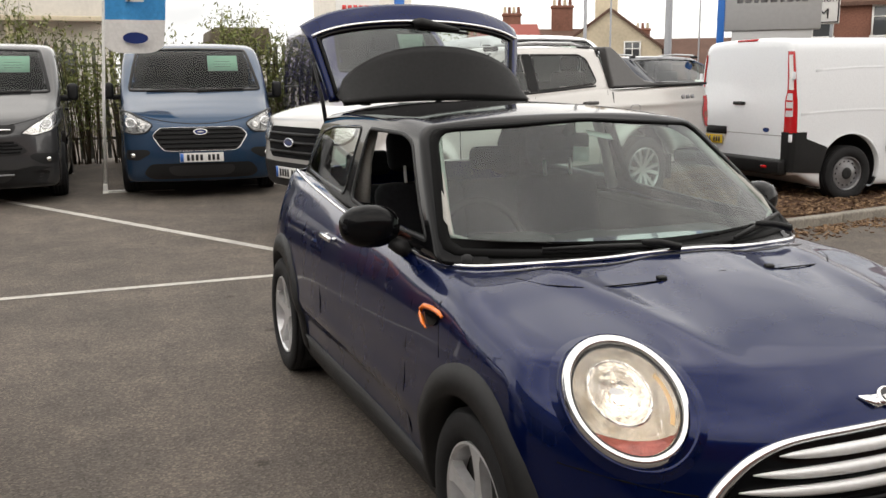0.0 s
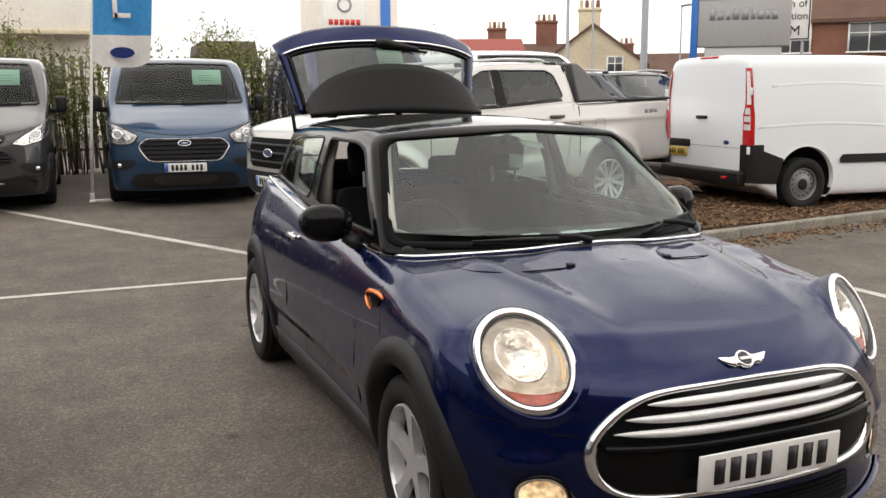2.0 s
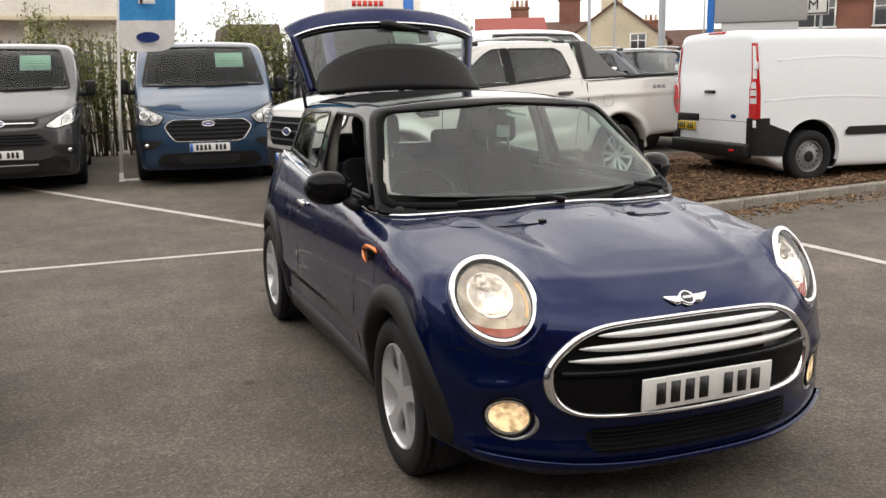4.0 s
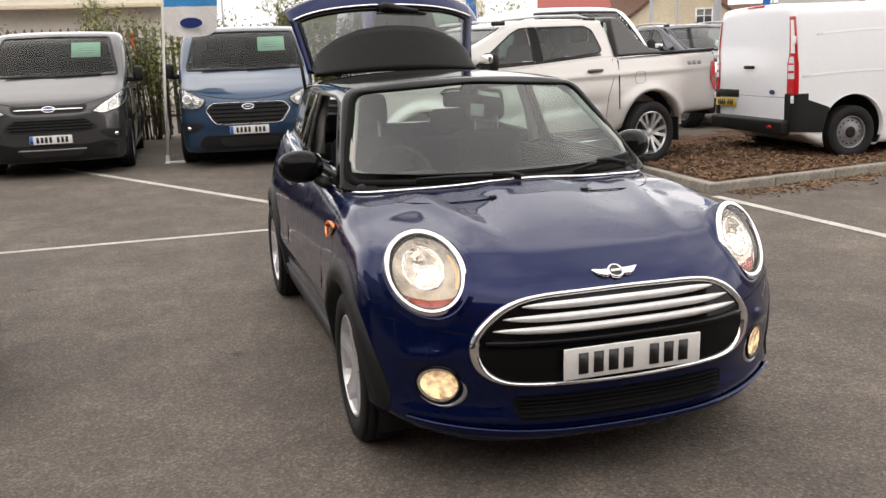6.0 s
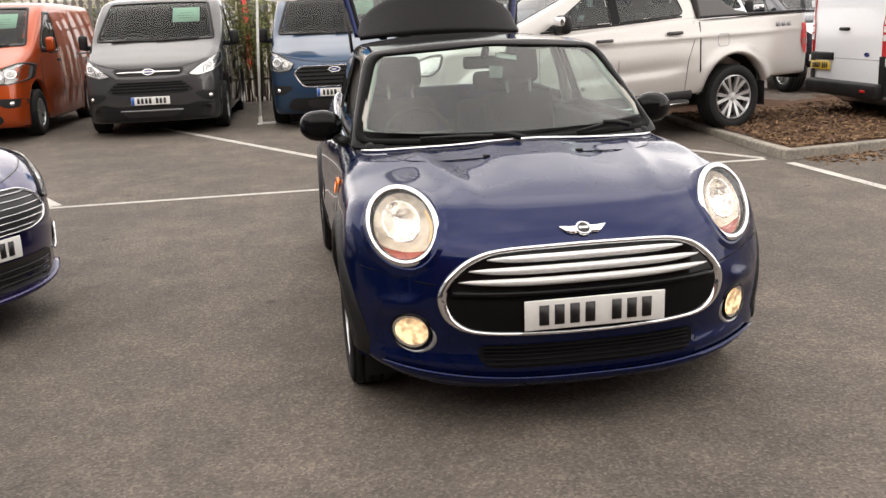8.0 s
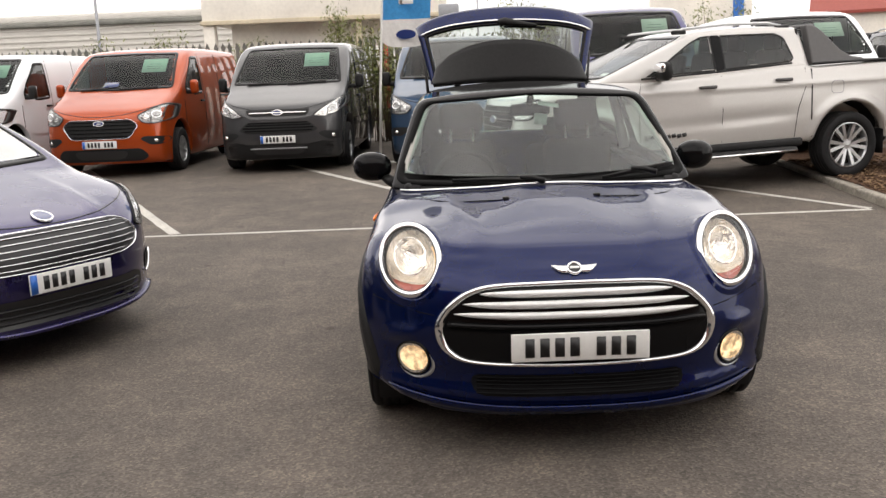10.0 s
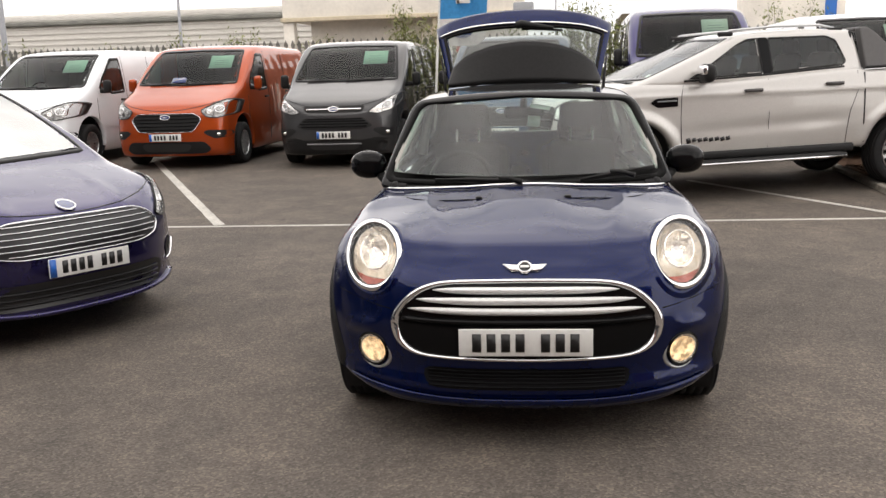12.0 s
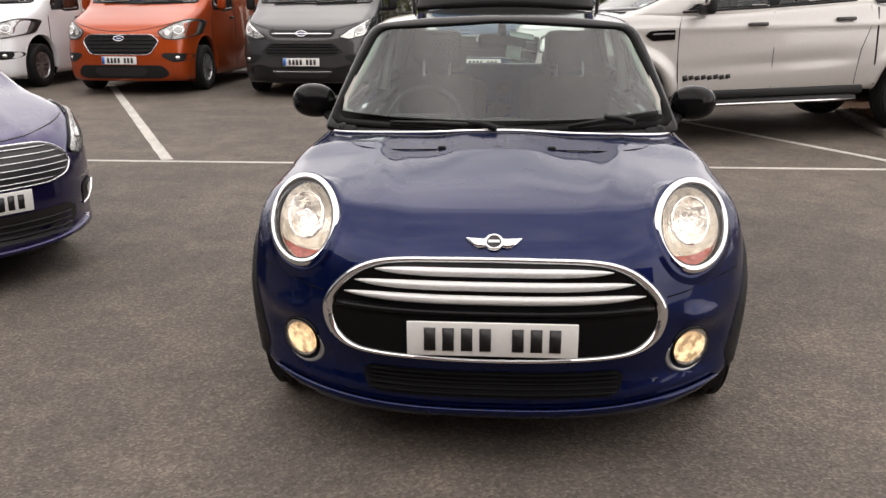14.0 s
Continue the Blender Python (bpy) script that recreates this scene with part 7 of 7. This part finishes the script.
# ---- buildings beyond the fence ----
M_CLAD = material("pale_grey_profiled_cladding", (0.60, 0.58, 0.54), 0.6, 0.1, 0, 0.4, 0.08, 3, stain=0.12)
M_RENDER = material("off_white_render", (0.78, 0.74, 0.67), 0.9, 0, 0, 0.3, 0.08, 8, 0.002, 60, stain=0.15)
M_CREAM = material("cream_painted_render", (0.62, 0.54, 0.40), 0.9, 0, 0, 0.3, 0.12, 6, 0.003, 50, stain=0.2)
M_DARK_GLASS = material("dark_window_glass", (0.05, 0.055, 0.06), 0.08, 0, 0.5)
M_TILE_ROOF = material("brown_roof_tiles", (0.14, 0.08, 0.06), 0.85, 0, 0, 0.3, 0.3, 12, stain=0.25)
M_BRICK = material("red_brown_brick", (0.26, 0.12, 0.085), 0.9, 0, 0, 0.3, 0.35, 15, 0.004, 40, stain=0.2, per_object=0.15)
M_WHITE = material("white_gloss_paint", (0.75, 0.75, 0.73), 0.4, 0, 0, 0.5, 0.05, 10)
M_RED = material("red_sign_paint", (0.55, 0.03, 0.025), 0.45, 0, 0, 0.5, 0.1, 10)
M_GREY_SIGN = material("silver_grey_sign_panel", (0.42, 0.42, 0.42), 0.45, 0.3, 0, 0.5, 0.05, 10)
M_SIGN_BLUE = material("blue_sign_edge", (0.02, 0.14, 0.48), 0.4)

shed = thing("warehouse", pose(-37.0, 44, 0.14), "long low warehouse with grey ribbed cladding", "building")
part("wall", box(0, 4, 2.2, 52, 8, 4.4, 0.02), M_CLAD, shed)
rib_me = mesh_of("rib", *box(0, 0, 0, 52, 0.06, 0.10, 0.02), smooth=False)
for k in range(15):
    ob = part("rib", rib_me, M_CLAD, shed)
    ob.location = (0, -0.03, 0.3 + 0.28 * k)
part("gutter", box(0, -0.12, 4.45, 52.3, 0.3, 0.22, 0.04), M_GALV, shed)
part("roof", box(0, 4, 4.75, 52, 8, 0.4, 0.1), M_CLAD, shed)
for x in (8.0, 13.5, 19.0):
    part("window", box(x, -0.06, 1.9, 2.0, 0.08, 0.9, 0.02), M_DARK_GLASS, shed)
    part("window_frame", box(x, -0.07, 2.4, 2.2, 0.1, 0.08, 0.01), M_WHITE, shed)

show = thing("showroom", pose(-4.65, 33, 0.14), "flat roofed off white showroom with a deep canopy", "building")
part("wall", box(0.4, 4.3, 1.9, 8.3, 6, 3.8, 0.03), M_RENDER, show)
part("fascia", box(0, 3.3, 4.15, 9.0, 6.6, 1.3, 0.04), M_RENDER, show, "deep off white canopy fascia")
part("fascia_edge", box(0, -0.06, 3.52, 9.1, 0.12, 0.16, 0.02), M_CREAM, show)
part("column", box(-4.28, 0.25, 1.75, 0.42, 0.42, 3.5, 0.02), M_RENDER, show)
part("column", box(1.4, 0.25, 1.75, 0.22, 0.22, 3.5, 0.02), M_CREAM, show)
for x in (-2.7, -0.9, 2.6):
    win = part("window", box(x, 1.26, 1.6, 1.3, 0.12, 1.7, 0.02), M_DARK_GLASS, show)
    part("mullion", box(x, 1.18, 1.6, 0.07, 0.08, 1.7, 0.01), M_WHITE, win)
part("red_post", box(0.95, -3.0, 1.35, 0.34, 0.30, 2.3, 0.03), M_RED, show, "red painted gate post")
part("red_post", box(2.75, -3.0, 1.35, 0.30, 0.30, 2.3, 0.03), M_RED, show, "red painted gate post")
part("notice_board", box(1.85, -2.9, 1.75, 1.3, 0.08, 1.2, 0.02), M_PAPER, show, "pale board between the red posts")
# grey sign box beside the canopy
part("hanging_sign", box(4.9, -2.2, 3.45, 0.7, 0.5, 0.5, 0.05), M_POST_GREY, show)

pylon = thing("tower_sign", pose(16.0, 62, 0.14), "tall pale sign tower with red lettering bars", "sign")
part("tower", box(0, 0, 4.6, 6.4, 2, 9.2, 0.05), M_RENDER, pylon)
part("panel", box(-0.6, -1.03, 6.9, 3.0, 0.1, 2.6, 0.03), M_WHITE, pylon)
for k in range(6):
    part("letter_bar", box(-1.55 + 0.38 * k, -1.1, 6.25, 0.26, 0.06, 0.36), M_RED, pylon)
part("emblem", moved(lathe([(0, 0.45), (-0.06, 0.5), (-0.06, 0.38), (0, 0.36)], 28, "y"), pose(-0.6, -1.1, 7.4)), M_POST_GREY, pylon)
part("side_stripe", box(2.3, -1.03, 5.5, 0.7, 0.1, 6.0, 0.02), M_SIGN_BLUE, pylon)
far_roof = thing("bungalow", pose(5.45, 46, 0.14), "far bungalow with a weathered low roof", "building")
part("wall", box(0, 0, 1.35, 2.5, 5.6, 2.7, 0.03), M_RENDER, far_roof)
roof_p = prism([(-1.15, 2.7), (1.15, 2.7), (1.0, 3.95), (-1.0, 3.95)], 6.0)
M_MOSS = material("mossy_brown_roof", (0.12, 0.10, 0.07), 0.9, 0, 0, 0.2, 0.3, 8, stain=0.3)
part("roof", (roof_p[0] * (1.2, 1, 0.98), roof_p[1]), M_MOSS, far_roof)


def house(m, w, d, wall_h, ridge, wall_mat, roof_mat, label, chimneys=(), windows=(), gable_front=True, name="house"):
    h = thing(name, m, label, "house", "houses over the road")
    if gable_front:
        sec = [(-w / 2, 0), (w / 2, 0), (w / 2, wall_h), (0, ridge), (-w / 2, wall_h)]
        body_w = prism(sec, d)
        roof = [prism([(0, ridge + 0.12), (s * (w / 2 + 0.3), wall_h - 0.1), (s * (w / 2 + 0.3), wall_h - 0.28), (0, ridge - 0.06)], d + 0.4) for s in (-1, 1)]
    else:
        sec = [(-d / 2, 0), (d / 2, 0), (d / 2, wall_h), (0, ridge), (-d / 2, wall_h)]
        body_w = prism(sec, w, "side")
        roof = [prism([(0, ridge + 0.12), (s * (d / 2 + 0.35), wall_h - 0.1), (s * (d / 2 + 0.35), wall_h - 0.28), (0, ridge - 0.06)], w + 0.5, "side") for s in (-1, 1)]
    sharp(part("wall", body_w, wall_mat, h))
    for r in roof:
        sharp(part("roof", r, roof_mat, h))
    for cx, cy, cw, top, mat in chimneys:
        c = part("chimney", box(cx, cy, top - 1.5, cw, 0.6, 3.0, 0.03), mat, h)
        part("capping", box(cx, cy, top - 0.12, cw + 0.15, 0.75, 0.16, 0.03), mat, c)
        n = max(2, int(cw / 0.32))
        for k in range(n):
            part("chimney_pot", moved(lathe([(0, 0.12), (0.1, 0.13), (0.38, 0.10), (0.42, 0.12), (0.45, 0.09)], 12, "z"), pose(cx - cw / 2 + cw * (k + 0.5) / n, cy, top)), M_BRICK if k % 2 else M_CREAM, c)
    face = -d / 2 - 0.02
    for wx, wz, ww, wh in windows:
        win = part("window", box(wx, face, wz, ww, 0.1, wh, 0.01), M_DARK_GLASS, h)
        part("window_frame", join(box(wx, face - 0.04, wz + wh / 2, ww + 0.1, 0.1, 0.09), box(wx, face - 0.04, wz - wh / 2, ww + 0.2, 0.14, 0.09), box(wx - ww / 2, face - 0.04, wz, 0.09, 0.1, wh), box(wx + ww / 2, face - 0.04, wz, 0.09, 0.1, wh), box(wx, face - 0.04, wz, 0.06, 0.08, wh), box(wx, face - 0.04, wz + wh * 0.15, ww, 0.08, 0.05)), M_WHITE, win)
    return h


house(pose(29.2, 52, 0.14, 0, 0, -27), 6.0, 9, 3.2, 5.4, M_CREAM, M_TILE_ROOF, "cream rendered gable house with a tall chimney", [(-0.2, -3.6, 1.3, 6.45, M_CREAM)], [(1.3, 3.0, 0.9, 1.1)])
house(pose(29.0, 61, 0.14, 0, 0, -22), 10, 7, 3.3, 4.9, M_BRICK, M_TILE_ROOF, "brick terrace with brown tiled roof and chimney stacks", [(-2.2, 0, 1.3, 6.15, M_BRICK), (1.4, 0, 1.5, 6.65, M_BRICK)], (), False)
M_RED_ROOF = material("bright_red_roof_sheet", (0.27, 0.06, 0.045), 0.7, 0, 0, 0.3, 0.15, 6)
house(pose(22.9, 54, 0.14, 0, 0, -20), 3.9, 5, 4.05, 4.75, M_RENDER, M_RED_ROOF, "small outbuilding with a red roof", (), (), False)
house(pose(36.5, 37.5, 0.14, 0, 0, -42), 11, 8, 5.0, 8.0, M_BRICK, M_TILE_ROOF, "red brick semi with white casement windows", [(0, 0, 1.5, 9.6, M_BRICK)], [(-2.9, 4.0, 1.8, 1.4), (0.6, 4.0, 1.8, 1.4), (3.6, 4.0, 1.6, 1.4), (-2.6, 1.6, 2.2, 1.4), (2.4, 1.6, 2.2, 1.4)], False)
house(pose(42.5, 26.5, 0.14, 0, 0, -56), 10, 8, 5.0, 8.0, M_BRICK, M_TILE_ROOF, "red brick house with white casement windows", [(1.5, 0, 1.4, 9.6, M_BRICK)], [(-2.9, 4.0, 1.8, 1.4), (0.6, 4.0, 1.8, 1.4), (-2.6, 1.6, 2.2, 1.4), (2.4, 1.6, 2.2, 1.4)], False)
house(pose(45, 66, 0.14, 0, 0, -30), 16, 8, 2.6, 4.6, M_BRICK, M_TILE_ROOF, "distant terrace with dark roofs", [(-4, 0, 1.2, 5.6, M_BRICK)], (), False)

# dealer's sign and station sign
sign = thing("dealer_sign", pose(13.85, 17.35, 0.14, 0, 0, -38), "grey and blue dealer sign panel with dark lettering bars", "sign")
part("panel", box(0.1, 0, 3.45, 2.05, 0.16, 2.0, 0.03), M_GREY_SIGN, sign)
part("edge", box(-1.0, 0, 3.0, 0.16, 0.2, 3.2, 0.02), M_SIGN_BLUE, sign)
part("leg", box(0.1, 0.02, 1.25, 1.7, 0.1, 2.5, 0.02), M_GREY_SIGN, sign)
part("joint", box(0.1, -0.083, 3.52, 2.05, 0.008, 0.02), M_POST_GREY, sign)
for k, (x, w, h) in enumerate(((-0.60, 0.13, 0.24), (-0.42, 0.13, 0.18), (-0.25, 0.10, 0.18), (-0.08, 0.14, 0.24), (0.12, 0.15, 0.25), (0.30, 0.09, 0.22), (0.46, 0.14, 0.18), (0.62, 0.09, 0.18), (0.77, 0.13, 0.18))):
    part("letter_bar", box(x, -0.088, 3.15 + (h - 0.18) / 2, w, 0.01, h), M_POST_GREY, sign)
station = thing("station_sign", pose(16.75, 19.1, 0.14, 0, 0, -41), "white station direction sign on grey posts", "sign")
part("board", box(0, 0, 3.35, 1.05, 0.05, 1.25, 0.02), M_WHITE, station)
part("border", join(box(0, -0.03, 3.93, 1.0, 0.01, 0.03), box(0, -0.03, 2.77, 1.0, 0.01, 0.03), box(-0.49, -0.03, 3.35, 0.03, 0.01, 1.16), box(0.49, -0.03, 3.35, 0.03, 0.01, 1.16)), M_INK, station)
for x in (-0.35, 0.35):
    part("post", tube([(x, 0.04, 0), (x, 0.04, 3.9)], 0.04, 8), M_POST_GREY, station)


def lettering(parent, text, size, m, mat):
    cu = bpy.data.curves.new("lettering", 'FONT')
    cu.body, cu.size, cu.extrude, cu.align_x = text, size, 0.004, 'CENTER'
    cu.materials.append(mat)
    ob = new("lettering", cu)
    ob.parent = parent
    ob.matrix_local = m
    return ob


lettering(station, "dium of", 0.26, pose(0.02, -0.036, 3.58, 90), M_INK)
lettering(station, "t station", 0.26, pose(0.02, -0.036, 3.27, 90), M_INK)
lettering(station, "M", 0.36, pose(0.15, -0.036, 2.86, 90), M_INK)
part("blue_square", box(-0.25, -0.034, 2.98, 0.22, 0.01, 0.26), M_SIGN_BLUE, station)


def street_lamp(x, y, h, r, label, arm=0.0):
    lamp = thing("street_lamp", pose(x, y, 0.14), label, "street lamp", "lamp posts")
    part("post", tube([(0, 0, -0.05), (0, 0, 1.2), (0, 0, 1.25), (0, 0, h)], [r * 1.15, r * 1.15, r, r * 0.8], 12), M_POST_GREY, lamp)
    if arm:
        part("arm", tube([(-arm, 0, h), (arm, 0, h)], 0.03, 8), M_POST_GREY, lamp)
        for s in (-1, 1):
            part("lantern", box(s * arm, 0, h + 0.06, 0.45, 0.25, 0.14, 0.04), M_POST_GREY, lamp)
    else:
        part("lantern", box(0, -0.4, h + 0.02, 0.22, 0.8, 0.12, 0.05), M_POST_GREY, lamp)
    return lamp


street_lamp(13.0, 20.0, 9.0, 0.095, "grey steel lamp post beyond the parked vans")
street_lamp(20.5, 38.5, 8.5, 0.09, "far grey lamp post with twin lanterns", 0.5)
street_lamp(22.0, 38.8, 9.0, 0.05, "far thin lamp post")
street_lamp(30.5, 44.0, 6.2, 0.05, "far thin lamp post")
street_lamp(-9.4, 24.0, 4.55, 0.05, "pale lamp post with twin lanterns behind the fence", 0.35)
street_lamp(-15.2, 23.0, 8.0, 0.09, "leaning grey post behind the fence")
street_lamp(-14.6, 23.4, 8.0, 0.09, "leaning grey post behind the fence")
street_lamp(1.2, 40.0, 6.6, 0.04, "far thin lamp post")

# ---- unseen blocks added behind and beside the walk to darken reflections ----
# added out of view, tall and dark so the paintwork mirrors less sky
back = thing("backdrop_block", pose(2, -12, 0), "unseen brick block added behind the camera to darken reflections", "building")
part("wall", box(0, -4, 4.5, 50, 8, 9.0, 0.05), M_BRICK, back)
part("glazing", box(0, 0.03, 1.6, 30, 0.1, 3.0, 0.02), M_DARK_GLASS, back)
part("fascia", box(0, 0.1, 8.6, 50.4, 0.4, 1.0, 0.05), M_POST_GREY, back)
# unseen side block, placed to darken what the hatchback's left flank reflects
side = thing("side_backdrop", pose(-19, -2, 0), "unseen dark glazed block added beside the yard to darken reflections", "building")
part("wall", box(0, 0, 4.2, 8, 28, 8.4, 0.05), M_POST_GREY, side)
for k in range(7):
    win = part("window", box(4.02, -11.4 + 3.8 * k, 2.0, 0.1, 3.3, 3.4, 0.02), M_DARK_GLASS, side)
    part("mullion", box(4.06, -11.4 + 3.8 * k, 2.0, 0.1, 0.08, 3.4, 0.01), M_POST_GREY, win)
part("roof", box(0, 0, 8.5, 8.6, 28.6, 0.3, 0.05), M_POST_GREY, side)


# bark chips, thick on the bed and spilled over the kerb
def bark_chips():
    r = random.Random(8)
    v, f = [], []
    for i in range(5200):
        if i < 4300:
            x, y = ISLAND_X + 0.15 + 6.6 * r.random() ** 1.3, ISLAND_Y + 0.15 + 3.4 * r.random() ** 1.4
            z = ISLAND_TOP - 0.012 + 0.05 * min(1, (y - ISLAND_Y) / 1.5) + 0.03 * noise.noise((x * 1.3, y * 1.3, 0)) + 0.012
        else:
            x, y = ISLAND_X + 0.2 + 6.0 * r.random(), ISLAND_Y - 0.06 - abs(r.gauss(0, 0.22))
            z = 0.008
        y += math.tan(KERB_TURN) * (x - ISLAND_X)
        m = Euler((r.uniform(-0.5, 0.5), r.uniform(-0.5, 0.5), r.uniform(0, 6.28))).to_matrix()
        l, w, h = r.uniform(0.012, 0.045), r.uniform(0.006, 0.016), r.uniform(0.002, 0.006)
        n = len(v)
        for q in ((-l, -w, -h), (l, -w * 0.7, -h), (l, w * 0.8, -h), (-l, w, -h), (-l, -w, h), (l, -w * 0.7, h), (l, w * 0.8, h), (-l, w, h)):
            v.append(Vector((x, y, z)) + m @ Vector(q))
        for q in ((4, 5, 6, 7), (0, 1, 5, 4), (1, 2, 6, 5), (2, 3, 7, 6), (3, 0, 4, 7)):
            f.append(tuple(n + i for i in q))
    return v, f


def chip_material():
    m = material("loose_bark_chips", (0.13, 0.075, 0.045), 0.95, 0, 0, 0.2)
    n, l = m.node_tree.nodes, m.node_tree.links
    geo, ramp = n.new("ShaderNodeNewGeometry"), n.new("ShaderNodeValToRGB")
    ramp.color_ramp.elements[0].color, ramp.color_ramp.elements[1].color = (0.05, 0.026, 0.016, 1), (0.26, 0.17, 0.10, 1)
    l.new(geo.outputs["Random Per Island"], ramp.inputs["Fac"])
    l.new(ramp.outputs["Color"], n["Principled BSDF"].inputs["Base Color"])
    return m


chips = part("bark_chips", bark_chips(), chip_material())
tagged(sharp(chips), "loose brown bark chips on the bed and road edge", "bark", kind="stuff")
